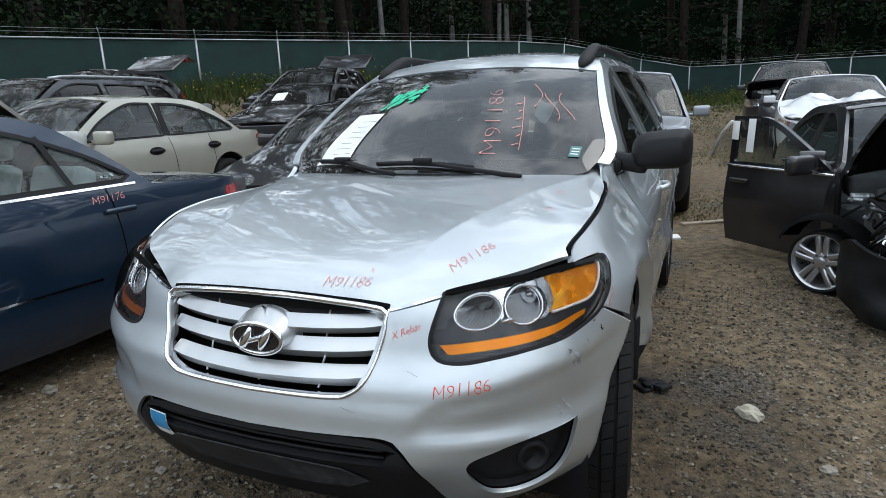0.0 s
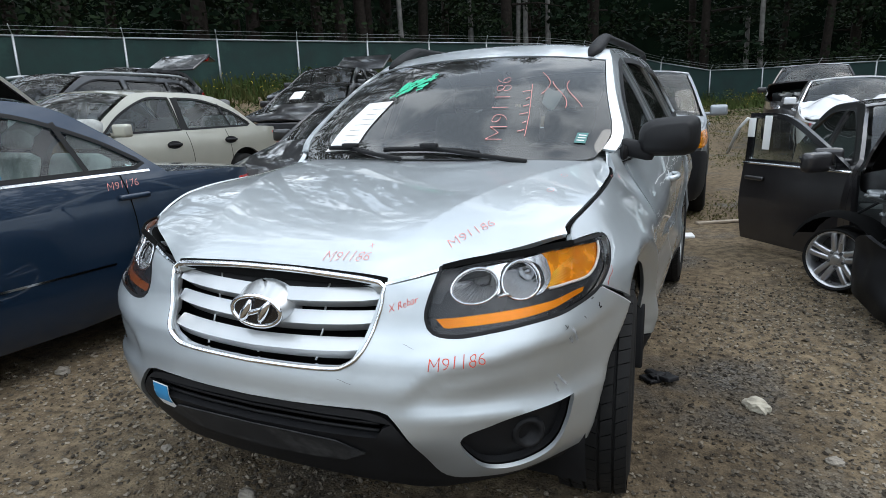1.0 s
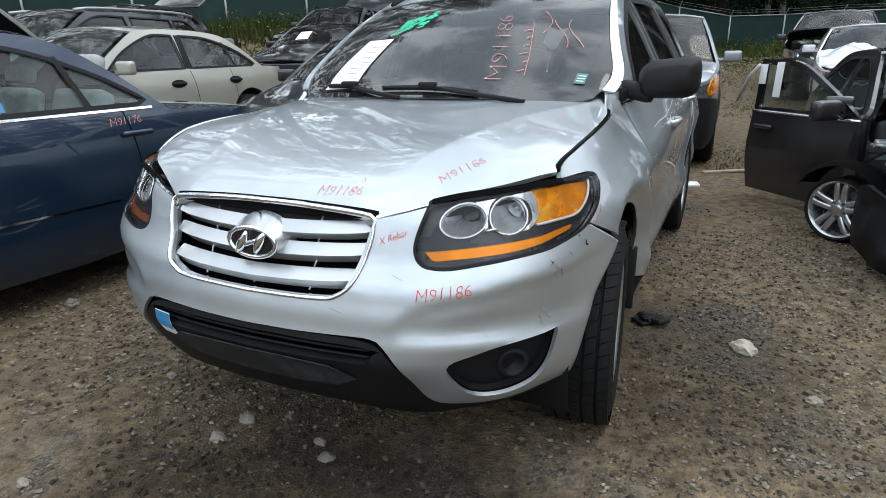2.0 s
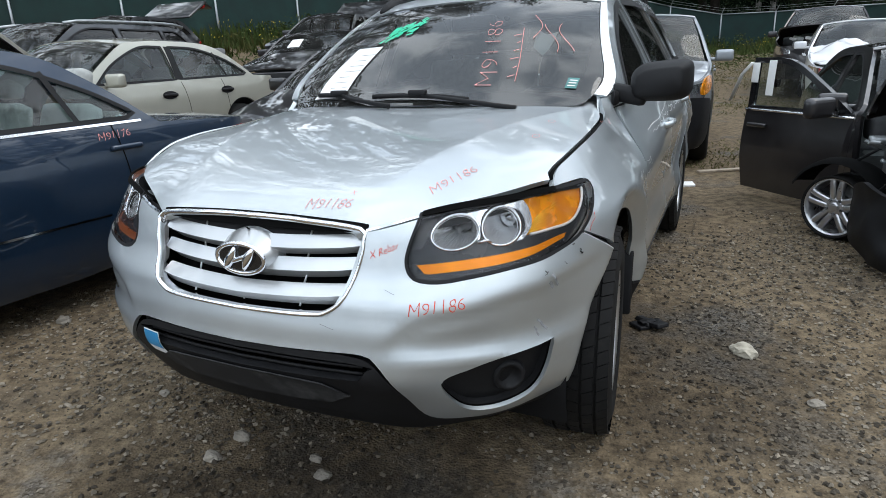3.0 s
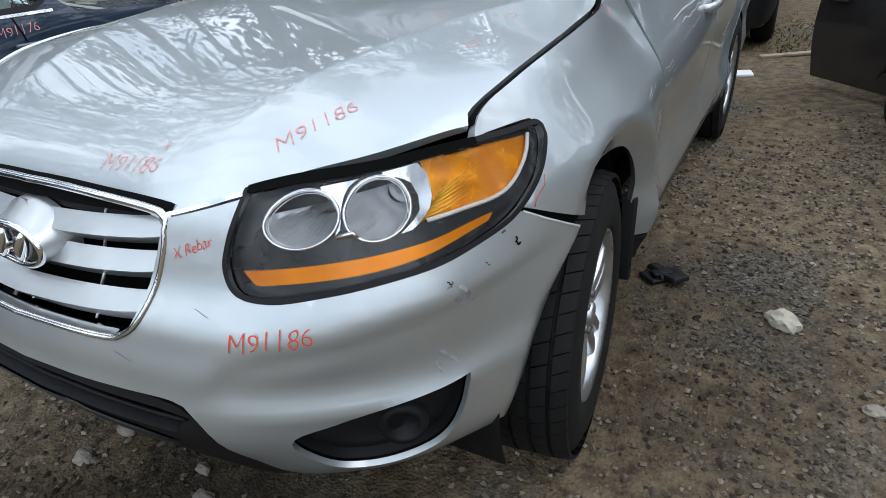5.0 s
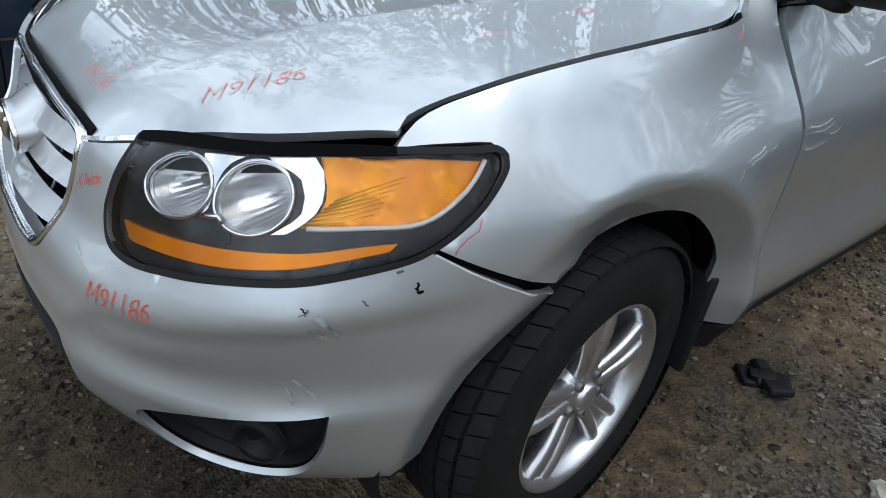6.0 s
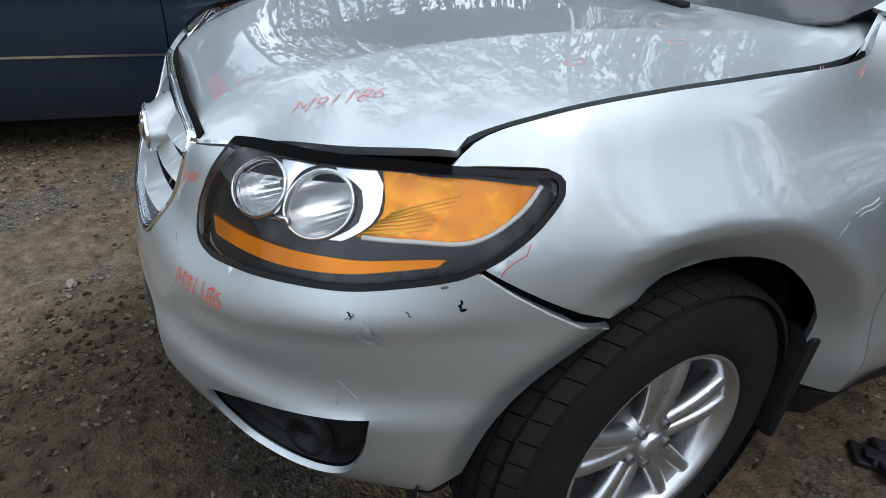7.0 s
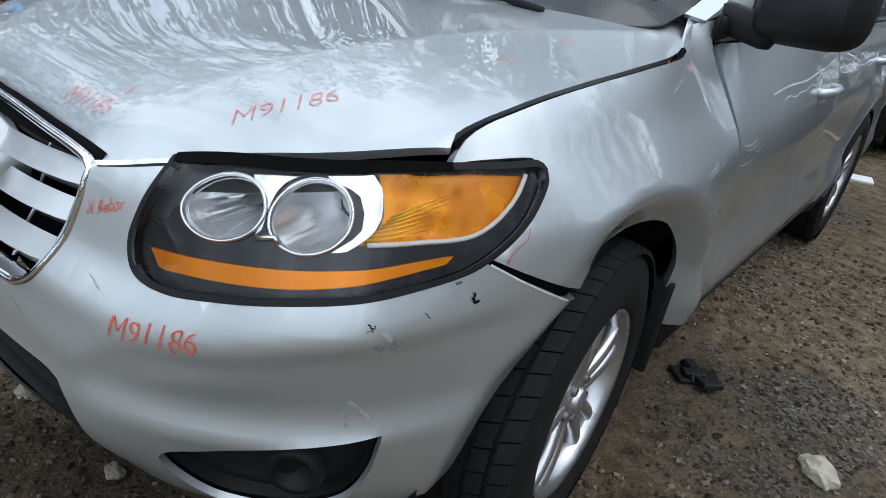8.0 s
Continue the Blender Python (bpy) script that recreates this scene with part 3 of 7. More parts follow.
def car(name, m, label, coat, L=4.7, W=1.8, belt=0.98, roof=1.40, nose=0.72, deck=0.98, cowl=1.35, wt=2.05, rt=3.45, rb=4.05, tail=0.95,
        front=0.95, rear=3.65, R=0.33, rim=0.22, pillar=2.75, group="", kind="car", windows=True, spokes=5, style="single", glassy=TINT, hood_up=0.0, hatch_up=0.0,
        rails=False, bonnet=True, trim=None, lower=None, seats=True, step=0.09, tail_mat=REDLENS, quarter=0.0, dark_handles=False, paper=False, crumple=False, broken=0, sink=0.0, cloth=SEAT, bare=0.0, divider=0.0):
    """A parked car: nose at local y = 0, its side panels, glass, lamps, wheels and cabin."""
    root = thing(name, m, label, kind, group)
    w = W / 2

    def depth(s, y, z):
        d = lerp_table([(0.15, -0.10), (0.28, -0.03), (0.45, 0.0), (belt - 0.25, 0.0), (belt - 0.08, -0.02), (belt, -0.045), (belt + 0.05, -0.065), (roof, -0.065 - (roof - belt) * 0.40), (roof + 0.1, -0.2 - (roof - belt) * 0.40)], z)
        ends = smooth01(0.7, 0.0, s) * 0.30 + smooth01(shell.length - 0.7, shell.length, s) * 0.16
        return d - ends * max(0.0, z - 0.58) - 0.10 * smooth01(0.6, 0, s) * max(0, 0.45 - z)

    shell = Shell([(0, 0), (0.45 * w, 0.025), (0.75 * w, 0.12), (0.92 * w, 0.33), (w, 0.95), (w, L * 0.5), (0.985 * w, L - 0.9), (0.92 * w, L - 0.33), (0.74 * w, L - 0.1), (0.4 * w, L - 0.015), (0, L)], depth)
    sy = shell.at_y
    S = shell.length
    zb = 0.20
    top = line([(0, nose), (sy(0.12), nose + 0.02), (sy(0.45), nose + 0.10), (sy(cowl - 0.1), belt + 0.0, 1), (sy(cowl), belt + 0.03, 1), (sy((cowl + wt) / 2), (belt + roof) / 2 + 0.03), (sy(wt), roof - 0.015), (sy(wt + 0.25), roof + 0.01),
                (sy((wt + rt) / 2), roof + 0.015), (sy(rt), roof - 0.03), (sy((rt + rb) / 2), (roof + deck) / 2 + 0.03), (sy(rb), deck, 1), (sy(L - 0.12), tail), (S, tail - 0.03)], 0.03, closed=False)
    ts, tz = np.array([q.x for q in top]), np.array([q.y for q in top])
    order = np.argsort(ts, kind="stable")
    ts, tz = ts[order], tz[order]
    arch_f, arch_r = arch_points(shell, front, R + 0.01, R + 0.06, zb + 0.02), arch_points(shell, rear, R + 0.01, R + 0.06, zb + 0.02)
    outline = line([(0, zb + 0.05, 1), (sy(front - R - 0.06), zb + 0.02, 1)], 0.06, closed=False)[:-1] + [Vector(q) for q in arch_f] + [Vector((sy(front + R + 0.3), zb)), Vector((sy(rear - R - 0.3), zb))] + [Vector(q) for q in arch_r] + [Vector((sy(L - 0.5), zb + 0.06)), Vector((S, zb + 0.1))] + list(reversed(top))
    wins = []
    if windows:
        zl = belt + 0.045
        a0, a1 = cowl + 0.18, wt + 0.06
        def up(y):
            return float(np.interp(sy(y), ts, tz)) - 0.065
        wins.append(line([(sy(a0), zl, 1), (sy((a0 + a1) / 2), up((a0 + a1) / 2) - 0.02), (sy(a1 + 0.12), up(a1 + 0.12)), (sy(pillar - 0.05), up(pillar - 0.05), 1), (sy(pillar - 0.05), zl, 1)], 0.04))
        if quarter:
            q = quarter
            wins.append(line([(sy(pillar + 0.05), zl, 1), (sy(pillar + 0.05), up(pillar), 1), (sy(q - 0.03), up(q - 0.03), 1), (sy(q - 0.03), zl, 1)], 0.04))
            wins.append(line([(sy(q + 0.04), zl, 1), (sy(q + 0.04), up(q + 0.04), 1), (sy(rt - 0.1), up(rt - 0.1)), (sy((rt + rb) / 2 - 0.12), up((rt + rb) / 2) + 0.0), (sy(rb - 0.28), zl + 0.04, 1)], 0.04))
        else:
            wins.append(line([(sy(pillar + 0.05), zl, 1), (sy(pillar + 0.05), up(pillar), 1), (sy(rt - 0.18), up(rt - 0.18) - 0.01), (sy((rt + rb) / 2 - 0.10), up((rt + rb) / 2 - 0.10) - 0.03), (sy(rb - 0.14), zl + 0.025, 1), (sy(rb - 0.2), zl, 1)], 0.04))
    cut = [Vector((sy(bare), zb)), Vector((sy(rear - R - 0.3), zb))] + [Vector(q) for q in arch_r] + [Vector((sy(L - 0.5), zb + 0.06)), Vector((S, zb + 0.1))] + [q for q in reversed(top) if q.x > sy(bare)] + [Vector((sy(bare), belt))] if bare else None
    for mir in (False, True):
        if bare and mir:
            part("body_side", skin(bmesh.new(), shell.wrap, cut, wins, step, 0.03, mirror=True), coat, root)
            continue
        part("body_side", skin(bmesh.new(), shell.wrap, outline, wins, step, 0.03, mirror=mir), coat, root)

    def strip(a, s):
        zz = float(np.interp(s, ts, tz))
        e = shell.wrap(s, zz)
        y = e.y
        crown = lerp_table([(0, 0.04), (0.4, 0.06), (cowl, 0.05), (wt, 0.05), (rt, 0.05), (rb, 0.03), (L, 0.02)], y)
        bow = -0.13 * smooth01(cowl - 0.5, cowl, y) * smooth01(wt + 0.5, wt, y) + 0.10 * smooth01(rt - 0.4, rt + 0.1, y) * smooth01(L - 0.05, rb, y)
        k = 1 - abs(a) ** 2.2
        return Vector((e.x * a, y + bow * (1 - a * a), e.z + crown * k))

    def cover(pname, s0, s1, mat, amax=1.0, off=0.0, lab="", gap=0.008):
        bm = bmesh.new()
        o = line([(-amax, s0 + gap, 1), (amax, s0 + gap, 1), (amax, s1 - gap, 1), (-amax, s1 - gap, 1)], 0.06)
        skin(bm, strip, o, (), 0.12, 0.02, off)
        if crumple and pname == "hood":
            for v in bm.verts:
                v.co.z += 0.10 * noise.noise((v.co.x * 3.1, v.co.y * 3.1, 1.0)) + 0.09 * smooth01(0.3, 0.9, v.co.y) * abs(math.sin(v.co.x * 4)) + 0.04 * noise.noise((v.co.x * 9, v.co.y * 9, 1.0))
        return part(pname, bm, mat, root, lab)

    s_c, s_w, s_r, s_b, s_t = sy(cowl), sy(wt), sy(rt), sy(rb), S - 0.45 * w
    if bonnet and not hood_up:
        cover("hood", sy(0.10), s_c - 0.03, coat, 0.97)
    if not hatch_up:
        cover("trunk_lid", s_b, s_t, coat, 0.99)
    cover("roof", s_w, s_r, coat)
    cover("windshield", s_c - 0.02, s_w, WINDSHIELD, 0.93, -0.004)
    cover("rear_window", s_r, s_b, glassy, 0.92, -0.004)
    for mir in (False, True):
        for wn_ in wins:
            pane = part("side_window", skin(bmesh.new(), shell.wrap, wn_, (), 0.15, 0.0, -0.012, mirror=mir), glassy, root)
            part("window_seal", ribbon(bmesh.new(), shell.wrap, list(wn_) + [wn_[0], wn_[1]], 0.011, 0.003, mir), PLASTIC, pane)
    if paper:
        o = line([(0.1, s_c + 0.12, 1), (0.42, s_c + 0.12, 1), (0.42, s_c + 0.36, 1), (0.1, s_c + 0.36, 1)], 0.06)
        part("paper_sheet", skin(bmesh.new(), strip, [(-q[0], q[1]) for q in reversed(o)], (), 0.15, 0.001, 0.004), PAPER, root, "white paper sheet on the glass")
    if divider:
        for mir in (False, True):
            zt = float(np.interp(sy(divider), ts, tz)) - 0.07
            part("window_divider", ribbon(bmesh.new(), shell.wrap, [(sy(divider + 0.05 - 0.09 * i / 8), belt + 0.045 + (zt - belt - 0.045) * i / 8) for i in range(9)], 0.016, 0.002, mir), PLASTIC, root)
            part("pillar_trim", ribbon(bmesh.new(), shell.wrap, [(sy(pillar + 0.004 * i), belt + 0.04 + (up(pillar) - belt - 0.04) * i / 8) for i in range(9)], 0.045, 0.003, mir), PLASTIC, root, "black trim on the pillar between the doors")
    if trim is not None:
        for mir in (False, True):
            bm = bmesh.new()
            ribbon(bm, shell.wrap, [(sy(y), belt + 0.022) for y in np.linspace(cowl + 0.12, rb - 0.12, 24)], 0.0065, 0.006, mir)
            part("belt_moulding", bm, trim, root, "bright chrome strip under the windows")
            bm = bmesh.new()
            ribbon(bm, shell.wrap, [(sy(y), 0.53) for y in np.linspace(front + R + 0.12, rear - R - 0.1, 20)], 0.006, 0.005, mir)
            part("side_moulding", bm, trim, root)
    for yy in ((cowl - 0.05, belt), (pillar, None), (rear - 0.30, None)):
        for mir in (False, True):
            bm = bmesh.new()
            hi = belt + 0.02
            ribbon(bm, shell.wrap, [(sy(yy[0] + (0.04 if yy[1] is None else 0) * math.sin(i / 3)), 0.27 + (hi - 0.27) * i / 9) for i in range(10)], 0.004, 0.0015, mir)
            part("door_gap", bm, DARK, root)
    for yy in (pillar - 0.22, rear - 0.25):
        for mir in (False, True):
            sg = -1 if mir else 1
            bm = bmesh.new()
            p = shell.wrap(sy(yy), belt - 0.11)
            block(bm, (0.03, 0.19, 0.032), pose(p.x * sg + 0.014 * sg, p.y, p.z), 0.012)
            if dark_handles:
                cup = [Vector((sy(yy) + 0.105 * math.cos(t), belt - 0.11 + 0.042 * math.sin(t))) for t in np.linspace(0, 2 * math.pi, 24, endpoint=False)]
                skin(bm, shell.wrap, cup, (), 0.05, 0.004, 0.004, mirror=mir)
            part("door_handle", bm, PLASTIC if dark_handles else coat, root)
    for mir in (False, True):
        sg = -1 if mir else 1
        bm = bmesh.new()
        p = shell.wrap(sy(cowl + 0.3), belt + 0.05)
        block(bm, (0.2, 0.09, 0.13), pose((p.x + 0.15) * sg, p.y - 0.02, p.z + 0.03), 0.035, 3)
        block(bm, (0.12, 0.05, 0.04), pose((p.x + 0.03) * sg, p.y - 0.01, p.z - 0.01), 0.015)
        part("wing_mirror", bm, coat, root)
        bm = bmesh.new()
        o = line([(sy(0.06), nose - 0.13), (sy(0.10), nose - 0.02), (sy(0.45), nose + 0.05), (sy(0.52), nose + 0.03), (sy(0.25), nose - 0.14)], 0.05)
        skin(bm, shell.wrap, o, (), 0.1, 0.01, 0.004, mirror=mir)
        part("headlamp", bm, REFLECTOR, root)
        bm = bmesh.new()
        o = line([(sy(L - 0.03), tail - 0.2), (sy(L - 0.03), tail - 0.06), (sy(L - 0.33), tail - 0.045), (sy(L - 0.36), tail - 0.07), (sy(L - 0.28), tail - 0.2)], 0.05)
        skin(bm, shell.wrap, o, (), 0.1, 0.01, 0.004, mirror=mir)
        part("tail_lamp", bm, tail_mat, root)
    bm = bmesh.new()
    skin(bm, shell.wrap, line([(-0.45, nose - 0.16), (0.45, nose - 0.16), (0.5, nose - 0.03), (-0.5, nose - 0.03)], 0.05), (), 0.1, 0.01, 0.004)
    part("grille", bm, PLASTIC, root)
    bm = bmesh.new()
    skin(bm, shell.wrap, line([(-0.55, 0.3), (0.55, 0.3), (0.6, 0.44), (-0.6, 0.44)], 0.05), (), 0.1, 0.01, 0.004)
    part("lower_intake", bm, PLASTIC, root)
    bm = bmesh.new()
    block(bm, (W - 0.46, L - 0.5, 0.2), pose(0, L / 2, 0.35))
    block(bm, (W - 0.24, rb - cowl, 0.25), pose(0, (cowl + rb) / 2, 0.45))
    if rb < L - 0.3:
        block(bm, (W - 0.3, L - rb - 0.2, 0.35), pose(0, (L + rb) / 2, deck - 0.25))
    block(bm, (W - 0.3, 0.35, 0.2), pose(0, cowl + 0.22, belt - 0.1), 0.05)
    part("cabin_floor", bm, CABIN, root)
    if seats:
        for x in (-0.38, 0.38):
            seat(root, x, cowl + 1.05, 0.5, cloth)
            seat(root, x, cowl + 1.95, 0.52, cloth)
    if rails:
        for sg in (-1, 1):
            bm = bmesh.new()
            p = shell.wrap(sy(wt), roof)
            tube(bm, [(sg * (p.x - 0.05), y, roof + 0.06 - 0.05 * (2 * (y - (wt + rt) / 2) / (rt - wt + 0.3)) ** 6) for y in np.linspace(wt - 0.1, rt + 0.15, 12)], 0.022, 8)
            part("roof_rail", bm, GALV, root)
    if hood_up:
        bm = bmesh.new()
        o = line([(-0.97, sy(0.10), 1), (0.97, sy(0.10), 1), (0.97, s_c - 0.03, 1), (-0.97, s_c - 0.03, 1)], 0.06)
        skin(bm, strip, o, (), 0.1, 0.03)
        bmesh.ops.transform(bm, matrix=Matrix.Translation((0, cowl - 0.05, belt)) @ pose(0, 0, 0, -hood_up) @ Matrix.Translation((0, -cowl + 0.05, -belt)), verts=bm.verts)
        lid = part("raised_hood", bm, coat, root, "hood propped open")
        bm = bmesh.new()
        skin(bm, strip, line([(-0.93, sy(0.14), 1), (0.93, sy(0.14), 1), (0.93, s_c - 0.06, 1), (-0.93, s_c - 0.06, 1)], 0.06), (), 0.1, 0.0, -0.034)
        bmesh.ops.transform(bm, matrix=Matrix.Translation((0, cowl - 0.05, belt)) @ pose(0, 0, 0, -hood_up) @ Matrix.Translation((0, -cowl + 0.05, -belt)), verts=bm.verts)
        part("hood_liner", bm, DARK, lid, "black underside lining")
        bm = bmesh.new()
        rg = random.Random(5)
        for i in range(26):
            block(bm, (rg.uniform(0.08, 0.4), rg.uniform(0.08, 0.35), rg.uniform(0.06, 0.2)), pose(rg.uniform(-0.65, 0.65), rg.uniform(0.25, cowl - 0.15), nose + rg.uniform(-0.15, 0.12), rg.uniform(-15, 15), rg.uniform(-15, 15), rg.uniform(0, 90)), 0.015)
        part("engine", bm, METALDARK, root, "exposed dirty engine", smooth=False)
        for x, y, sz in ((-0.5, 0.75, (0.16, 0.2, 0.1)), (-0.25, 0.45, (0.22, 0.08, 0.07)), (0.35, 0.9, (0.2, 0.15, 0.1)), (-0.6, 0.5, (0.08, 0.18, 0.05))):
            bm = bmesh.new()
            block(bm, sz, pose(x, y, nose + 0.16, 8, 10, 25), 0.02)
            part("reservoir", bm, WHITEPLASTIC, root, "white plastic reservoir")
    if hatch_up:
        bm = bmesh.new()
        block(bm, (W - 0.35, 0.85, 0.06), pose(0, L - 0.1, roof + 0.25, hatch_up), 0.03)
        block(bm, (W - 0.5, 0.35, 0.05), pose(0, L + 0.42, roof + 0.28 + 0.2 * math.sin(radians(hatch_up)), hatch_up - 50), 0.02)
        part("raised_hatch", bm, coat, root, "tailgate standing open")
        for sg in (-1, 1):
            bm = bmesh.new()
            block(bm, (0.16, 0.12, 0.07), pose(sg * (w - 0.35), L + 0.28, roof + 0.34, hatch_up), 0.02)
            part("hatch_lamp", bm, REDLENS, root)
    for yy in (front, rear):
        for sg in (-1, 1):
            if broken and sg < 0 and yy == front:
                bm = bmesh.new()
                r0 = []
                for i in range(15):
                    a = math.pi * (1.08 - 0.95 * i / 14)
                    row = []
                    for x, rr in ((-0.12, 0.30), (0.02, 0.335), (0.10, 0.325), (0.125, 0.30)):
                        q = pose(sg * (w + 0.065), yy + 0.10, R + sink, 0, 0, 180 + broken) @ Vector((x, -rr * math.cos(a), rr * math.sin(a)))
                        row.append(bm.verts.new(q))
                    r0.append(row)
                for u, v in zip(r0, r0[1:]):
                    for k in range(3):
                        bm.faces.new((u[k], u[k + 1], v[k + 1], v[k]))
                part("fender_liner", bm, DARK, root, "torn black wheel arch liner")
            out = broken and sg < 0 and yy == front
            wheel(root, (sg * (w - 0.115 + (0.18 if out else 0)), yy + (0.10 if out else 0), R + sink), sg, R, rim, 0.2, spokes, style, steer=broken if out else 0.0, tread=False)
    return root, shell


def on_ground(x, y, rz=0.0, up=0.0):
    return pose(x, y, ground_z(x, y) + up, 0, 0, rz)


# the parked cars
blue_car, blue_shell = car("sedan", on_ground(-3.14, -2.42, -5), "dark blue sedan with chrome strips and red writing on its door", BLUE, L=4.95, W=1.83, belt=1.0, roof=1.45, cowl=1.45, wt=2.15, rt=3.38, rb=4.02,
                           pillar=2.60, front=1.2, rear=4.0, group="parked cars", trim=CHROME, step=0.06, deck=1.0, tail=0.95, glassy=DUSTYGLASS, cloth=PALECLOTH, divider=3.48)
car("sedan", on_ground(-5.05, 1.3, 3), "pale beige sedan with dark door handles and raised hood", BEIGE, L=4.64, W=1.76, belt=0.95, roof=1.39, cowl=1.4, wt=2.1, rt=3.3, rb=3.95, pillar=2.65, rear=3.6, group="parked cars", glassy=DUSTYGLASS, style="twin", dark_handles=True, hood_up=50, divider=3.38)
car("sedan", on_ground(-2.1, 2.75, 6), "black sedan with glossy dusty hood", BLACK, L=4.6, W=1.78, group="parked cars", glassy=TINT)
car("sedan", on_ground(-5.9, 7.4, 12), "dark grey sedan with white paper behind its windshield", CHARCOAL, group="parked cars", paper=True)
car("wagon", on_ground(-7.5, 2.7, 6, 0.12), "dark station wagon with silver roof rails", BLACK, L=4.7, belt=1.0, roof=1.45, rt=4.1, rb=4.55, deck=1.0, tail=0.98, pillar=2.75, quarter=3.65, rails=True, group="parked cars", paper=True)
car("hatchback", on_ground(-7.6, 10.2, 9), "dark grey hatchback with its tailgate open", BLACK, L=4.3, belt=0.98, roof=1.42, rt=3.5, rb=4.0, deck=0.98, tail=0.95, pillar=2.5, quarter=3.3, rear=3.4, group="parked cars", hatch_up=28)
car("hatchback", on_ground(-11.2, 6.9, 8), "black hatchback with its tailgate open", BLACK, L=4.3, belt=0.98, roof=1.42, rt=3.5, rb=4.0, deck=0.98, tail=0.95, pillar=2.5, quarter=3.3, rear=3.4, group="parked cars", hatch_up=28)
rear_suv, rear_shell = car("suv", on_ground(0.12, 5.65, 2), "silver SUV with missing front trim parked behind", GREY, L=4.5, W=1.83, belt=1.08, roof=1.62, nose=0.9, cowl=1.15, wt=1.75, rt=3.9, rb=4.35, deck=1.1, tail=1.0, pillar=2.35, quarter=3.3, rear=3.55, front=0.9, R=0.36, group="parked cars", glassy=WINDSHIELD)
wreck, wreck_shell = car("sedan", on_ground(3.0, 2.6, 3, -0.20), "charcoal sedan with open door, raised hood and crumpled front", CHARCOAL, L=4.87, W=1.85, belt=0.98, roof=1.42, nose=0.66, cowl=1.45, wt=2.25, rt=3.45, rb=4.2, rear=3.85, front=0.98, group="parked cars", hood_up=44, style="vee", broken=50, sink=0.20, rim=0.195, R=0.222, bare=1.52, glassy=WINDSHIELD)
car("sedan", on_ground(3.1, 10.2, -3, 0.12), "white wrecked sedan with crumpled hood", WHITE, L=4.7, group="parked cars", glassy=WINDSHIELD, crumple=True)
car("minivan", on_ground(2.8, 14.4, -6, 0.2), "dark minivan with its hood up", CHARCOAL, L=4.9, W=1.95, belt=1.1, roof=1.68, nose=0.9, cowl=1.2, wt=1.9, rt=4.4, rb=4.75, deck=1.1, tail=1.0, pillar=2.5, quarter=3.6, rear=3.9, R=0.34, group="parked cars", hood_up=22)


def open_door(root, x, y, angle):
    """A front door swung open, hinged at its front edge, with glass, mirror and a torn trim strip."""
    door = new("open_door")
    door.parent = root
    door.matrix_basis = pose(x, y, 0, 0, 0, angle)
    tagged(door, "dark door standing open, white tags on its window")

    def flat(u, v):
        return Vector((-0.05 * math.cos((v - 0.6) * 2.2) - 0.12 * max(0, v - 0.95), u, v))
    low = line([(0.02, 0.28, 1), (1.02, 0.28, 1), (1.06, 0.6), (1.04, 0.96, 1), (0.0, 0.96, 1), (-0.02, 0.6)], 0.04)
    part("door_skin", skin(bmesh.new(), flat, low, (), 0.08, 0.09, 0.0, flip=True), CHARCOAL, door)
    part("door_card", skin(bmesh.new(), flat, low, (), 0.1, 0.0, -0.09, flip=True), CABIN, door)
    wo = line([(0.0, 0.96, 1), (1.04, 0.96, 1), (1.0, 1.38, 1), (0.62, 1.36), (0.3, 1.18)], 0.04)
    wi = line([(0.13, 0.985, 1), (0.99, 0.985, 1), (0.96, 1.335, 1), (0.64, 1.32), (0.35, 1.16)], 0.04)
    part("window_frame", skin(bmesh.new(), flat, wo, (wi,), 0.08, 0.04, -0.01, flip=True), GLOSSBLACK, door)
    part("window_pane", skin(bmesh.new(), flat, wi, (), 0.1, 0.003, -0.03, flip=True), WINDSHIELD, door)
    part("belt_moulding", tube(bmesh.new(), [flat(u, 0.955) + Vector((-0.006, 0, 0)) for u in np.linspace(0, 1.04, 12)], 0.012, 6), CHROME, door)
    bm = bmesh.new()
    block(bm, (0.03, 0.2, 0.035), pose(-0.066, 0.88, 0.83), 0.012)
    part("door_handle", bm, CHARCOAL, door)
    bm = bmesh.new()
    block(bm, (0.24, 0.1, 0.15), pose(-0.20, 0.16, 1.03), 0.045, 3)
    block(bm, (0.12, 0.05, 0.04), pose(-0.09, 0.16, 0.98), 0.015)
    part("wing_mirror", bm, CHARCOAL, door)
    for u, v, h in ((0.78, 1.24, 0.28), (0.95, 1.28, 0.16)):
        p = flat(u, v)
        bm = bmesh.new()
        block(bm, (0.006, 0.075, h), pose(p.x - 0.02, u, v - 0.02, 0, 3, 0), 0.002)
        part("white_tag", bm, PAPER, door)
    part("torn_trim", tube(bmesh.new(), [(-0.08, 0.98, 1.34), (-0.1, 1.06, 1.25), (-0.08, 1.2, 1.02)], [0.03, 0.022, 0.016], 6, 0.3), WHITEPLASTIC, door)
    return door


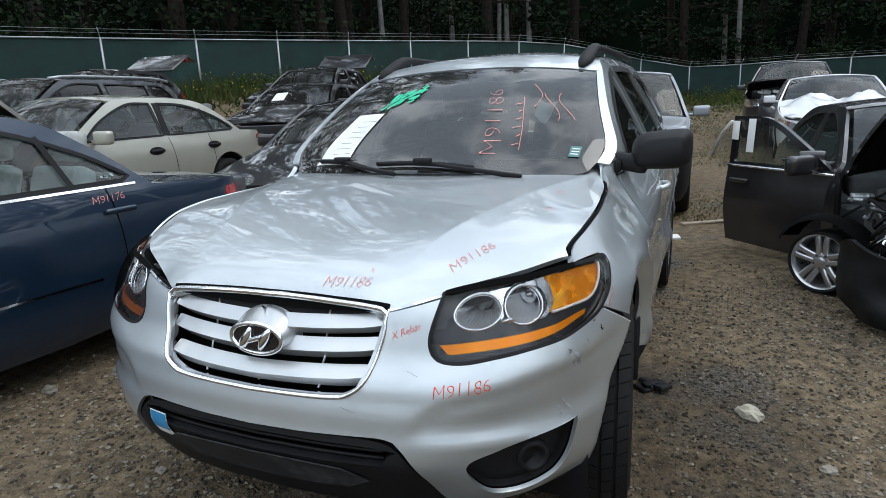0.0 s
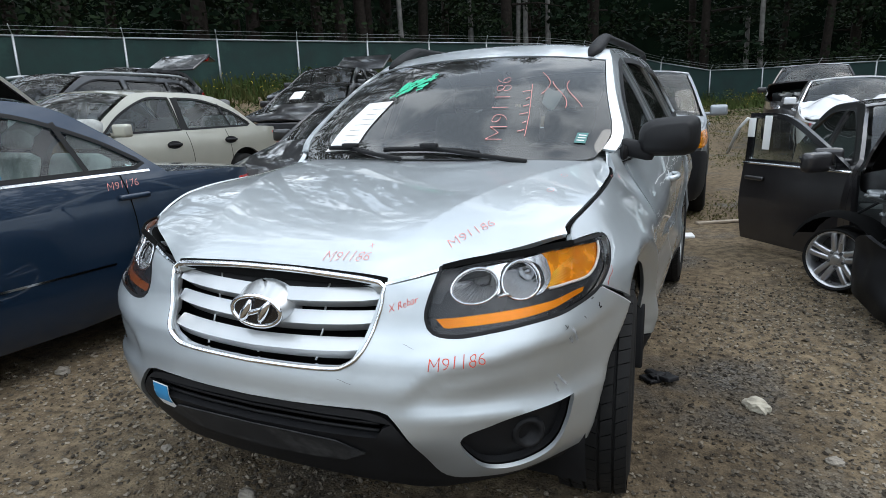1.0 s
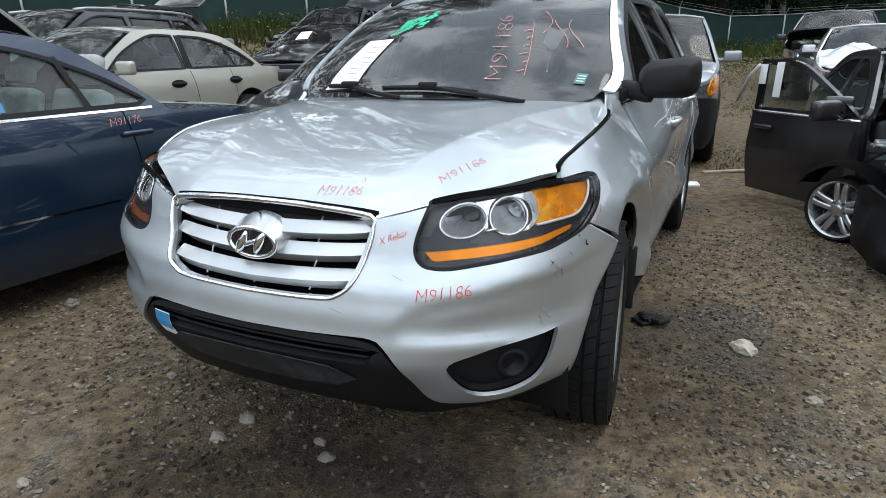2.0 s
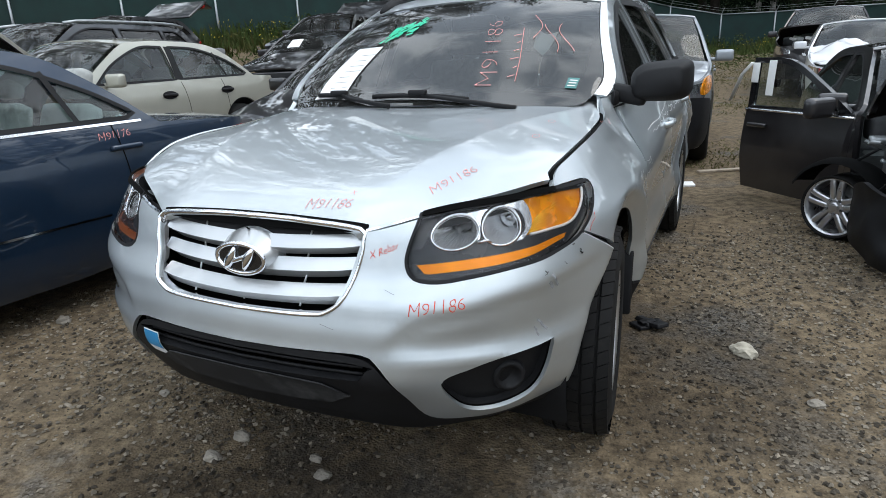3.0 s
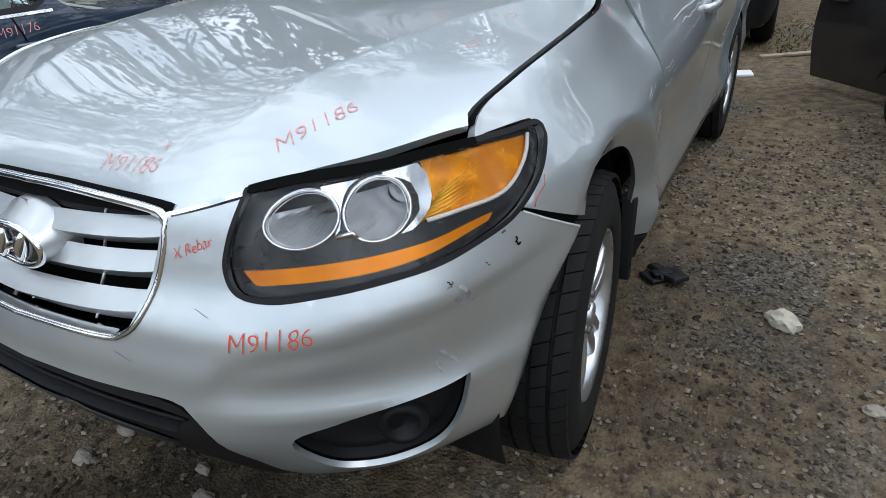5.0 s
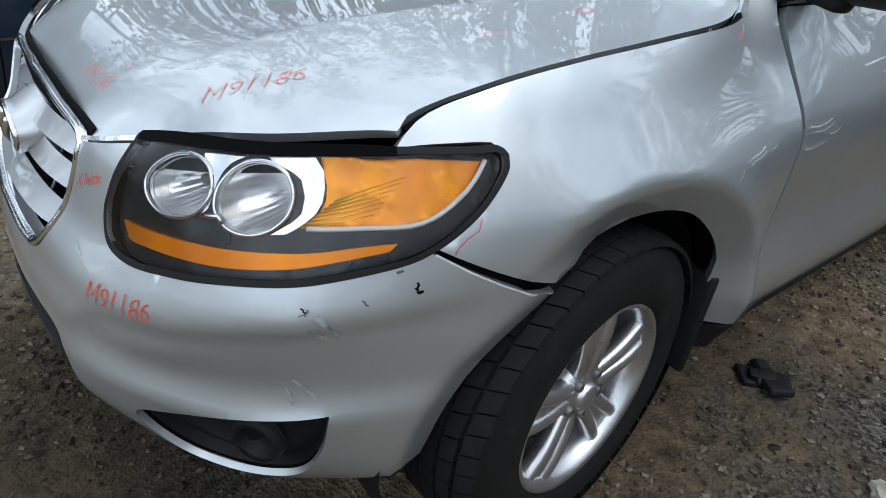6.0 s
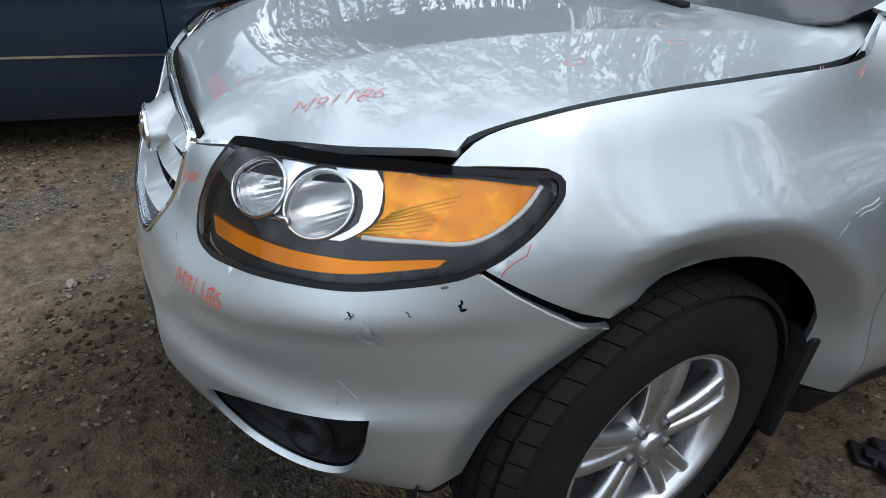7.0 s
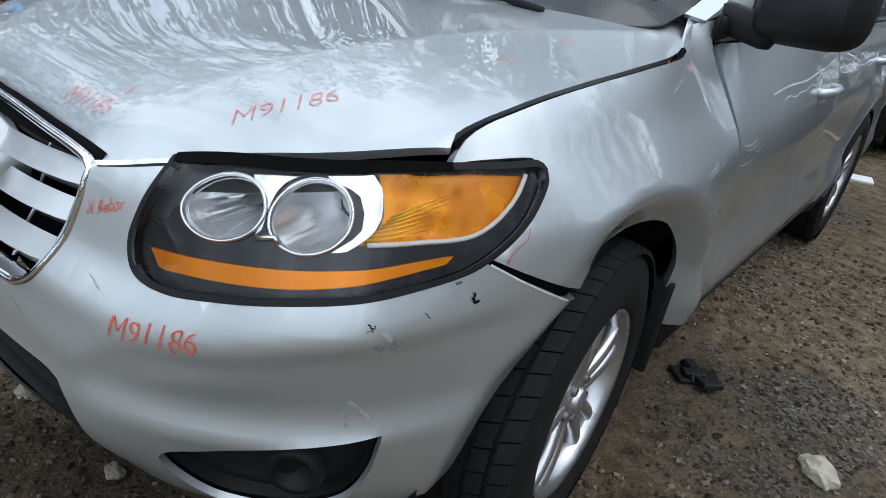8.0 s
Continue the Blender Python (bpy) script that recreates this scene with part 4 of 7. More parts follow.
def torn_front(root, shell):
    """What is left of the wreck's front corner: torn bumper, bare inner panel, strut tower, lamp and hoses."""
    rg_ = random.Random(14)
    bm = skin(bmesh.new(), shell.wrap, line([(-0.2, 0.28, 1), (shell.at_y(0.36), 0.28, 1), (shell.at_y(0.66), 0.38), (shell.at_y(0.70), 0.58), (shell.at_y(0.48), 0.70), (shell.at_y(0.2), 0.67), (-0.2, 0.70, 1)], 0.04), (), 0.04, 0.03, 0.10, mirror=True)
    for v in bm.verts:
        n_ = noise.noise((v.co.x * 5, v.co.y * 5, v.co.z * 6))
        v.co += Vector((-0.05 * n_ - 0.03, 0.06 * noise.noise((v.co.x * 7, 3, v.co.z * 5)), 0.03 * n_))
    part("torn_bumper", bm, PLASTIC, root, "torn scuffed black bumper corner")
    bm = bmesh.new()
    block(bm, (0.05, 0.95, 0.42), pose(-0.66, 0.95, 0.62, 0, 0, 2), 0.02)
    block(bm, (0.22, 0.30, 0.30), pose(-0.60, 1.05, 0.78, 0, -8, 0), 0.05)
    block(bm, (1.3, 0.06, 0.07), pose(0, 0.42, 0.72, 12, 0, 4), 0.015)
    for v in bm.verts:
        v.co += Vector((0.03, 0.03, 0.03)) * noise.noise(v.co * 6)
    part("inner_panel", bm, METALDARK, root, "bare bent inner wing panel", smooth=False)
    for k in range(9):
        bm = bmesh.new()
        p0 = Vector((rg_.uniform(-0.85, -0.45), rg_.uniform(0.35, 1.3), rg_.uniform(0.55, 0.85)))
        pts = [p0 + Vector((rg_.uniform(-0.1, 0.1), rg_.uniform(-0.16, 0.16), rg_.uniform(-0.10, 0.10))) * i * 0.6 for i in range(5)]
        tube(bm, pts, rg_.uniform(0.008, 0.018), 6)
        part("hose", bm, PLASTIC if k % 3 else GALV, root)
    for x, y, z, sz in ((-0.72, 0.52, 0.70, (0.18, 0.16, 0.12)), (-0.78, 0.85, 0.82, (0.10, 0.05, 0.03)), (-0.62, 0.38, 0.62, (0.12, 0.1, 0.2)), (-0.80, 1.15, 0.86, (0.14, 0.07, 0.05))):
        bm = bmesh.new()
        block(bm, sz, pose(x, y, z, rg_.uniform(-25, 25), rg_.uniform(-25, 25), rg_.uniform(-30, 30)), 0.018)
        part("broken_piece", bm, rg_.choice((GALV, WHITEPLASTIC, GALV)), root, "broken grey fitting in the open engine bay")
    bm = lathe(bmesh.new(), [(0.0, 0.001), (0.03, 0.05), (0.05, 0.085), (0.055, 0.092), (0.05, 0.096)], 20, "y")
    bmesh.ops.transform(bm, matrix=pose(-0.80, 0.40, 0.66, 0, 0, -30) @ Matrix.Diagonal((1, -1, 1, 1)), verts=bm.verts)
    part("broken_headlamp", bm, REFLECTOR, root, "loose broken headlamp bowl")


torn_front(wreck, wreck_shell)
open_door(wreck, -0.86, 1.58, 39)

written("M91176", blue_shell.wrap, (blue_shell.at_y(3.60), 0.935), 0.062, PINKINK, "marker_writing", blue_car, turn=3, thin=-0.0014)

for mir in (False, True):
    part("turn_lamp", skin(bmesh.new(), rear_shell.wrap, line([(rear_shell.at_y(0.22), 0.80), (rear_shell.at_y(0.50), 0.84), (rear_shell.at_y(0.55), 0.97), (rear_shell.at_y(0.28), 0.95)], 0.04), (), 0.06, 0.01, 0.01, mirror=mir), AMBER, rear_suv, "orange turn lamp")
    part("bare_front_corner", skin(bmesh.new(), rear_shell.wrap, line([(0.0, 0.28), (rear_shell.at_y(0.48), 0.26), (rear_shell.at_y(0.52), 0.5), (rear_shell.at_y(0.48), 0.74), (0.0, 0.73)], 0.05), (), 0.08, 0.02, 0.008, mirror=mir), PLASTIC, rear_suv, "black bare corner where the bumper is missing")
st_ = part("window_sticker", skin(bmesh.new(), blue_shell.wrap, line([(blue_shell.at_y(3.02), 1.065, 1), (blue_shell.at_y(3.11), 1.065, 1), (blue_shell.at_y(3.11), 1.15, 1), (blue_shell.at_y(3.02), 1.15, 1)], 0.03), (), 0.05, 0.0005, -0.008), STICKER, blue_car, "small blue square sticker")


# ==== the silver SUV ====
suv = thing("suv", pose(0, 0, 0), "silver SUV with red marker writing, scuffed bumper and chrome grille frame", "car", "parked cars")
ARCH = [(0.445, 0.30), (0.437, 0.40), (0.448, 0.46), (0.47, 0.53), (0.505, 0.592), (0.555, 0.652), (0.605, 0.690), (0.655, 0.722), (0.70, 0.757), (0.76, 0.783), (0.84, 0.797), (0.93, 0.794), (1.02, 0.765), (1.11, 0.70), (1.175, 0.63), (1.205, 0.565), (1.21, 0.42), (1.20, 0.30)]
REAR_Y = 3.542
AY, AZ, AR = 0.82, 0.38, 0.42
FRONT = [(0.28, -0.085), (0.34, -0.042), (0.42, 0.0), (0.50, 0.045), (0.56, 0.045), (0.60, 0.036), (0.64, 0.03), (0.68, 0.018), (0.72, 0.006), (0.78, -0.034), (0.84, -0.056), (0.90, -0.08), (0.96, -0.13), (1.02, -0.2)]
CORNER = [(0.28, -0.12), (0.34, -0.062), (0.40, -0.018), (0.45, 0.003), (0.50, 0.012), (0.545, 0.019), (0.563, 0.022), (0.575, 0.021), (0.588, 0.014), (0.61, 0.012), (0.64, 0.013), (0.68, 0.017), (0.72, 0.021), (0.748, 0.022), (0.77, 0.015), (0.80, 0.000), (0.86, -0.032), (0.92, -0.066), (0.98, -0.098), (1.04, -0.145)]
FENDER = [(0.25, -0.10), (0.32, -0.05), (0.45, -0.012), (0.60, -0.004), (0.75, 0.0), (0.86, -0.010), (0.93, -0.036), (0.99, -0.072), (1.03, -0.100), (1.06, -0.127), (1.10, -0.17), (1.14, -0.24)]
SIDE = [(0.25, -0.10), (0.32, -0.05), (0.43, -0.014), (0.47, -0.004), (0.50, -0.007), (0.58, -0.027), (0.60, -0.028), (0.68, -0.022), (0.77, -0.008), (0.88, -0.001), (0.95, -0.014), (1.02, -0.035), (1.08, -0.06), (1.15, -0.09), (1.35, -0.19), (1.52, -0.285), (1.60, -0.34), (1.66, -0.42), (1.72, -0.55)]


def suv_depth(s, y, z):
    a, b, c, d = lerp_table(FRONT, z), lerp_table(CORNER, z), lerp_table(FENDER, z), lerp_table(SIDE, z)
    k = smooth01(0.60, 0.72, z)
    v = a + (b - a) * smooth01(0.42 + 0.08 * k, 0.72 + 0.20 * k, s)
    v += (c - v) * smooth01(0.86, 1.18, s)
    v += (d - v) * smooth01(1.72, 2.12, s)
    for yc in (AY, REAR_Y):
        r = math.hypot(y - yc, z - AZ)
        if s > 0.7 and r < 0.70:
            w = (0.7 + 0.3 * smooth01(1.20, 1.36, s)) * smooth01(0.88, 1.04, s)
            rc = lerp_table([(0.70, 0.433), (0.745, 0.440), (0.785, 0.474), (0.84, 0.500)], z) if y < AY else 0.502
            if yc == AY and y < AY:
                rc += (0.502 - rc) * smooth01(AY - 0.16, AY, y)
            v += (0.027 * max(0.0, min(1.0, (0.68 - r) / (0.68 - rc))) ** 1.5 * smooth01(1.0, 0.86, z) - 0.060 * min(1.0, max(0.0, (rc - r) / 0.085))) * w
    zc = lerp_table([(0.43, 0.585), (0.47, 0.632), (0.49, 0.654), (0.524, 0.675), (0.596, 0.70), (0.68, 0.714), (0.80, 0.736), (0.90, 0.750), (1.0, 0.757), (1.1, 0.767)], s)
    v -= 0.008 * min(1.0, max(0.0, (zc - z) / 0.022)) * smooth01(0.575, 0.63, z) * smooth01(0.43, 0.52, s) * smooth01(1.2, 1.05, s)
    if 0.86 < y < 2.0:
        v -= 0.05 * smooth01(0.84, 1.07, z) * (1 - 0.45 * smooth01(1.08, 1.2, z)) * smooth01(2.0, 1.45, y) * smooth01(0.86, 1.34, y)
    if 4.0 < y:
        v -= 0.10 * smooth01(4.0, 4.7, y) * max(0, z - 0.9)
    return v


suv_shell = Shell([(0, 0), (0.25, 0.012), (0.5, 0.05), (0.68, 0.13), (0.80, 0.25), (0.875, 0.41), (0.922, 0.56), (0.938, 0.75), (0.945, 1.1), (0.945, 2.2), (0.942, 3.2), (0.93, 3.95), (0.87, 4.35), (0.65, 4.58), (0.3, 4.65), (0, 4.66)], suv_depth)
wrap, sy, sx = suv_shell.wrap, suv_shell.at_y, suv_shell.at_x


def both(name, outline, mat, holes=(), step=0.04, flange=0.018, off=0.0, label="", surf=None, parent=None):
    """The same panel on both sides of the SUV, each a part of its own."""
    obs = []
    for mir in (False, True):
        bm = skin(bmesh.new(), surf or wrap, outline, holes, step, flange, off, mirror=mir)
        obs.append(part(name, bm, mat, parent[mir] if parent else suv, label))
    return obs


def on_wrap(pts, off=0.0, mirror=False):
    out = []
    for a, b in pts:
        q = wrap(a, b) + normal_of(wrap, a, b) * off
        out.append(Vector((-q.x if mirror else q.x, q.y, q.z)))
    return out


# hood
HOODLINE = [(0.05, 0.955), (0.15, 0.972), (0.35, 1.015), (0.6, 1.058), (0.9, 1.098), (1.2, 1.130), (1.4, 1.15)]
# the line of the gap between hood and fender
XE = [(0.43, 0.790), (0.455, 0.785), (0.50, 0.789), (0.55, 0.800), (0.60, 0.808), (0.66, 0.812), (0.72, 0.815), (0.80, 0.814), (0.90, 0.809), (1.0, 0.801), (1.1, 0.794), (1.18, 0.786), (1.25, 0.773), (1.31, 0.752)]
ZE = [(0.43, 0.974), (0.455, 0.993), (0.50, 1.013), (0.55, 1.027), (0.60, 1.038), (0.66, 1.046), (0.72, 1.052), (0.80, 1.057), (0.90, 1.060), (1.0, 1.0625), (1.1, 1.065), (1.18, 1.068), (1.25, 1.075), (1.31, 1.095)]
EDGE = [(0, 0.118), (0.2, 0.115), (0.35, 0.110), (0.48, 0.182), (0.66, 0.30), (0.785, 0.435), (0.85, 0.55)]


CREASE = [(0.15, 0.33), (0.27, 0.38), (0.41, 0.415), (0.6, 0.487), (0.84, 0.568), (1.14, 0.663), (1.4, 0.74)]
RIM = [(0.0, 0.890), (0.20, 0.889), (0.35, 0.887), (0.40, 0.898), (0.48, 0.919), (0.57, 0.946), (0.66, 0.964), (0.785, 0.985), (0.85, 0.99)]


def hood_panel(x, y):
    """The hood's broad form: its middle line, its side line and the raised crease between them."""
    a = abs(x)
    xe = lerp_table(XE, max(0.5, y))
    ze = lerp_table(ZE, y) if y > 0.52 else lerp_table(ZE, 0.52) - 0.30 * (0.52 - y) - 0.35 * (0.52 - y) ** 2
    zc = lerp_table(HOODLINE, y)
    t = a / xe
    c = lerp_table(CREASE, y)
    tent = (a / c) ** 2 if a < c else max(-0.3, (xe - a) / (xe - c))
    return zc + (ze - zc) * t ** 2.6 + 0.021 * tent * smooth01(0.12, 0.50, y)


def hood_surf(x, y):
    a = abs(x)
    fr = lerp_table(EDGE, a)
    z = hood_panel(x, y)
    z += (lerp_table(RIM, a) - hood_panel(x, fr)) * math.exp(-max(0.0, y - fr) / 0.060)
    return Vector((x, y, z))


half = [(0.0, 0.118), (0.2, 0.115), (0.33, 0.108), (0.37, 0.112), (0.48, 0.182), (0.66, 0.30), (0.785, 0.437, 1)] + [(lerp_table(XE, y) - 0.012, y) for y in (0.46, 0.50, 0.55, 0.60, 0.66, 0.72, 0.80, 0.90, 1.0, 1.1, 1.18, 1.25, 1.30)] + [(0.742, 1.345), (0.69, 1.362), (0.6, 1.325), (0.5, 1.295), (0.25, 1.245)]
hood_outline = line(half + [(0.0, 1.23)] + [(-q[0],) + tuple(q[1:]) for q in reversed(half[1:])], 0.02)
hood = part("hood", skin(bmesh.new(), hood_surf, hood_outline, (), 0.016, 0.016, lines=[[Vector((sg * lerp_table(CREASE, y), y)) for y in np.linspace(0.2, 1.3, 70)] for sg in (-1, 1)]), SILVER, suv, "silver hood with creases and pencilled marks")

# fenders
arch = [(sy(q.x), q.y) for q in line(ARCH, 0.03, closed=False)]
TIP = sy(0.655)
arch_back = [Vector(q) for q in arch if q[0] > TIP + 0.004 and q[1] > 0.50]
arch_fore = [Vector(q) for q in arch if q[0] <= TIP + 0.004]


def fender_surf(s, z):
    """The side skin, drawn to the hood's gap along its upper edge."""
    p = wrap(s, z)
    y = min(1.31, max(0.43, p.y))
    ze = lerp_table(ZE, y)
    t = min(1.0, max(0.0, (z - 0.80) / (ze - 0.80))) ** 2.2 * smooth01(1.38, 1.22, p.y)
    if t > 0:
        p.x += (lerp_table(XE, y) + 0.010 - wrap(s, ze).x) * t
    return p


def s_at(y, z):
    a, b = 0.9, 2.2
    for _ in range(30):
        m = 0.5 * (a + b)
        a, b = (m, b) if wrap(m, z).y < y else (a, m)
    return a


gap_line = [(s_at(y, lerp_table(ZE, y)), lerp_table(ZE, y) + 0.002) for y in (1.27, 1.24, 1.18, 1.1, 1.0, 0.9, 0.8, 0.72, 0.66, 0.60, 0.55, 0.50, 0.46)]
fender_out = line([(1.082, 0.846, 1), (TIP + 0.012, 0.738, 1)], 0.03, closed=False)[:-1] + arch_back + line(
    [(sy(1.232), 0.50, 1), (sy(1.250), 0.40, 1), (1.981, 0.385, 1), (1.981, 0.6), (1.981, 0.92), (1.985, 1.03), (1.990, 1.10), (2.006, 1.150, 1), (1.955, 1.135, 1)] + gap_line + [(1.034, 0.969, 1),
     (1.10, 0.972), (1.182, 0.972), (1.207, 0.958), (1.196, 0.935), (1.14, 0.882, 1)], 0.02, closed=False)
both("front_fender", fender_out, SILVER, step=0.015, surf=fender_surf)

# bumper cover
fog = line([(0.60, 0.505), (0.68, 0.543), (0.77, 0.566), (0.925, 0.578, 1), (0.908, 0.487), (0.862, 0.414), (0.76, 0.384), (0.66, 0.406)], 0.015)
LAMP = [(0.556, 0.936, 1), (0.522, 0.86), (0.514, 0.815), (0.535, 0.782), (0.60, 0.774), (0.70, 0.787), (0.80, 0.800), (0.93, 0.811), (1.03, 0.827), (1.082, 0.848), (1.138, 0.887), (1.178, 0.922), (1.198, 0.944), (1.200, 0.957), (1.188, 0.965), (1.165, 0.967), (1.03, 0.967), (0.9, 0.966), (0.70, 0.955)]
lamp_outline = line(LAMP, 0.007)
half_bump = [(0.0, 0.672), (0.235, 0.676), (0.30, 0.690), (0.335, 0.74), (0.365, 0.82), (0.385, 0.890, 1), (0.47, 0.908), (0.555, 0.926, 1), (0.517, 0.86), (0.509, 0.812), (0.533, 0.777), (0.60, 0.769), (0.70, 0.782), (0.80, 0.795), (0.93, 0.806), (1.03, 0.822), (1.075, 0.840, 1), (TIP, 0.719, 1)]
half_low = [(sy(0.438), 0.420, 1), (sy(0.36), 0.384), (sy(0.20), 0.355), (sx(0.66), 0.352), (0.56, 0.375), (0.50, 0.475), (0.44, 0.565), (0.40, 0.588), (0.30, 0.588), (0.15, 0.584)]
out_half = line(half_bump, 0.02, closed=False)[:-1] + [q for q in reversed(arch_fore) if q.y > 0.45] + line(half_low, 0.02, closed=False)
full = out_half + [Vector((0, 0.583))] + [Vector((-q.x, q.y)) for q in reversed(out_half[1:])]
full = [q for i, q in enumerate(full) if i == 0 or (q - full[i - 1]).length > 1e-4]
fog_m = [Vector((-q.x, q.y)) for q in fog]
bumper = part("front_bumper", skin(bmesh.new(), wrap, full, (fog, fog_m), 0.015, 0.012), SILVER, suv, "silver bumper cover with scratches and red writing")
for mir in (False, True):
    pocket = part("fog_lamp_pocket", skin(bmesh.new(), wrap, fog, (), 0.03, -0.020, -0.038, mirror=mir), PLASTIC, bumper, "black fog lamp blank")
    bm = bmesh.new()
    c = on_wrap([(0.80, 0.475)], -0.040, mir)[0]
    lathe(bm, [(0.0, 0.001), (0.0, 0.028), (0.018, 0.03), (0.02, 0.042), (0.008, 0.047), (0.0, 0.05)], 20, "y")
    bmesh.ops.transform(bm, matrix=Matrix.Translation(c) @ pose(0, 0, 0, 0, 0, (-35 if mir else 35)) @ Matrix.Diagonal((1, -1, 1, 1)), verts=bm.verts)
    part("fog_lamp_socket", bm, PLASTIC, pocket)
    bm = ribbon(bmesh.new(), wrap, [(0.392, 0.897), (0.43, 0.905), (0.48, 0.916), (0.52, 0.925), (0.55, 0.931)], 0.003, 0.0015, mir)
    part("chrome_strip", bm, CHROME, bumper)

# black lower bumper
val = line([(0, 0.578), (0.2, 0.581), (0.36, 0.580), (0.43, 0.556), (0.50, 0.455), (0.56, 0.366), (sx(0.66), 0.343), (sy(0.20), 0.346), (sy(0.40), 0.380, 1), (sy(0.41), 0.335), (sx(0.72), 0.300), (0.52, 0.290), (0.4, 0.296), (0, 0.303)], 0.02, closed=False)
val_full = val + [Vector((-q.x, q.y)) for q in reversed(val[1:-1])]
intake = line([(-0.36, 0.560), (0.36, 0.560), (0.405, 0.54), (0.385, 0.508), (-0.385, 0.508), (-0.405, 0.54)], 0.02)
part("lower_valance", skin(bmesh.new(), wrap, val_full, (intake,), 0.025, 0.04, -0.008), PLASTIC, suv, "matt black plastic lower bumper")
# Added near-black sheet gives the intake its shaded depth.
part("intake_shade_sheet", skin(bmesh.new(), wrap, [Vector((q.x * 1.05, q.y)) for q in intake], (), 0.05, 0.0, -0.07), DARK, suv)
for z in (0.522, 0.545):
    part("intake_bar", tube(bmesh.new(), on_wrap([(s, z) for s in np.linspace(-0.39, 0.39, 25)], -0.03), 0.005, 6), PLASTIC, suv)
bm = skin(bmesh.new(), wrap, line([(-0.30, 0.40), (0.27, 0.40), (0.27, 0.485), (-0.30, 0.485)], 0.03), (), 0.04, 0.004, 0.0)
part("plate_mount", bm, DUSTYPLASTIC, suv, "dusty grey-black plate mount")
st = part("sticker", skin(bmesh.new(), wrap, line([(-0.395, 0.462, 1), (-0.322, 0.450, 1), (-0.33, 0.545, 1), (-0.402, 0.548, 1)], 0.01), (), 0.01, 0.0006, -0.003), PAPER, suv, "white and blue paper sticker")
part("print", skin(bmesh.new(), wrap, line([(-0.392, 0.492, 1), (-0.325, 0.485, 1), (-0.331, 0.542, 1), (-0.398, 0.545, 1)], 0.01), (), 0.01, 0.0006, -0.0008), STICKER, st, "blue printed field")

# grille
GR = [(-0.372, 0.898), (-0.385, 0.872), (-0.378, 0.82), (-0.345, 0.735), (-0.30, 0.695), (-0.235, 0.682), (0, 0.678), (0.235, 0.682), (0.30, 0.695), (0.345, 0.735), (0.378, 0.82), (0.385, 0.872), (0.372, 0.898), (0.2, 0.912), (0, 0.917), (-0.2, 0.912)]
gr_line = line(GR, 0.012)
bm = bmesh.new()
loop = on_wrap(gr_line + gr_line[:2], 0.004)
rings = []
for i, p in enumerate(loop[:-1]):
    a, b = gr_line[i - 1], gr_line[(i + 1) % len(gr_line)]
    if i == len(gr_line):
        break
    q = gr_line[i]
    d = Vector((b.x - a.x, b.y - a.y)).normalized()
    o = Vector((d.y, -d.x))
    row = []
    for u, h in ((0.008, -0.01), (0.007, 0.002), (0.003, 0.005), (-0.002, 0.004), (-0.006, -0.003), (-0.008, -0.03)):
        c = (q.x + o.x * u, q.y + o.y * u)
        row.append(bm.verts.new(wrap(*c) + normal_of(wrap, *c) * h))
    rings.append(row)
for r0, r1 in zip(rings, rings[1:] + rings[:1]):
    for k in range(5):
        bm.faces.new((r0[k], r0[k + 1], r1[k + 1], r1[k]))
bmesh.ops.recalc_face_normals(bm, faces=bm.faces)
grille = part("grille", bm, CHROME, suv, "chrome grille frame with silver slats and black oval badge")
# Near-black sheet added for the shade behind the slats.
part("grille_shade_sheet", skin(bmesh.new(), wrap, gr_line, (), 0.05, 0.0, -0.085), DARK, grille)
SLAT = paint("silver_slats", (0.58, 0.60, 0.61), metal=0.7, rough=0.36)
gx = {0.862: 0.372, 0.803: 0.364, 0.744: 0.338}
for zc, wx in gx.items():
    def slat_surf(s, v, zc=zc):
        lift = 0.010 * (s / 0.37) ** 2 - 0.004
        p = wrap(s, zc + v + lift)
        n = normal_of(wrap, s, zc)
        t = (v + 0.021) / 0.042
        return p + n * (-0.024 + 0.022 * (1 - t) - 0.010 * abs(s / 0.37) ** 3)
    o = line([(-wx, -0.004), (-wx + 0.05, -0.014), (0, -0.020), (wx - 0.05, -0.014), (wx, -0.004), (wx, 0.020), (wx - 0.08, 0.020), (0, 0.016), (-wx + 0.08, 0.020), (-wx, 0.020)], 0.02)
    part("slat", skin(bmesh.new(), slat_surf, o, (), 0.02, 0.035), SLAT, grille)
for zc in (0.833, 0.774, 0.716, 0.88):
    for s in (-0.20, 0.0, 0.20):
        if abs(s) < 0.01 and zc in (0.833, 0.774):
            continue
        bm = tube(bmesh.new(), on_wrap([(s * 1.02, zc + 0.022), (s * 0.97, zc - 0.022)], -0.034), 0.0032, 6)
        part("grille_rib", bm, SLAT, grille)

# badge
bm = bmesh.new()
bc = Vector((0.0, 0.03, 0.806))
for yy, sc in ((0.07, 1.20), (0.045, 1.15), (0.012, 1.05), (0.0, 1.02)):
    for i in range(36):
        t = 2 * math.pi * i / 36
        bm.verts.new((0.088 * sc * math.cos(t), yy, 0.047 * sc * math.sin(t) + (0.020 if sc > 1.1 else 0.0) * max(0, math.sin(t))))
bm.verts.ensure_lookup_table()
for r in range(3):
    for i in range(36):
        j = (i + 1) % 36
        bm.faces.new([bm.verts[q] for q in (r * 36 + i, r * 36 + j, (r + 1) * 36 + j, (r + 1) * 36 + i)])
bmesh.ops.recalc_face_normals(bm, faces=bm.faces)
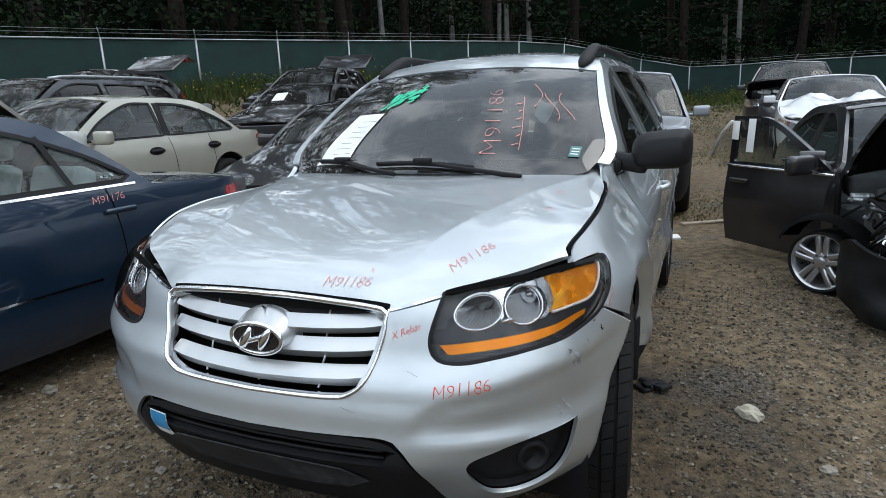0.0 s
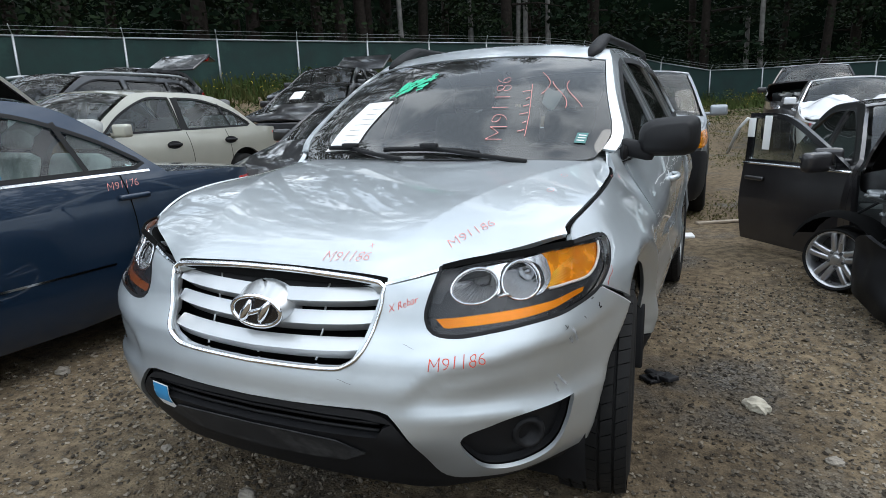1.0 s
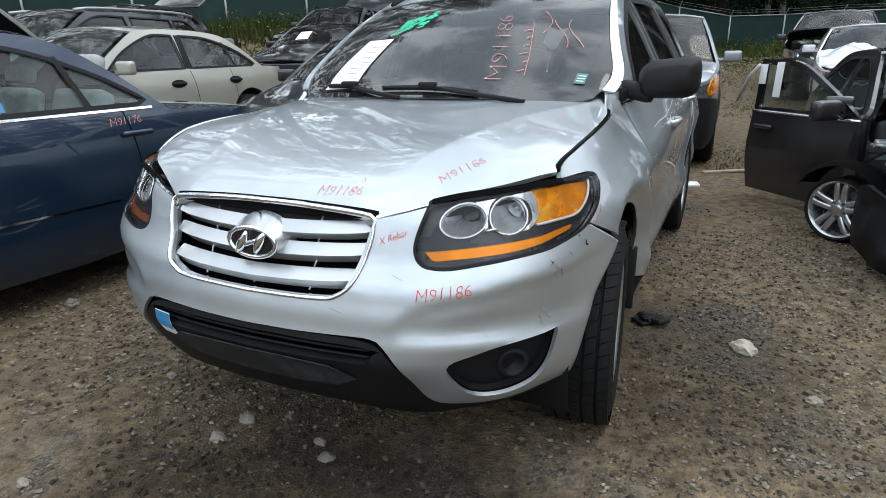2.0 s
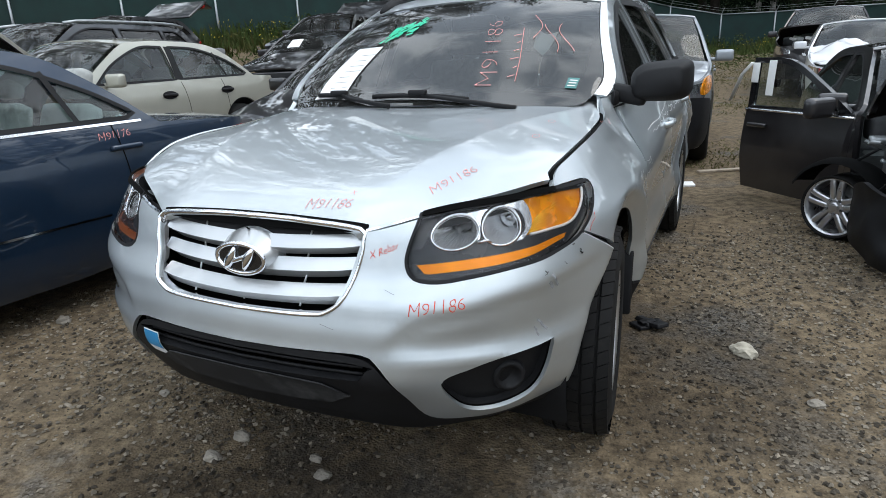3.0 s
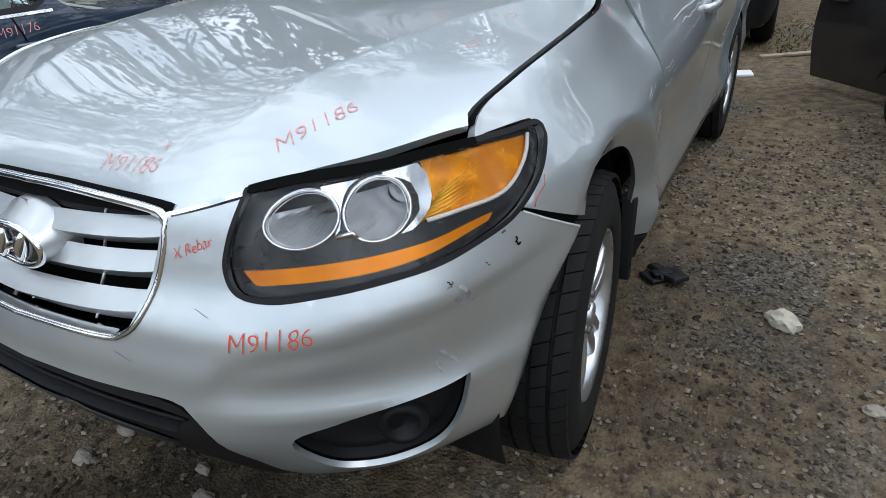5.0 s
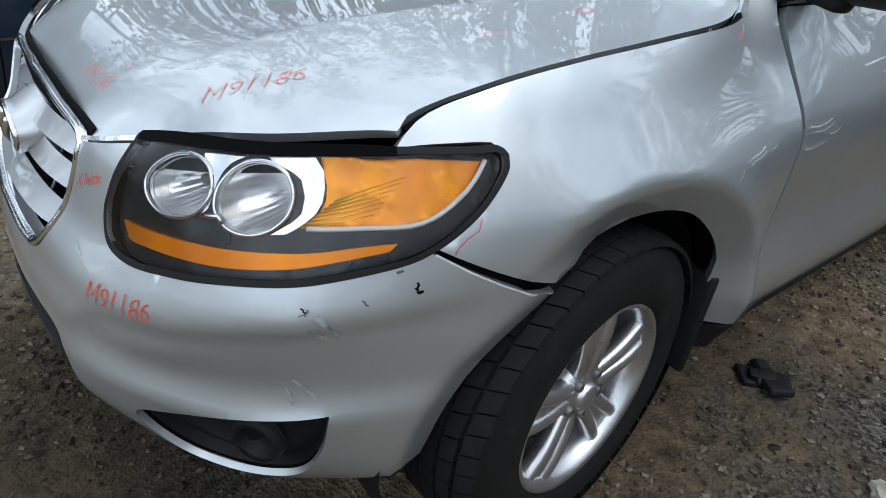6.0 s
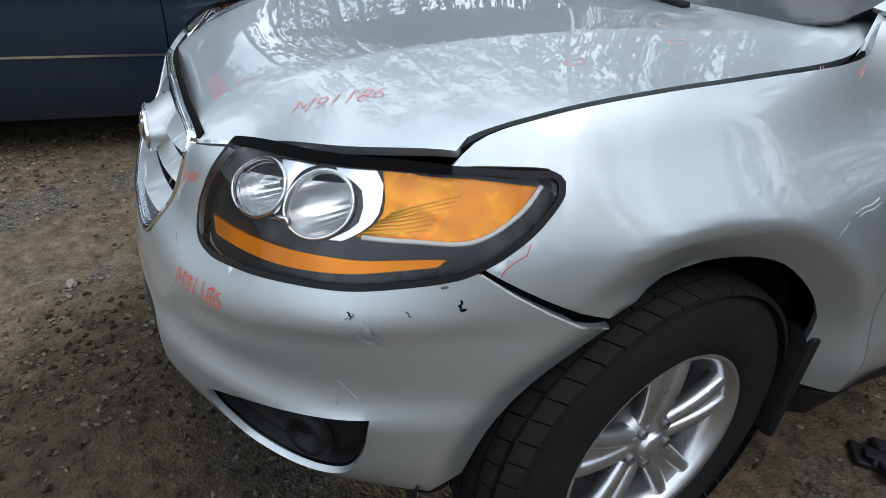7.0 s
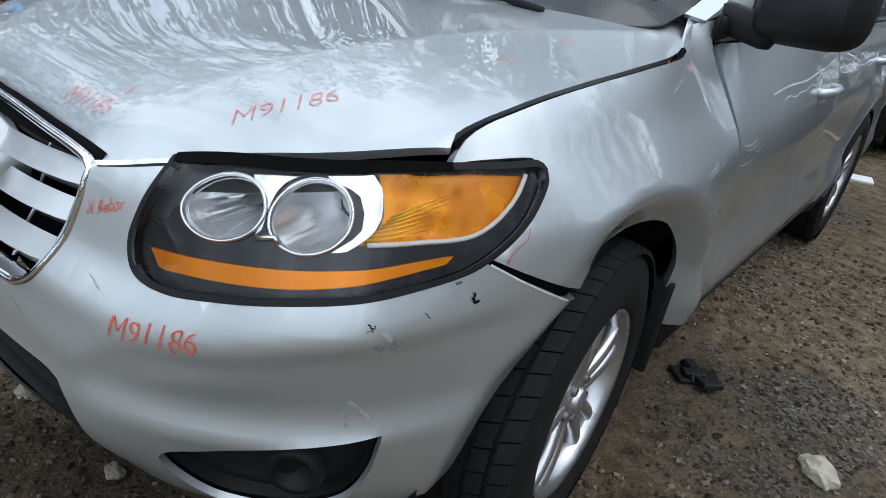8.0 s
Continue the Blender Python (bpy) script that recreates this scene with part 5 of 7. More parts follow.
bmesh.ops.translate(bm, verts=bm.verts, vec=bc)
badge = part("badge_pod", bm, SLAT, grille)
bm = bmesh.new()
ring = []
for i in range(40):
    t = 2 * math.pi * i / 40
    c = Vector((0.085 * math.cos(t), 0, 0.044 * math.sin(t)))
    o = Vector((math.cos(t) * 0.044, 0, math.sin(t) * 0.085)).normalized()
    ring.append([bm.verts.new(bc + c + o * u + Vector((0, v, 0))) for u, v in ((0.007, 0.0), (0.006, -0.006), (0.0, -0.009), (-0.006, -0.006), (-0.007, 0.002))])
for i in range(40):
    for k in range(4):
        bm.faces.new((ring[i][k], ring[i][k + 1], ring[(i + 1) % 40][k + 1], ring[(i + 1) % 40][k]))
bmesh.ops.recalc_face_normals(bm, faces=bm.faces)
part("badge_ring", bm, CHROME, grille)
bm = bmesh.new()
bm.faces.new([bm.verts.new(bc + Vector((0.083 * math.cos(2 * math.pi * i / 40), -0.001, -0.043 * math.sin(2 * math.pi * i / 40)))) for i in range(40)])
bmesh.ops.recalc_face_normals(bm, faces=bm.faces)
part("badge_field", bm, GLOSSBLACK, grille, "gloss black oval badge field", smooth=False)
bm = bmesh.new()
tube(bm, [bc + Vector((0.044 * t, -0.006, 0.010 * math.sin(t * 1.6))) for t in np.linspace(-0.7, 0.7, 7)], 0.0085, 8)
for sg in (-1, 1):
    tube(bm, [bc + Vector((sg * 0.033 + 0.022 * t, -0.006, 0.033 * t + sg * 0.004 * (1 - t * t))) for t in np.linspace(-1, 1, 9)], [0.005 + 0.0105 * (1 - t * t) for t in np.linspace(-1, 1, 9)], 8)
part("badge_shape", bm, CHROME, grille, "plain slanted chrome shape")

# engine bay block and gap strips, the shade behind the gaps put into colour
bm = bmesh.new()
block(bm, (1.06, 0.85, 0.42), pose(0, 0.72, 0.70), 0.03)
part("bay_shade_block", bm, DARK, suv)
up = line([(0.0, 0.88), (0.38, 0.87), (0.53, 0.90), (0.75, 0.93), (1.03, 0.945, 1), (1.035, 0.966), (0.9, 0.962), (0.7, 0.948), (0.5, 0.925), (0.3, 0.912), (0, 0.912)], 0.03, closed=False)
up = up + [Vector((-q.x, q.y)) for q in reversed(up[1:-1])]
part("hood_gap_shade", skin(bmesh.new(), wrap, up, (), 0.04, 0.0, -0.035), PLASTIC, suv)
# Dark strip painting the shaded gap above the grille frame.
part("grille_gap_shade", skin(bmesh.new(), wrap, line([(-0.39, 0.895), (0.39, 0.895), (0.39, 0.915), (0.2, 0.928), (0, 0.932), (-0.2, 0.928), (-0.39, 0.915)], 0.02), (), 0.03, 0.004, -0.012), DARK, suv)
for mir in (False, True):
    sg = -1 if mir else 1
    # Near-black tube fills the hood gap with its deep shade.
    bm = tube(bmesh.new(), [(sg * (lerp_table(XE, y) - 0.001), y, lerp_table(ZE, y) - 0.0145) for y in np.linspace(0.452, 1.29, 40)], 0.0125, 8)
    part("fender_gap_shade", bm, DARK, suv)
    # Sunken dark ribbon, the bumper gap's shade as a colour.
    bm = ribbon(bmesh.new(), wrap, [(1.088, 0.838), (1.14, 0.812), (1.20, 0.780), (1.29, 0.727)], 0.016, -0.012, mir)
    part("bumper_gap_shade", bm, DARK, suv)
    # Thin pale line laid along the bumper's edge.
    bm = ribbon(bmesh.new(), wrap, [(1.080, 0.8385), (1.13, 0.810), (1.18, 0.7825), (1.23, 0.7545), (TIP - 0.004, 0.7215)], 0.0016, 0.0022, mir)
    part("bumper_lip", bm, SCRATCH, bumper, "thin pale edge line of the bumper")

# headlamps
LAMPBLACK = material("lamp_bezel", (0.014, 0.015, 0.017), rough=0.28, vary=0.15, scale=8)
for mir in (False, True):
    lamp = new("headlamp")
    lamp.parent = suv
    tagged(lamp, "clear headlamp with two chrome bowls and amber reflectors")
    part("housing", skin(bmesh.new(), wrap, lamp_outline, (), 0.04, -0.080, -0.11, mirror=mir), DARK, lamp)
    e1 = [Vector((0.660 + 0.075 * math.cos(t), 0.896 + 0.043 * math.sin(t) + 0.010 * math.cos(t))) for t in np.linspace(0, 2 * math.pi, 120, endpoint=False)]
    e2 = [Vector((0.812 + 0.068 * math.cos(t), 0.903 + 0.045 * math.sin(t) + 0.008 * math.cos(t))) for t in np.linspace(0, 2 * math.pi, 120, endpoint=False)]
    am = line([(0.925, 0.959, 1), (1.05, 0.9605), (1.172, 0.956, 1), (1.134, 0.919), (1.065, 0.878), (0.98, 0.872), (0.885, 0.872, 1), (0.922, 0.893), (0.932, 0.922)], 0.015)
    bz = lamp_outline
    part("bezel", skin(bmesh.new(), wrap, bz, (e1, e2, am), 0.02, 0.012, -0.022, mirror=mir), LAMPBLACK, lamp)
    for e, deep in ((e1, 0.085), (e2, 0.095)):
        cen = sum((Vector((q.x, q.y)) for q in e), Vector((0, 0))) / len(e)
        bm = bmesh.new()
        rows, n_e = [], len(e)
        back = Vector((-0.10, 1.0, 0.0))
        for k in range(10):
            t = k / 9
            sc = 1 - 0.50 * t ** 1.6
            row = []
            for i, q in enumerate(e):
                c = cen + (q - cen) * sc
                low = smooth01(0.25, -0.2, math.sin(2 * math.pi * i / n_e))
                p = wrap(c.x, c.y) + normal_of(wrap, c.x, c.y) * -0.024 + back * (deep * t ** 0.8 - 0.0016 * low * math.cos(q.x * 560) * min(1, 3 * t) + (0.007 * (((i // 10) * 7 + (k // 3) * 5) % 4 - 1.5) * min(1, 2 * t) * (1 - low) if e is e1 else 0))
                row.append(bm.verts.new((-p.x if mir else p.x, p.y, p.z)))
            rows.append(row)
        for r0, r1 in zip(rows, rows[1:]):
            for i in range(n_e):
                bm.faces.new((r0[i], r1[i], r1[(i + 1) % n_e], r0[(i + 1) % n_e]))
        bmesh.ops.recalc_face_normals(bm, faces=bm.faces)
        bowl = part("reflector_bowl", bm, BOWL, lamp, smooth=e is e2)
        p = wrap(cen.x, cen.y) + normal_of(wrap, cen.x, cen.y) * -0.024 + back * (deep - 0.002)
        p = Vector((-p.x if mir else p.x, p.y, p.z))
        bm = bmesh.new()
        if e is e2:
            lathe(bm, [(-0.004, 0.038), (-0.012, 0.036), (-0.012, 0.031), (-0.002, 0.030), (0.0, 0.029)], 28, "y")
        else:
            lathe(bm, [(-0.002, 0.034), (-0.004, 0.026), (0.0, 0.022), (0.02, 0.020), (0.02, 0.0005)], 24, "y")
        bmesh.ops.translate(bm, verts=bm.verts, vec=p)
        part("collar", bm, METALDARK, bowl)
        bm = bmesh.new()
        if e is e2:
            lathe(bm, [(-0.022, 0.0005), (-0.021, 0.008), (-0.017, 0.017), (-0.009, 0.025), (0.0, 0.0300)], 28, "y")
        else:
            lathe(bm, [(-0.050, 0.0005), (-0.049, 0.006), (-0.044, 0.009), (-0.012, 0.009), (-0.008, 0.016), (0.01, 0.016)], 18, "y")
        bmesh.ops.translate(bm, verts=bm.verts, vec=p)
        part("projector_lens" if e is e2 else "bulb_cap", bm, PROJECTOR if e is e2 else METALDARK, bowl)
        bm = tube(bmesh.new(), on_wrap(list(e) + [e[0], e[1]], -0.018, mir), 0.0034, 8)
        part("chrome_ring", bm, CHROME, bowl)
        bm = tube(bmesh.new(), on_wrap([cen + (q - cen) * 0.945 for q in list(e) + [e[0], e[1]]], -0.027, mir), 0.0013, 6)
        part("inner_ring", bm, CHROME, bowl)

    def faceted(a_, b_):
        tri = lambda v: abs((v % 1.0) - 0.5)
        f = 0.0045 * tri((b_ - 0.87) * 24 + (a_ - 0.9) * 4.5) * smooth01(1.08, 1.0, a_)
        f += 0.0016 * tri(a_ * 34 - b_ * 18) * smooth01(0.98, 1.03, a_) * smooth01(1.13, 1.08, a_)
        return wrap(a_, b_) - normal_of(wrap, a_, b_) * (f + 0.003)
    bm = skin(bmesh.new(), faceted, am, (), 0.008, 0.01, -0.022, mirror=mir)
    turn = part("amber_reflector", bm, AMBERDIM if mir else AMBER, lamp, "orange turn signal")
    # White plastic here paints the sky's reflection on a chrome edge.
    part("amber_edge", tube(bmesh.new(), on_wrap(am[max(range(len(am)), key=lambda i: am[i].x):min(range(len(am)), key=lambda i: am[i].x)], -0.019, mir), 0.0040, 6), WHITEPLASTIC, turn)
    bm = bmesh.new()
    for k in range(7):
        tube(bm, on_wrap([(0.895 + 0.008 * k, 0.876 + 0.005 * k), (0.95 + 0.008 * k, 0.881 + 0.007 * k), (1.0 + 0.008 * k, 0.889 + 0.008 * k)], -0.026, mir), [0.0022, 0.0016, 0.0006], 5)
    part("amber_flutes", bm, AMBERDIM if mir else YELLOWAMBER, turn)
    bridge = line([(0.835, 0.955), (0.918, 0.958), (0.930, 0.92), (0.915, 0.890), (0.868, 0.864), (0.845, 0.862), (0.893, 0.89), (0.892, 0.93)], 0.015)
    part("chrome_bridge", skin(bmesh.new(), wrap, bridge, (), 0.02, 0.006, -0.018, mirror=mir), REFLECTOR, lamp)
    part("chrome_bridge", tube(bmesh.new(), on_wrap([(0.725, 0.868), (0.742, 0.872), (0.756, 0.874), (0.765, 0.865)], -0.018, mir), 0.005, 6), REFLECTOR, lamp)
    mid = line([(0.700, 0.946), (0.76, 0.953), (0.80, 0.955), (0.762, 0.940), (0.742, 0.915), (0.733, 0.880), (0.722, 0.872), (0.738, 0.90), (0.730, 0.925)], 0.012)
    part("chrome_bridge", skin(bmesh.new(), wrap, mid, (), 0.02, 0.006, -0.0185, mirror=mir), REFLECTOR, lamp)
    strip_o = line([(0.540, 0.814, 1), (0.60, 0.819), (0.715, 0.831), (0.83, 0.839), (0.92, 0.843), (1.03, 0.851), (1.018, 0.841), (0.92, 0.827), (0.825, 0.817), (0.72, 0.807), (0.615, 0.797), (0.562, 0.794)], 0.015)
    part("amber_strip", skin(bmesh.new(), wrap, strip_o, (), 0.015, 0.006, -0.016, mirror=mir), AMBERDIM if mir else AMBERSTRIP, lamp, "orange side reflector strip")
    lens = part("lens", skin(bmesh.new(), wrap, lamp_outline, (), 0.03, 0.012, -0.004, mirror=mir), CLEAR, lamp, "clear plastic lens")
    lens.visible_shadow = False
    part("rubber_rim", ribbon(bmesh.new(), wrap, list(lamp_outline) + lamp_outline[:2], 0.0044, 0.0008, mir), PLASTIC, lamp)
    # Near-black band over the lamp: the shaded hood gap drawn in colour.
    gap_o = line([(0.560, 0.932), (0.70, 0.948), (0.9, 0.958), (1.036, 0.961), (1.036, 0.971), (0.9, 0.972), (0.7, 0.962), (0.562, 0.942)], 0.02)
    part("lamp_gap_shade", skin(bmesh.new(), wrap, gap_o, (), 0.03, 0.004, 0.0035, mirror=mir), DARK, lamp)

# doors, quarter, sill
DOOR_S = 1.992
front_door = both("front_door", line([(DOOR_S, 0.38, 1), (DOOR_S, 0.65), (DOOR_S, 0.92), (1.996, 1.03), (2.001, 1.08), (2.008, 1.10, 1), (sy(2.31), 1.12, 1), (sy(2.31), 0.372, 1)], 0.04), SILVER, step=0.06)
rear_door = both("rear_door", line([(sy(2.322), 0.36, 1), (sy(2.322), 1.12, 1), (sy(3.38), 1.135, 1), (sy(3.32), 0.95), (sy(3.13), 0.72), (sy(3.0), 0.5), (sy(2.96), 0.36, 1)], 0.04), SILVER, step=0.06)
arch2 = arch_points(suv_shell, REAR_Y, AZ, AR, 0.30)
quarter_o = line([(sy(3.04), 0.37, 1), (sy(3.02), 0.5), (sy(3.145), 0.72), (sy(3.335), 0.95), (sy(3.395), 1.135, 1), (suv_shell.length, 1.1, 1), (suv_shell.length, 0.35, 1)], 0.04, closed=False) + [Vector(q) for q in reversed(arch2)]
both("rear_quarter", quarter_o, SILVER, step=0.08)
both("sill", line([(sy(1.26), 0.30, 1), (sy(1.26), 0.384, 1), (sy(3.05), 0.362, 1), (sy(3.1), 0.29, 1)], 0.05), PLASTIC, step=0.08, off=0.004)
for doors, y0, y1 in ((front_door, 1.42, 2.30), (rear_door, 2.34, 3.0)):
    both("door_card", line([(sy(y0), 0.42, 1), (sy(y0), 1.10, 1), (sy(y1), 1.115, 1), (sy(y1), 0.42, 1)], 0.06), CABIN, step=0.1, flange=0.0, off=-0.06, parent=doors)
both("pillar_lining", line([(sy(1.30), 1.00, 1), (sy(1.36), 1.12, 1), (sy(1.62), 1.34, 1), (sy(1.72), 1.36, 1), (sy(1.46), 1.14, 1), (sy(1.42), 1.00, 1)], 0.05), CABIN, step=0.06, flange=0.0, off=-0.045)
for doors, y0, z0 in ((front_door, 2.13, 0.948), (rear_door, 3.16, 0.985)):
    for mir in (False, True):
        sg = -1 if mir else 1
        p = wrap(sy(y0), z0)
        bm = bmesh.new()
        tube(bm, [(sg * (p.x + dx), y0 + dy, z0 + 0.004 * math.cos(dy * 12)) for dx, dy in ((-0.012, -0.11), (0.016, -0.095), (0.03, -0.05), (0.032, 0.03), (0.024, 0.08), (-0.012, 0.10))], 0.014, 10, 1.1)
        part("door_handle", bm, SILVER, doors[mir])
        bm = bmesh.new()
        cup = line([(sy(y0 - 0.09), z0 - 0.035), (sy(y0 + 0.03), z0 - 0.04), (sy(y0 + 0.05), z0), (sy(y0 + 0.02), z0 + 0.03), (sy(y0 - 0.08), z0 + 0.03)], 0.02)
        part("handle_cup", skin(bm, wrap, cup, (), 0.03, 0.002, 0.001, mirror=mir), SLAT, doors[mir])

# upper side with the window openings
A_LINE = [(sy(1.18), 1.055, 1), (sy(1.32), 1.142), (sy(1.62), 1.375), (sy(1.92), 1.535), (sy(2.15), 1.60), (sy(2.9), 1.635), (sy(3.7), 1.61), (sy(4.2), 1.54), (sy(4.45), 1.40), (sy(4.58), 1.135, 1)]
W1 = line([(sy(1.50), 1.15, 1), (sy(1.72), 1.355), (sy(2.0), 1.49), (sy(2.24), 1.545, 1), (sy(2.27), 1.15, 1)], 0.03)
W2 = line([(sy(2.37), 1.155, 1), (sy(2.35), 1.55, 1), (sy(2.9), 1.565), (sy(3.22), 1.55, 1), (sy(3.36), 1.17, 1)], 0.03)
W3 = line([(sy(3.5), 1.21, 1), (sy(3.36), 1.54, 1), (sy(3.9), 1.50), (sy(4.1), 1.42), (sy(4.12), 1.23, 1)], 0.03)
frame_low = [(sy(3.42), 1.14), (sy(2.32), 1.125), (2.012, 1.105), (2.019, 1.163)]
frame_out = [q for q in line(A_LINE, 0.03, closed=False) if q.x > 1.955] + [Vector(q) for q in frame_low]
both("upper_side_frame", frame_out, SILVER, (W1, W2, W3), step=0.06)
for wn_ in (W1, W2, W3):
    panes = both("side_window", wn_, TINT, step=0.1, flange=0.004, off=-0.012)
    for mir in (False, True):
        part("window_seal", ribbon(bmesh.new(), wrap, list(wn_) + [wn_[0], wn_[1]], 0.016, 0.003, mir), PLASTIC, panes[mir])

# windshield, roof, cowl
A_EDGE = line(A_LINE, 0.03, closed=False)
es, ez = np.array([q.x for q in A_EDGE]), np.array([q.y for q in A_EDGE])


def top_surf(a, s):
    e = wrap(s, float(np.interp(s, es, ez)))
    crown = lerp_table([(1.1, 0.06), (1.5, 0.055), (1.95, 0.045), (2.4, 0.055), (4.0, 0.05), (4.6, 0.03)], e.y)
    bow = -0.115 * smooth01(1.0, 1.25, e.y) * smooth01(2.4, 1.7, e.y)
    return Vector((e.x * a, e.y + bow * (1 - a * a), e.z + crown * (1 - abs(a) ** 2.4)))


for sg in (-1, 1):
    o = line([(0.938 * sg, sy(1.325), 1), (1.0 * sg, sy(1.325), 1), (1.0 * sg, 2.551, 1), (0.958 * sg, 2.551, 1), (0.948 * sg, sy(1.55)), (0.943 * sg, sy(1.38))], 0.03)
    part("a_pillar", skin(bmesh.new(), top_surf, o if sg > 0 else list(reversed(o)), (), 0.04, 0.012), SILVER, suv)
for mir in (False, True):
    sg = -1 if mir else 1
    bm = bmesh.new()
    c00, c10, c01, c11 = Vector((0.748, 1.278, 1.066)), Vector((0.800, 1.275, 1.040)), top_surf(0.93, sy(1.35)) + Vector((0, 0, -0.004)), top_surf(0.975, sy(1.36)) + Vector((-0.006, 0.012, -0.026))
    rows = []
    for i in range(9):
        u = i / 8
        row = []
        for k in range(9):
            w_ = k / 8
            p = c00.lerp(c10, u).lerp(c01.lerp(c11, u), w_)
            row.append(bm.verts.new((sg * p.x, p.y, p.z)))
        rows.append(row)
    for r0, r1 in zip(rows, rows[1:]):
        for k in range(8):
            bm.faces.new((r0[k], r1[k], r1[k + 1], r0[k + 1]))
    bmesh.ops.recalc_face_normals(bm, faces=bm.faces)
    part("pillar_foot", bm, SILVER, suv)
ws_out = line([(-0.91, sy(1.285)), (-0.7, sy(1.235)), (0, sy(1.215)), (0.7, sy(1.235)), (0.91, sy(1.285)), (0.936, sy(1.33)), (0.941, sy(1.40)), (0.953, 2.545, 1), (0, 2.545), (-0.953, 2.545, 1), (-0.941, sy(1.40)), (-0.936, sy(1.33))], 0.04)
ws = part("windshield", skin(bmesh.new(), top_surf, ws_out, (), 0.05, 0.006, -0.004), SUVGLASS, suv, "windshield with pink marker writing and a paper sheet")
ws_in = line([(-0.82, sy(1.37)), (-0.7, sy(1.32)), (0, sy(1.30)), (0.7, sy(1.32)), (0.82, sy(1.37)), (0.858, sy(1.45)), (0.895, 2.505), (0, 2.512), (-0.895, 2.505), (-0.858, sy(1.45))], 0.04)
part("black_border", skin(bmesh.new(), top_surf, ws_out, (ws_in,), 0.05, 0.0, -0.008), DARK, ws)
part("roof", skin(bmesh.new(), top_surf, line([(-1, 2.555, 1), (0, 2.555), (1, 2.555, 1), (1, sy(4.2), 1), (-1, sy(4.2), 1)], 0.04), (), 0.08, 0.02), SILVER, suv)
part("rear_window", skin(bmesh.new(), top_surf, line([(-0.92, sy(4.24), 1), (0.92, sy(4.24), 1), (0.9, sy(4.56), 1), (-0.9, sy(4.56), 1)], 0.06), (), 0.1, 0.01), TINT, suv)


def cowl_surf(x, y):
    p = hood_surf(x, min(y, 1.4))
    return Vector((p.x, y, p.z - 0.026 + 0.02 * smooth01(1.2, 1.35, y)))


cw = line([(-0.72, 1.22, 1), (-0.4, 1.15), (0, 1.12), (0.4, 1.15), (0.72, 1.22, 1), (0.76, 1.33, 1), (0.4, 1.26), (0, 1.22), (-0.4, 1.26), (-0.76, 1.33, 1)], 0.04)
part("cowl", skin(bmesh.new(), cowl_surf, cw, (), 0.05, 0.02), PLASTIC, suv)


def on_top(pts, off):
    return [top_surf(a, s) + normal_of(top_surf, a, s) * off for a, s in pts]


for a0, a1, s0_, s1_, piv in ((-0.25, 0.33, 1.905, 1.885, 0.58), (-0.70, -0.30, 1.945, 1.880, -0.10)):
    wiper = new("wiper")
    wiper.parent = suv
    n = 14
    bm = tube(bmesh.new(), on_top([(a0 + (a1 - a0) * i / n, s0_ + (s1_ - s0_) * i / n + 0.012 * math.sin(math.pi * i / n)) for i in range(n + 1)], 0.012), 0.008, 6, 1.4)
    part("blade", bm, PLASTIC, wiper)
    mid = 0.5 * (a0 + a1)
    bm = tube(bmesh.new(), on_top([(mid, 0.5 * (s0_ + s1_) + 0.014), (mid + 0.12, 1.885), (piv, 1.835)], 0.022), [0.006, 0.008, 0.011], 8)
    part("arm", bm, PLASTIC, wiper)
    bm = bmesh.new()
    c = on_top([(mid, 0.5 * (s0_ + s1_) + 0.012)], 0.028)[0]
    block(bm, (0.08, 0.03, 0.022), Matrix.Translation(c), 0.008)
    part("joint", bm, PLASTIC, wiper)

# roof rails
for sg in (-1, 1):
    ys = np.linspace(1.90, 4.0, 26)
    bm = tube(bmesh.new(), [(sg * (0.575 - 0.02 * abs(y - 3)), y, 1.548 + 0.118 * min(1, smooth01(1.82, 2.3, y), smooth01(4.1, 3.8, y))) for y in ys], [0.012 + 0.026 * smooth01(1.88, 2.0, y) - 0.016 * smooth01(2.05, 2.4, y) for y in ys], 10, 0.9)
    part("roof_rail", bm, PLASTIC, suv, "black roof rail")

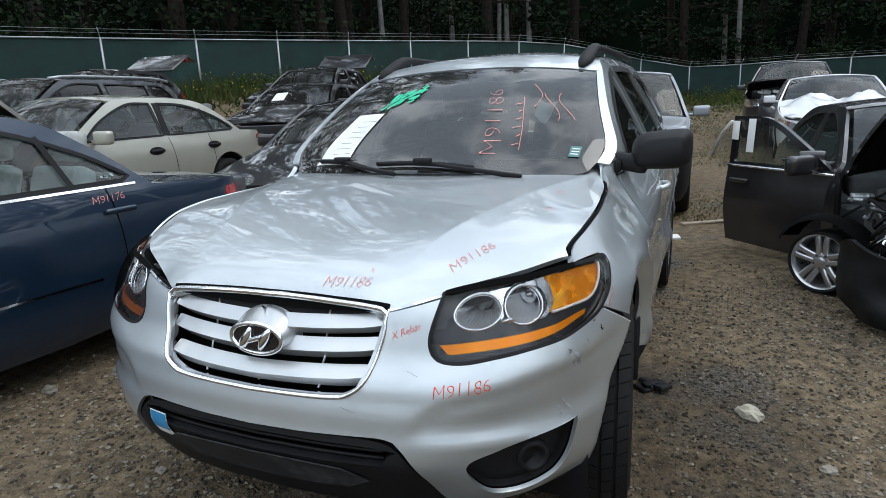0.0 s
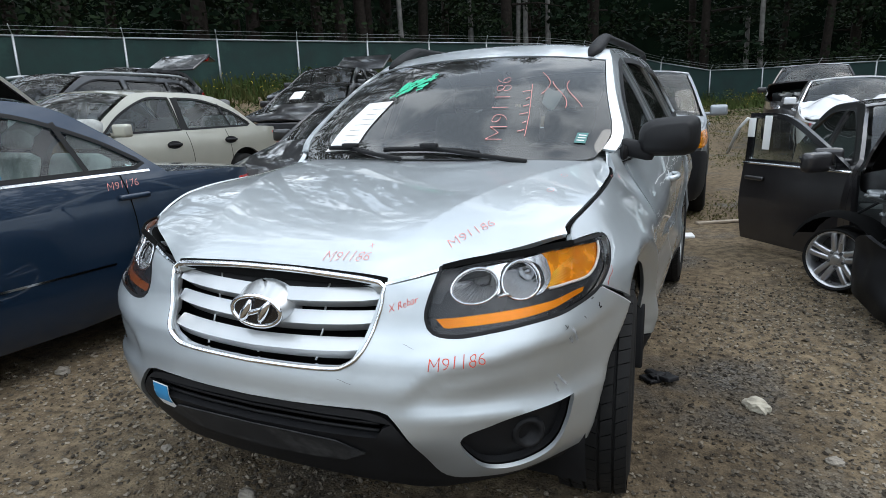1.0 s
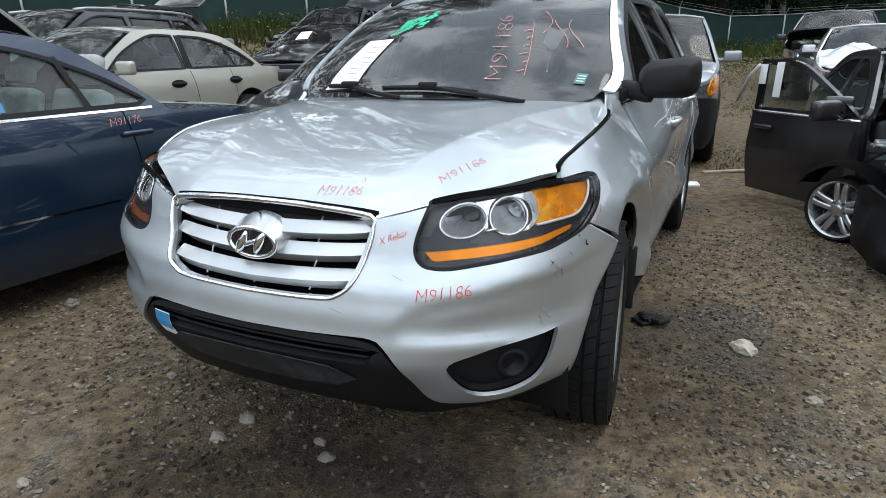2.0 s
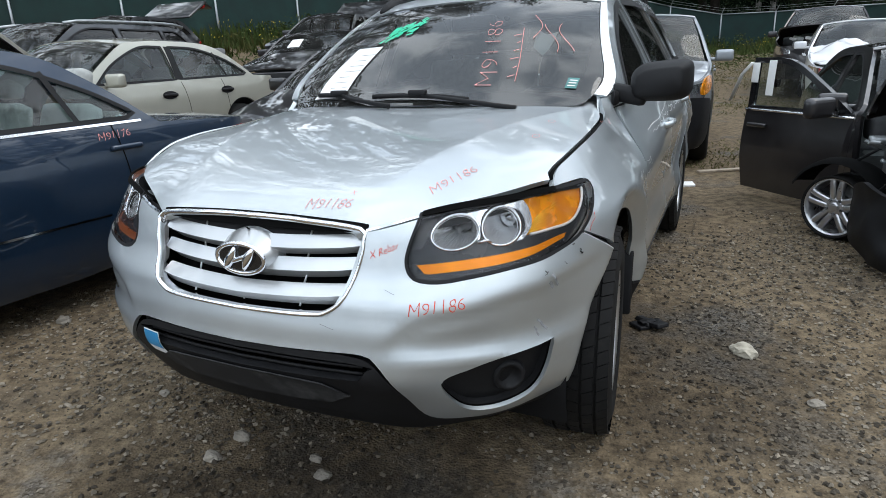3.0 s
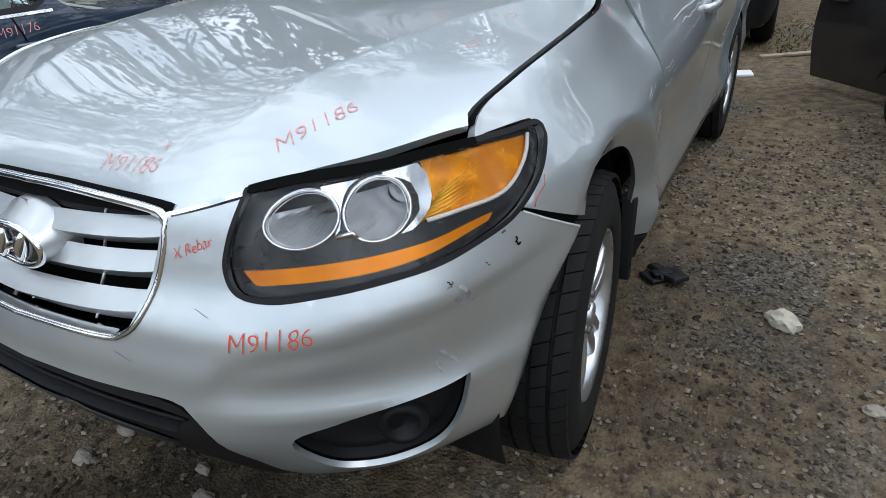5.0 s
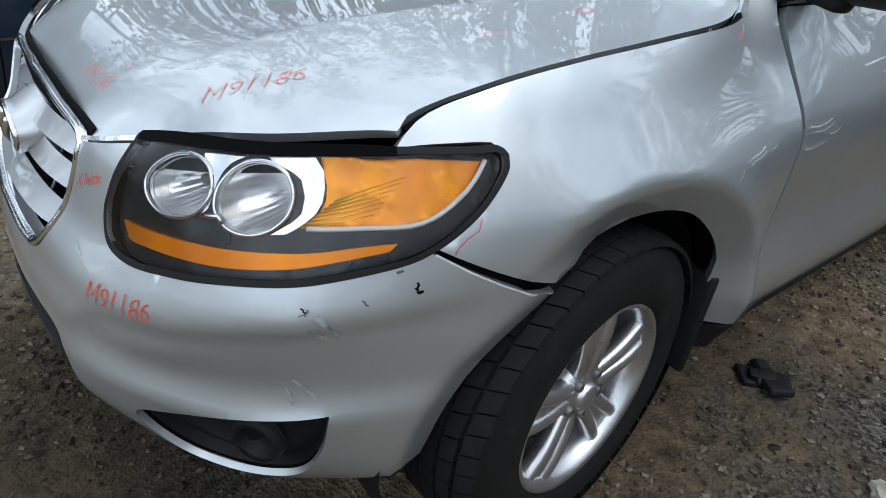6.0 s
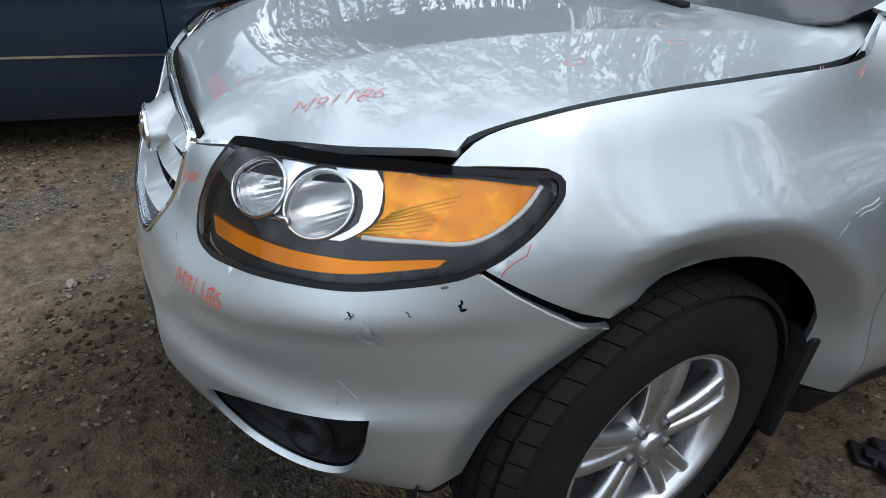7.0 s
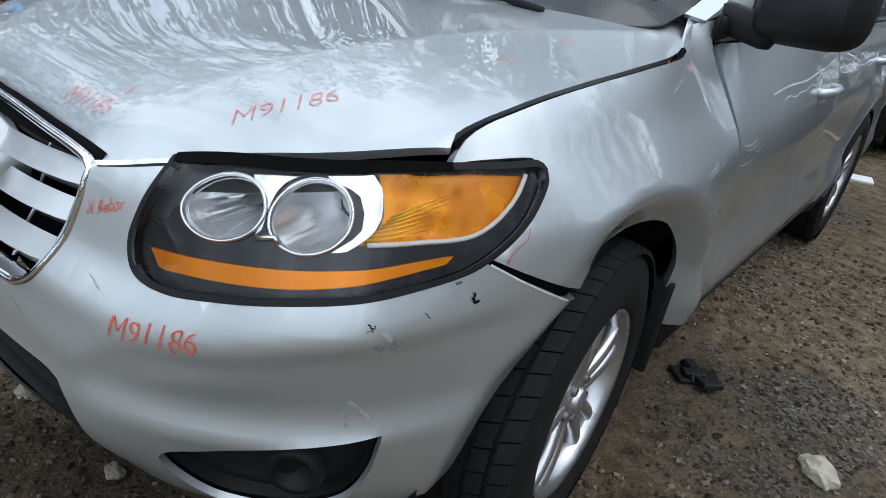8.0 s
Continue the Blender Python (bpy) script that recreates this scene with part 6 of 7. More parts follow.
# wing mirrors
for sg in (1,):
    mirror = new("wing_mirror")
    mirror.parent = suv
    bm = bmesh.new()
    rows = []
    for t in np.linspace(0, 1, 13):
        wdt, hgt = 0.118 * (1 - abs(2 * t - 1) ** 5) ** 0.35 + 0.002, 0
        row = []
        for i in range(28):
            a = 2 * math.pi * i / 28
            ca, sa = math.cos(a), math.sin(a)
            sq = lambda v, e: math.copysign(abs(v) ** e, v)
            x = 0.965 + 0.118 * sq(ca, 0.5) * (1 - 0.30 * (1 - t) ** 3)
            z = 1.192 + (0.078 + 0.008 * ca) * sq(sa, 0.55) * (1 - 0.38 * (1 - t) ** 3) + 0.012 * ca
            row.append(bm.verts.new((sg * x, 1.335 + 0.13 * t + 0.04 * (x - 0.86), z)))
        rows.append(row)
    for r0, r1 in zip(rows, rows[1:]):
        for i in range(28):
            bm.faces.new((r0[i], r1[i], r1[(i + 1) % 28], r0[(i + 1) % 28]))
    bm.faces.new(rows[0])
    bm.faces.new(rows[-1])
    bmesh.ops.recalc_face_normals(bm, faces=bm.faces)
    part("mirror_housing", bm, PLASTIC, mirror, "black plastic mirror housing")
    bm = bmesh.new()
    block(bm, (0.15, 0.07, 0.07), pose(sg * 0.845, 1.40, 1.145, 0, sg * 12, 0), 0.025)
    block(bm, (0.03, 0.13, 0.06), pose(sg * 0.80, 1.40, 1.135), 0.02)
    part("mirror_foot", bm, PLASTIC, mirror)

# wheel housings, flaps, wheels
for sg in (-1, 1):
    for yc in (0.80, REAR_Y):
        bm = bmesh.new()
        ring0, ring1 = [], []
        for i in range(25):
            a = math.pi * (1.12 - 1.24 * i / 24)
            for ring, x in ((ring0, 0.60), (ring1, 0.86)):
                ring.append(bm.verts.new((sg * x, yc + 0.435 * math.cos(a), 0.40 + 0.435 * math.sin(a))))
        for i in range(24):
            bm.faces.new((ring0[i], ring0[i + 1], ring1[i + 1], ring1[i]))
        bm.faces.new(ring0)
        bmesh.ops.recalc_face_normals(bm, faces=bm.faces)
        part("wheel_housing", bm, PLASTIC, suv)
    bm = bmesh.new()
    block(bm, (0.22, 0.024, 0.27), pose(sg * 0.812, 1.212, 0.41, -6), 0.01)
    part("mud_flap", bm, PLASTIC, suv)
    wheel(suv, (sg * 0.815, 0.842, 0.364), sg, 0.376, 0.222, 0.225, 5, "twin", steer=6)
    wheel(suv, (sg * 0.815, REAR_Y, 0.362), sg, 0.367, 0.222, 0.225, 5, "twin")
bm = bmesh.new()
block(bm, (1.15, 3.8, 0.16), pose(0, 2.5, 0.34), 0.03)
block(bm, (1.5, 1.9, 0.2), pose(0, 2.2, 0.42), 0.03)
block(bm, (1.15, 0.5, 0.16), pose(0, 0.45, 0.36), 0.03)
part("underbody", bm, DARK, suv)

# cabin
bm = bmesh.new()
block(bm, (1.42, 0.5, 0.16), pose(0, 1.52, 1.0, 6), 0.06, 3)
block(bm, (1.40, 0.25, 0.3), pose(0, 1.72, 0.86), 0.05)
block(bm, (0.34, 0.2, 0.09), pose(0.38, 1.62, 1.09), 0.035, 3)
part("dashboard", bm, CABIN, suv)
bm = bmesh.new()
block(bm, (1.5, 2.9, 0.08), pose(0, 2.95, 0.5))
block(bm, (1.3, 0.05, 0.5), pose(0, 4.3, 0.75))
part("cabin_floor", bm, CABIN, suv)
bm = bmesh.new()
tube(bm, [(0.38 + 0.18 * math.cos(t), 1.86 - 0.07 * math.sin(t), 0.985 + 0.165 * math.sin(t)) for t in np.linspace(0, 2 * math.pi, 28)], 0.014, 8)
tube(bm, [(0.38, 1.86, 0.985), (0.38, 1.7, 0.9)], 0.05, 10)
tube(bm, [(0.21, 1.86, 0.985), (0.38, 1.84, 0.97), (0.55, 1.86, 0.985)], 0.018, 8)
part("steering_wheel", bm, CABIN, suv)
bm = bmesh.new()
block(bm, (0.24, 0.03, 0.07), pose(0.0, 1.86, 1.47, -12), 0.015)
tube(bm, [(0, 1.85, 1.49), (0, 1.80, 1.55)], 0.01)
part("inside_mirror", bm, PLASTIC, suv)
for x in (-0.37, 0.37):
    seat(suv, x, 2.25, 0.68)
    seat(suv, x, 3.1, 0.70)

# writing, papers and scuffs
written("M91186", wrap, (0.520, 0.692), 0.046, REDINK, "marker_writing", bumper, turn=7, thin=-0.0010)
written("X Rebar", wrap, (0.408, 0.826), 0.026, REDINK, "marker_writing", bumper, turn=19, thin=-0.0003)
written("M91186", hood_surf, (0.145, 0.150), 0.046, PINKINK, "marker_writing", hood, turn=4, thin=-0.0011)
written("x", hood_surf, (0.268, 0.205), 0.04, PINKINK, "marker_writing", hood, thin=-0.001)
written("M91186", hood_surf, (0.505, 0.255), 0.050, PINKINK, "marker_writing", hood, turn=59, thin=-0.0011)


for x, y in ((0.668, 0.70), (0.66, 0.92)):
    part("marker_ring", ribbon(bmesh.new(), hood_surf, [(x + 0.011 * math.cos(t), y + 0.020 * math.sin(t)) for t in np.linspace(0, 6.3, 18)], 0.0008, 0.001), PINKINK, hood)
rg = random.Random(2)
bm = bmesh.new()
for k in range(16):
    a, b = 1.77 + 0.11 * k / 16, 1.053 + rg.uniform(-0.008, 0.008)
    ribbon(bm, wrap, [(a, b - 0.008), (a + 0.012, b + 0.008)], 0.0006, 0.001)
part("marker_smear", bm, PINKINK, suv, kind="stuff")


def glass_uv(u, v):
    return top_surf(u / 0.79, v)


written("M91186", glass_uv, (0.335, 1.965), 0.115, PINKINK, "marker_writing", ws, turn=97, thin=-0.0042, off=0.001, slant=0.1)
for k in range(6):
    bm = ribbon(bmesh.new(), glass_uv, [(0.372 + 0.012 * math.sin(k * 2.1), 2.02 + 0.042 * k), (0.398, 2.03 + 0.042 * k)], 0.0014, 0.001)
    part("marker_stroke", bm, PINKINK, ws)
part("marker_stroke", ribbon(bmesh.new(), glass_uv, [(0.412, 2.0), (0.405, 2.1), (0.40, 2.28)], 0.0012, 0.001), PINKINK, ws)
for k, (u, v) in enumerate(((0.45, 2.22), (0.53, 2.19), (0.60, 2.24))):
    pts = [(u + 0.035 * math.sin(t * 2.2 + k), v + 0.10 * t - 0.04 * k) for t in np.linspace(0, 1.6, 12)]
    part("marker_stroke", ribbon(bmesh.new(), glass_uv, pts, 0.0013, 0.001), PINKINK, ws)
part("crumpled_sheet", skin(bmesh.new(), glass_uv, line([(0.455, 2.19, 1), (0.50, 2.15), (0.535, 2.21), (0.56, 2.29, 1), (0.51, 2.27), (0.47, 2.30, 1)], 0.02), (), 0.03, 0.001, -0.02), PAPER, ws, "crumpled pale sheet behind the glass")
part("dash_paper", skin(bmesh.new(), glass_uv, line([(0.13, 1.915, 1), (0.20, 1.925), (0.29, 1.905, 1), (0.25, 1.895), (0.16, 1.893, 1)], 0.02), (), 0.03, 0.001, -0.012), PAPER, ws, "white paper lying on the dashboard")
lab = part("small_label", skin(bmesh.new(), glass_uv, line([(0.618, 1.985, 1), (0.662, 1.987, 1), (0.657, 2.035, 1), (0.614, 2.032, 1)], 0.03), (), 0.04, 0.0005, 0.001), TEAL, ws, "pale teal inspection label")
for k in range(3):
    part("print_bar", ribbon(bmesh.new(), glass_uv, [(0.622, 1.997 + 0.012 * k), (0.652, 1.998 + 0.012 * k)], 0.0022, 0.002), PAPER, lab)
sheet = part("paper_sheet", skin(bmesh.new(), glass_uv, line([(-0.585, 1.935, 1), (-0.40, 1.925, 1), (-0.325, 2.20, 1), (-0.49, 2.205, 1)], 0.03), (), 0.05, 0.0005, 0.001), PAPER, ws, "white printed sheet behind the glass")
for k in range(7):
    u, v = -0.475 + 0.013 * k, 1.99 + 0.028 * k
    part("print_bar", ribbon(bmesh.new(), glass_uv, [(u - 0.03, v), (u + 0.075 - 0.02 * (k % 3), v - 0.003)], 0.0008, 0.0018), INKDARK, sheet)
rg = random.Random(3)
bm = bmesh.new()
for k in range(60):
    t = rg.random()
    u, v = -0.36 + 0.17 * t + rg.uniform(-0.03, 0.03), 2.24 + 0.10 * t + rg.uniform(-0.05, 0.05)
    a = rg.uniform(0.3, 1.1)
    ribbon(bm, glass_uv, [(u, v), (u + 0.035 * math.cos(a), v + 0.035 * math.sin(a))], 0.005, 0.001 + 0.00002 * k)
part("green_scribble", bm, GREENINK, ws, "green marker scribble", kind="stuff")
SMUDGE = material("rubbed_grey", (0.30, 0.31, 0.32), rough=0.7, vary=0.4, scale=90)
for s, z, ln, ang, wd, mat in ((1.054, 0.795, 0.012, 85, 0.007, DARK), (1.058, 0.787, 0.008, 30, 0.009, DARK), (1.053, 0.789, 0.010, 120, 0.005, DARK), (0.902, 0.771, 0.010, 60, 0.006, METALDARK), (0.898, 0.774, 0.008, 130, 0.004, DARK), (0.898, 0.769, 0.016, 20, 0.003, METALDARK), (0.98, 0.778, 0.010, 130, 0.004, METALDARK), (1.03, 0.817, 0.012, 20, 0.008, METALDARK),
                               (0.93, 0.745, 0.05, 125, 0.016, SMUDGE), (0.915, 0.735, 0.03, 130, 0.02, SMUDGE), (0.891, 0.624, 0.05, 130, 0.016, SMUDGE), (0.87, 0.61, 0.03, 110, 0.012, SMUDGE), (0.30, 0.655, 0.04, 165, 0.002, METALDARK), (0.47, 0.75, 0.03, 160, 0.0015, METALDARK)):
    c, q = math.cos(radians(ang)), math.sin(radians(ang))
    pts = [(s + c * ln * t + 0.0012 * math.sin(9 * t), z + q * ln * t) for t in np.linspace(-0.5, 0.5, 7)]
    part("scuff", ribbon(bmesh.new(), wrap, pts, wd * 0.24, 0.0012), mat, bumper)
part("loose_wire", tube(bmesh.new(), on_wrap([(1.148, 0.884), (1.142, 0.868), (1.125, 0.858), (1.112, 0.846), (1.108, 0.838)], 0.002), 0.0006, 5), REDINK, suv)

for k, (y0, y1, z0, z1, amp, frq, wd, own) in enumerate(((1.62, 2.28, 0.975, 1.035, 0.004, 11, 0.0035, 0), (1.70, 2.05, 0.955, 0.985, 0.006, 17, 0.0022, 0), (2.34, 2.85, 1.0, 1.03, 0.016, 23, 0.0045, 1), (2.36, 2.95, 0.985, 0.99, 0.012, 19, 0.003, 1), (1.98, 2.27, 1.0, 0.985, 0.010, 21, 0.003, 0))):
    pts = [(sy(y0 + (y1 - y0) * t), z0 + (z1 - z0) * t + amp * math.sin(frq * t) * math.sin(5 * t + k)) for t in np.linspace(0, 1, 40)]
    part("scratch", ribbon(bmesh.new(), wrap, pts, wd * 0.6, 0.0012), SCRATCH, (front_door, rear_door)[own][0])
for s0, z0, s1, z1, wd in ((1.722, 0.832, 1.745, 0.848, 0.0022), (1.765, 0.860, 1.835, 0.874, 0.0028), (1.775, 0.853, 1.84, 0.866, 0.002), (1.86, 0.862, 1.885, 0.872, 0.002)):
    part("scratch", ribbon(bmesh.new(), wrap, [(s0 + (s1 - s0) * t, z0 + (z1 - z0) * t + 0.002 * math.sin(7 * t)) for t in np.linspace(0, 1, 6)], wd * 0.5, 0.0012), SCRATCH, suv)
for s0, z0, s1, z1, wd in ((2.005, 0.838, 2.092, 0.842, 0.003), (2.01, 0.885, 2.10, 0.890, 0.0028), (2.03, 0.872, 2.11, 0.880, 0.002), (2.10, 0.858, 2.15, 0.866, 0.0022)):
    part("scratch", ribbon(bmesh.new(), wrap, [(s0 + (s1 - s0) * t, z0 + (z1 - z0) * t - 0.006 * math.sin(3.1 * t)) for t in np.linspace(0, 1, 8)], wd * 0.5, 0.0012), SCRATCH, front_door[0])


# ==== fence, woods, weeds, clutter ====
FENCE = [(-26, -4.0), (-15.7, 12.8), (-9.9, 22.2), (-2.2, 34.5), (7.5, 35.2), (34, 37)]
fence = thing("fence", pose(0, 0, 0), "chain-link fence with dark green privacy mesh and steel posts", "fence")
bm_top = []
for i, ((x0, y0), (x1, y1)) in enumerate(zip(FENCE, FENCE[1:])):
    n = max(1, round(math.hypot(x1 - x0, y1 - y0) / 2.7))
    for k in range(n):
        xa, ya = x0 + (x1 - x0) * k / n, y0 + (y1 - y0) * k / n
        xb, yb = x0 + (x1 - x0) * (k + 1) / n, y0 + (y1 - y0) * (k + 1) / n
        za, zb_ = ground_z(xa, ya), ground_z(xb, yb)
        bm = tube(bmesh.new(), [(xa, ya, za - 0.2), (xa, ya, za + 1.86)], 0.035, 8)
        tube(bm, [(xa, ya, za + 1.86), (xa + 0.12, ya - 0.15, za + 2.12)], 0.016, 6)
        part("fence_post", bm, GALV, fence)
        part("top_rail", tube(bmesh.new(), [(xa, ya, za + 1.83), (xb, yb, zb_ + 1.83)], 0.026, 8), GALV, fence)
        bm = bmesh.new()
        m = 6
        rows = []
        for a in range(m + 1):
            t = a / m
            sag = 0.03 * math.sin(t * math.pi)
            rows.append([bm.verts.new((xa + (xb - xa) * t + 0.03 * math.sin(a * 2 + h * 3), ya + (yb - ya) * t + sag + 0.03, za + (zb_ - za) * t + 0.02 + 1.78 * h / 3)) for h in range(4)])
        for r0, r1 in zip(rows, rows[1:]):
            for h in range(3):
                bm.faces.new((r0[h], r1[h], r1[h + 1], r0[h + 1]))
        part("privacy_mesh", bm, MESH, fence)
        for h in (1.98, 2.08):
            part("barbed_wire", tube(bmesh.new(), [(xa + 0.12 * (h - 1.86) / 0.26, ya - 0.15 * (h - 1.86) / 0.26, za + h), (xb + 0.12 * (h - 1.86) / 0.26, yb - 0.15 * (h - 1.86) / 0.26, zb_ + h)], 0.005, 4), GALV, fence)


def leaf_cloud(rg, centres, per, size, mat, name, parent=None, kind="", label=""):
    """Many small bent leaves scattered round centres (x, y, z, radius)."""
    vs, fs = [], []
    for cx, cy, cz, r in centres:
        for _ in range(per):
            while True:
                d = Vector((rg.uniform(-1, 1), rg.uniform(-1, 1), rg.uniform(-1, 1)))
                if 0.1 < d.length < 1:
                    break
            p = Vector((cx, cy, cz)) + Vector((d.x * r, d.y * r, d.z * r * 0.65))
            a = Vector((rg.uniform(-1, 1), rg.uniform(-1, 1), rg.uniform(-0.7, 0.5))).normalized()
            b = a.cross(Vector((rg.uniform(-1, 1), rg.uniform(-1, 1), rg.uniform(-1, 1)))).normalized()
            s = size * rg.uniform(0.5, 1.3)
            k = len(vs)
            vs += [p, p + a * s * 0.5 + b * s * 0.3, p + a * s, p + a * s * 0.5 - b * s * 0.3]
            fs += [(k, k + 1, k + 2), (k, k + 2, k + 3)]
    me = bpy.data.meshes.new(name)
    me.from_pydata(vs, [], fs)
    me.materials.append(mat)
    ob = new(name, me)
    if parent:
        ob.parent = parent
    return tagged(ob, label, "", "", kind)


def tree(seed, height, bark, leaf, m, pine=False, lean=0.0, bare=0.35, thick=0.2):
    rg = random.Random(seed)
    root = thing("tree", m, "tall pine with dark needles" if pine else "tall leafy woodland tree", "tree", "woods")
    bm = bmesh.new()
    pts = [Vector((lean * height * t + 0.25 * math.sin(t * 5 + seed), 0.25 * math.sin(t * 4 + seed * 2), height * t - 0.3 * (t == 0))) for t in np.linspace(0, 1, 10)]
    tube(bm, pts, [thick * (1 - 0.9 * t) for t in np.linspace(0, 1, 10)], 9)
    centres = []
    n = 26 if pine else 22
    for k in range(n):
        t = bare + (0.98 - bare) * (k + rg.random()) / n
        p = pts[0].lerp(pts[-1], t)
        a = rg.uniform(0, 2 * math.pi)
        ln = (2.6 if pine else 2.9) * (1.15 - t) * rg.uniform(0.6, 1.3) + 0.5
        e = p + Vector((math.cos(a) * ln, math.sin(a) * ln, (rg.uniform(-0.3, 0.5) if pine else rg.uniform(0.4, 1.6))))
        tube(bm, [p, p.lerp(e, 0.5) + Vector((0, 0, 0.15)), e], [0.06 * (1.2 - t), 0.035, 0.012], 5)
        centres += [(e.x, e.y, e.z, 0.8 + 0.25 * ln * 0.5), (*p.lerp(e, 0.6), 0.7 + 0.1 * ln)]
    part("trunk", bm, bark, root)
    leaf_cloud(rg, centres, 26 if pine else 24, 0.42 if pine else 0.36, leaf, "crown", root)
    return root


rg = random.Random(11)
kinds = [tree(1, 24, BARK, NEEDLE, pose(-19.5, 19.0, 2.0), True, bare=0.12, thick=0.24), tree(2, 20, PALEBARK, LEAF, pose(-12.4, 24.5, 1.8), False, 0.03, bare=0.3, thick=0.14),
         tree(3, 22, BARK, LEAF, pose(-14.5, 25.5, 1.9), False, bare=0.22, thick=0.26), tree(4, 26, BARK, NEEDLE, pose(-6.0, 36.0, 1.4), True, bare=0.15, thick=0.3), tree(5, 18, PALEBARK, LEAF, pose(-8.2, 29.5, 1.7), False, -0.03, 0.4, 0.13)]
spots = []
for i, ((x0, y0), (x1, y1)) in enumerate(zip(FENCE, FENCE[1:])):
    L_ = math.hypot(x1 - x0, y1 - y0)
    nx_, ny_ = -(y1 - y0) / L_, (x1 - x0) / L_
    for k in range(int(L_ / 1.6)):
        t = (k + rg.random()) * 1.6 / L_
        d = rg.uniform(1.8, 5.5) if k % 2 else rg.uniform(5, 16)
        spots.append((x0 + (x1 - x0) * t + nx_ * d, y0 + (y1 - y0) * t + ny_ * d, rg.uniform(0.95, 1.22)))
# Unseen trees added on the open sides to cut low sky light.
for a in np.linspace(190, 398, 130):
    r_ = rg.uniform(75, 110) if 205 < a < 338 else rg.uniform(30, 44)
    spots.append((3 + r_ * math.cos(radians(a)) + rg.uniform(-2, 2), r_ * math.sin(radians(a)) + rg.uniform(-2, 2), rg.uniform(0.9, 1.25)))
for which, x, y, s in ((1, -17.8, 20.7, 1.0), (2, -14.5, 23.2, 1.15), (2, -13.8, 23.8, 1.1), (4, -8.4, 29.4, 1.1), (1, -7.4, 30.0, 1.05)):
    copy_thing(kinds[which], pose(x, y, ground_z(x, y) - 0.1, 0, 0, 40 * which) @ Matrix.Diagonal((s, s, s, 1)))
for x, y, s in spots:
    copy_thing(kinds[rg.choice((0, 2, 3, 0, 3, 1, 4))], pose(x, y, ground_z(x, y) - 0.1, 0, 0, rg.uniform(0, 360)) @ Matrix.Diagonal((s, s, s, 1)))
cent = []
for i, ((x0, y0), (x1, y1)) in enumerate(zip(FENCE, FENCE[1:])):
    L_ = math.hypot(x1 - x0, y1 - y0)
    nx_, ny_ = -(y1 - y0) / L_, (x1 - x0) / L_
    for k in range(int(L_ * 6)):
        t, d = rg.random(), rg.uniform(1.0, 18)
        x, y = x0 + (x1 - x0) * t + nx_ * d, y0 + (y1 - y0) * t + ny_ * d
        cent.append((x, y, ground_z(x, y) + rg.uniform(0.4, 3.5 + 0.45 * d), rg.uniform(0.8, 1.7)))
# Unseen shrubs added under that tree ring, also to block low sky.
for a in np.linspace(185, 396, 620):
    r_ = rg.uniform(70, 100) if 205 < a < 338 else rg.uniform(30, 42)
    x, y = 3 + r_ * math.cos(radians(a)), r_ * math.sin(radians(a))
    cent.append((x, y, ground_z(x, y) + rg.uniform(0.4, 10), rg.uniform(1.0, 2.4)))
leaf_cloud(rg, cent, 125, 0.23, LEAF, "understory", None, "stuff", "dense dark green shrubs behind the fence, with an added unseen ring")


def weeds():
    r = random.Random(8)
    vs, fs, bl, bf = [], [], [], []
    for (x0, y0), (x1, y1) in zip(FENCE, FENCE[1:]):
        L_ = math.hypot(x1 - x0, y1 - y0)
        nx_, ny_ = (y1 - y0) / L_, -(x1 - x0) / L_
        for _ in range(int(L_ * 420)):
            t, d = r.random(), r.random() ** 1.6 * 9.0 + 0.1
            x, y = x0 + (x1 - x0) * t + nx_ * d, y0 + (y1 - y0) * t + ny_ * d
            h = r.uniform(0.25, 1.05) * max(0.12, 1.0 - 0.16 * d) * (0.75 + 0.5 * noise.noise((x * 0.5, y * 0.5, 0)))
            z = ground_z(x, y) - 0.03
            a = r.uniform(0, math.pi)
            w, lx, ly = 0.035, r.uniform(-0.25, 0.25), r.uniform(-0.25, 0.25)
            k = len(vs)
            vs += [(x - w * math.cos(a), y - w * math.sin(a), z), (x + w * math.cos(a), y + w * math.sin(a), z), (x + lx * 0.5 + w, y + ly * 0.5, z + h * 0.6), (x + lx, y + ly, z + h)]
            fs += [(k, k + 1, k + 2), (k, k + 2, k + 3)]
            if r.random() < 0.05 and d < 3:
                q = len(bl)
                bl += [(x + lx - 0.02, y + ly, z + h), (x + lx + 0.02, y + ly, z + h), (x + lx, y + ly + 0.02, z + h + 0.035)]
                bf.append((q, q + 1, q + 2))
    for nm, v, f, mt in (("weeds", vs, fs, WEED), ("weed_blooms", bl, bf, YELLOWBLOOM)):
        me = bpy.data.meshes.new(nm)
        me.from_pydata(v, [], f)
        me.materials.append(mt)
        tagged(new(nm, me), "tall green and yellow weeds along the fence" if nm == "weeds" else "small yellow weed flowers", "weeds", "", "stuff")


weeds()
bush = []
r9 = random.Random(31)
for (x0, y0), (x1, y1) in zip(FENCE, FENCE[1:]):
    L_ = math.hypot(x1 - x0, y1 - y0)
    nx_, ny_ = (y1 - y0) / L_, -(x1 - x0) / L_
    for k in range(int(L_ * 2.2)):
        t, d = r9.random(), 0.3 + 2.6 * r9.random() ** 1.5
        x, y = x0 + (x1 - x0) * t + nx_ * d, y0 + (y1 - y0) * t + ny_ * d
        bush.append((x, y, ground_z(x, y) + r9.uniform(0.2, 0.7), r9.uniform(0.3, 0.6)))
leaf_cloud(r9, bush, 90, 0.10, WEED, "weed_bushes", None, "stuff", "olive green weed bushes along the fence")


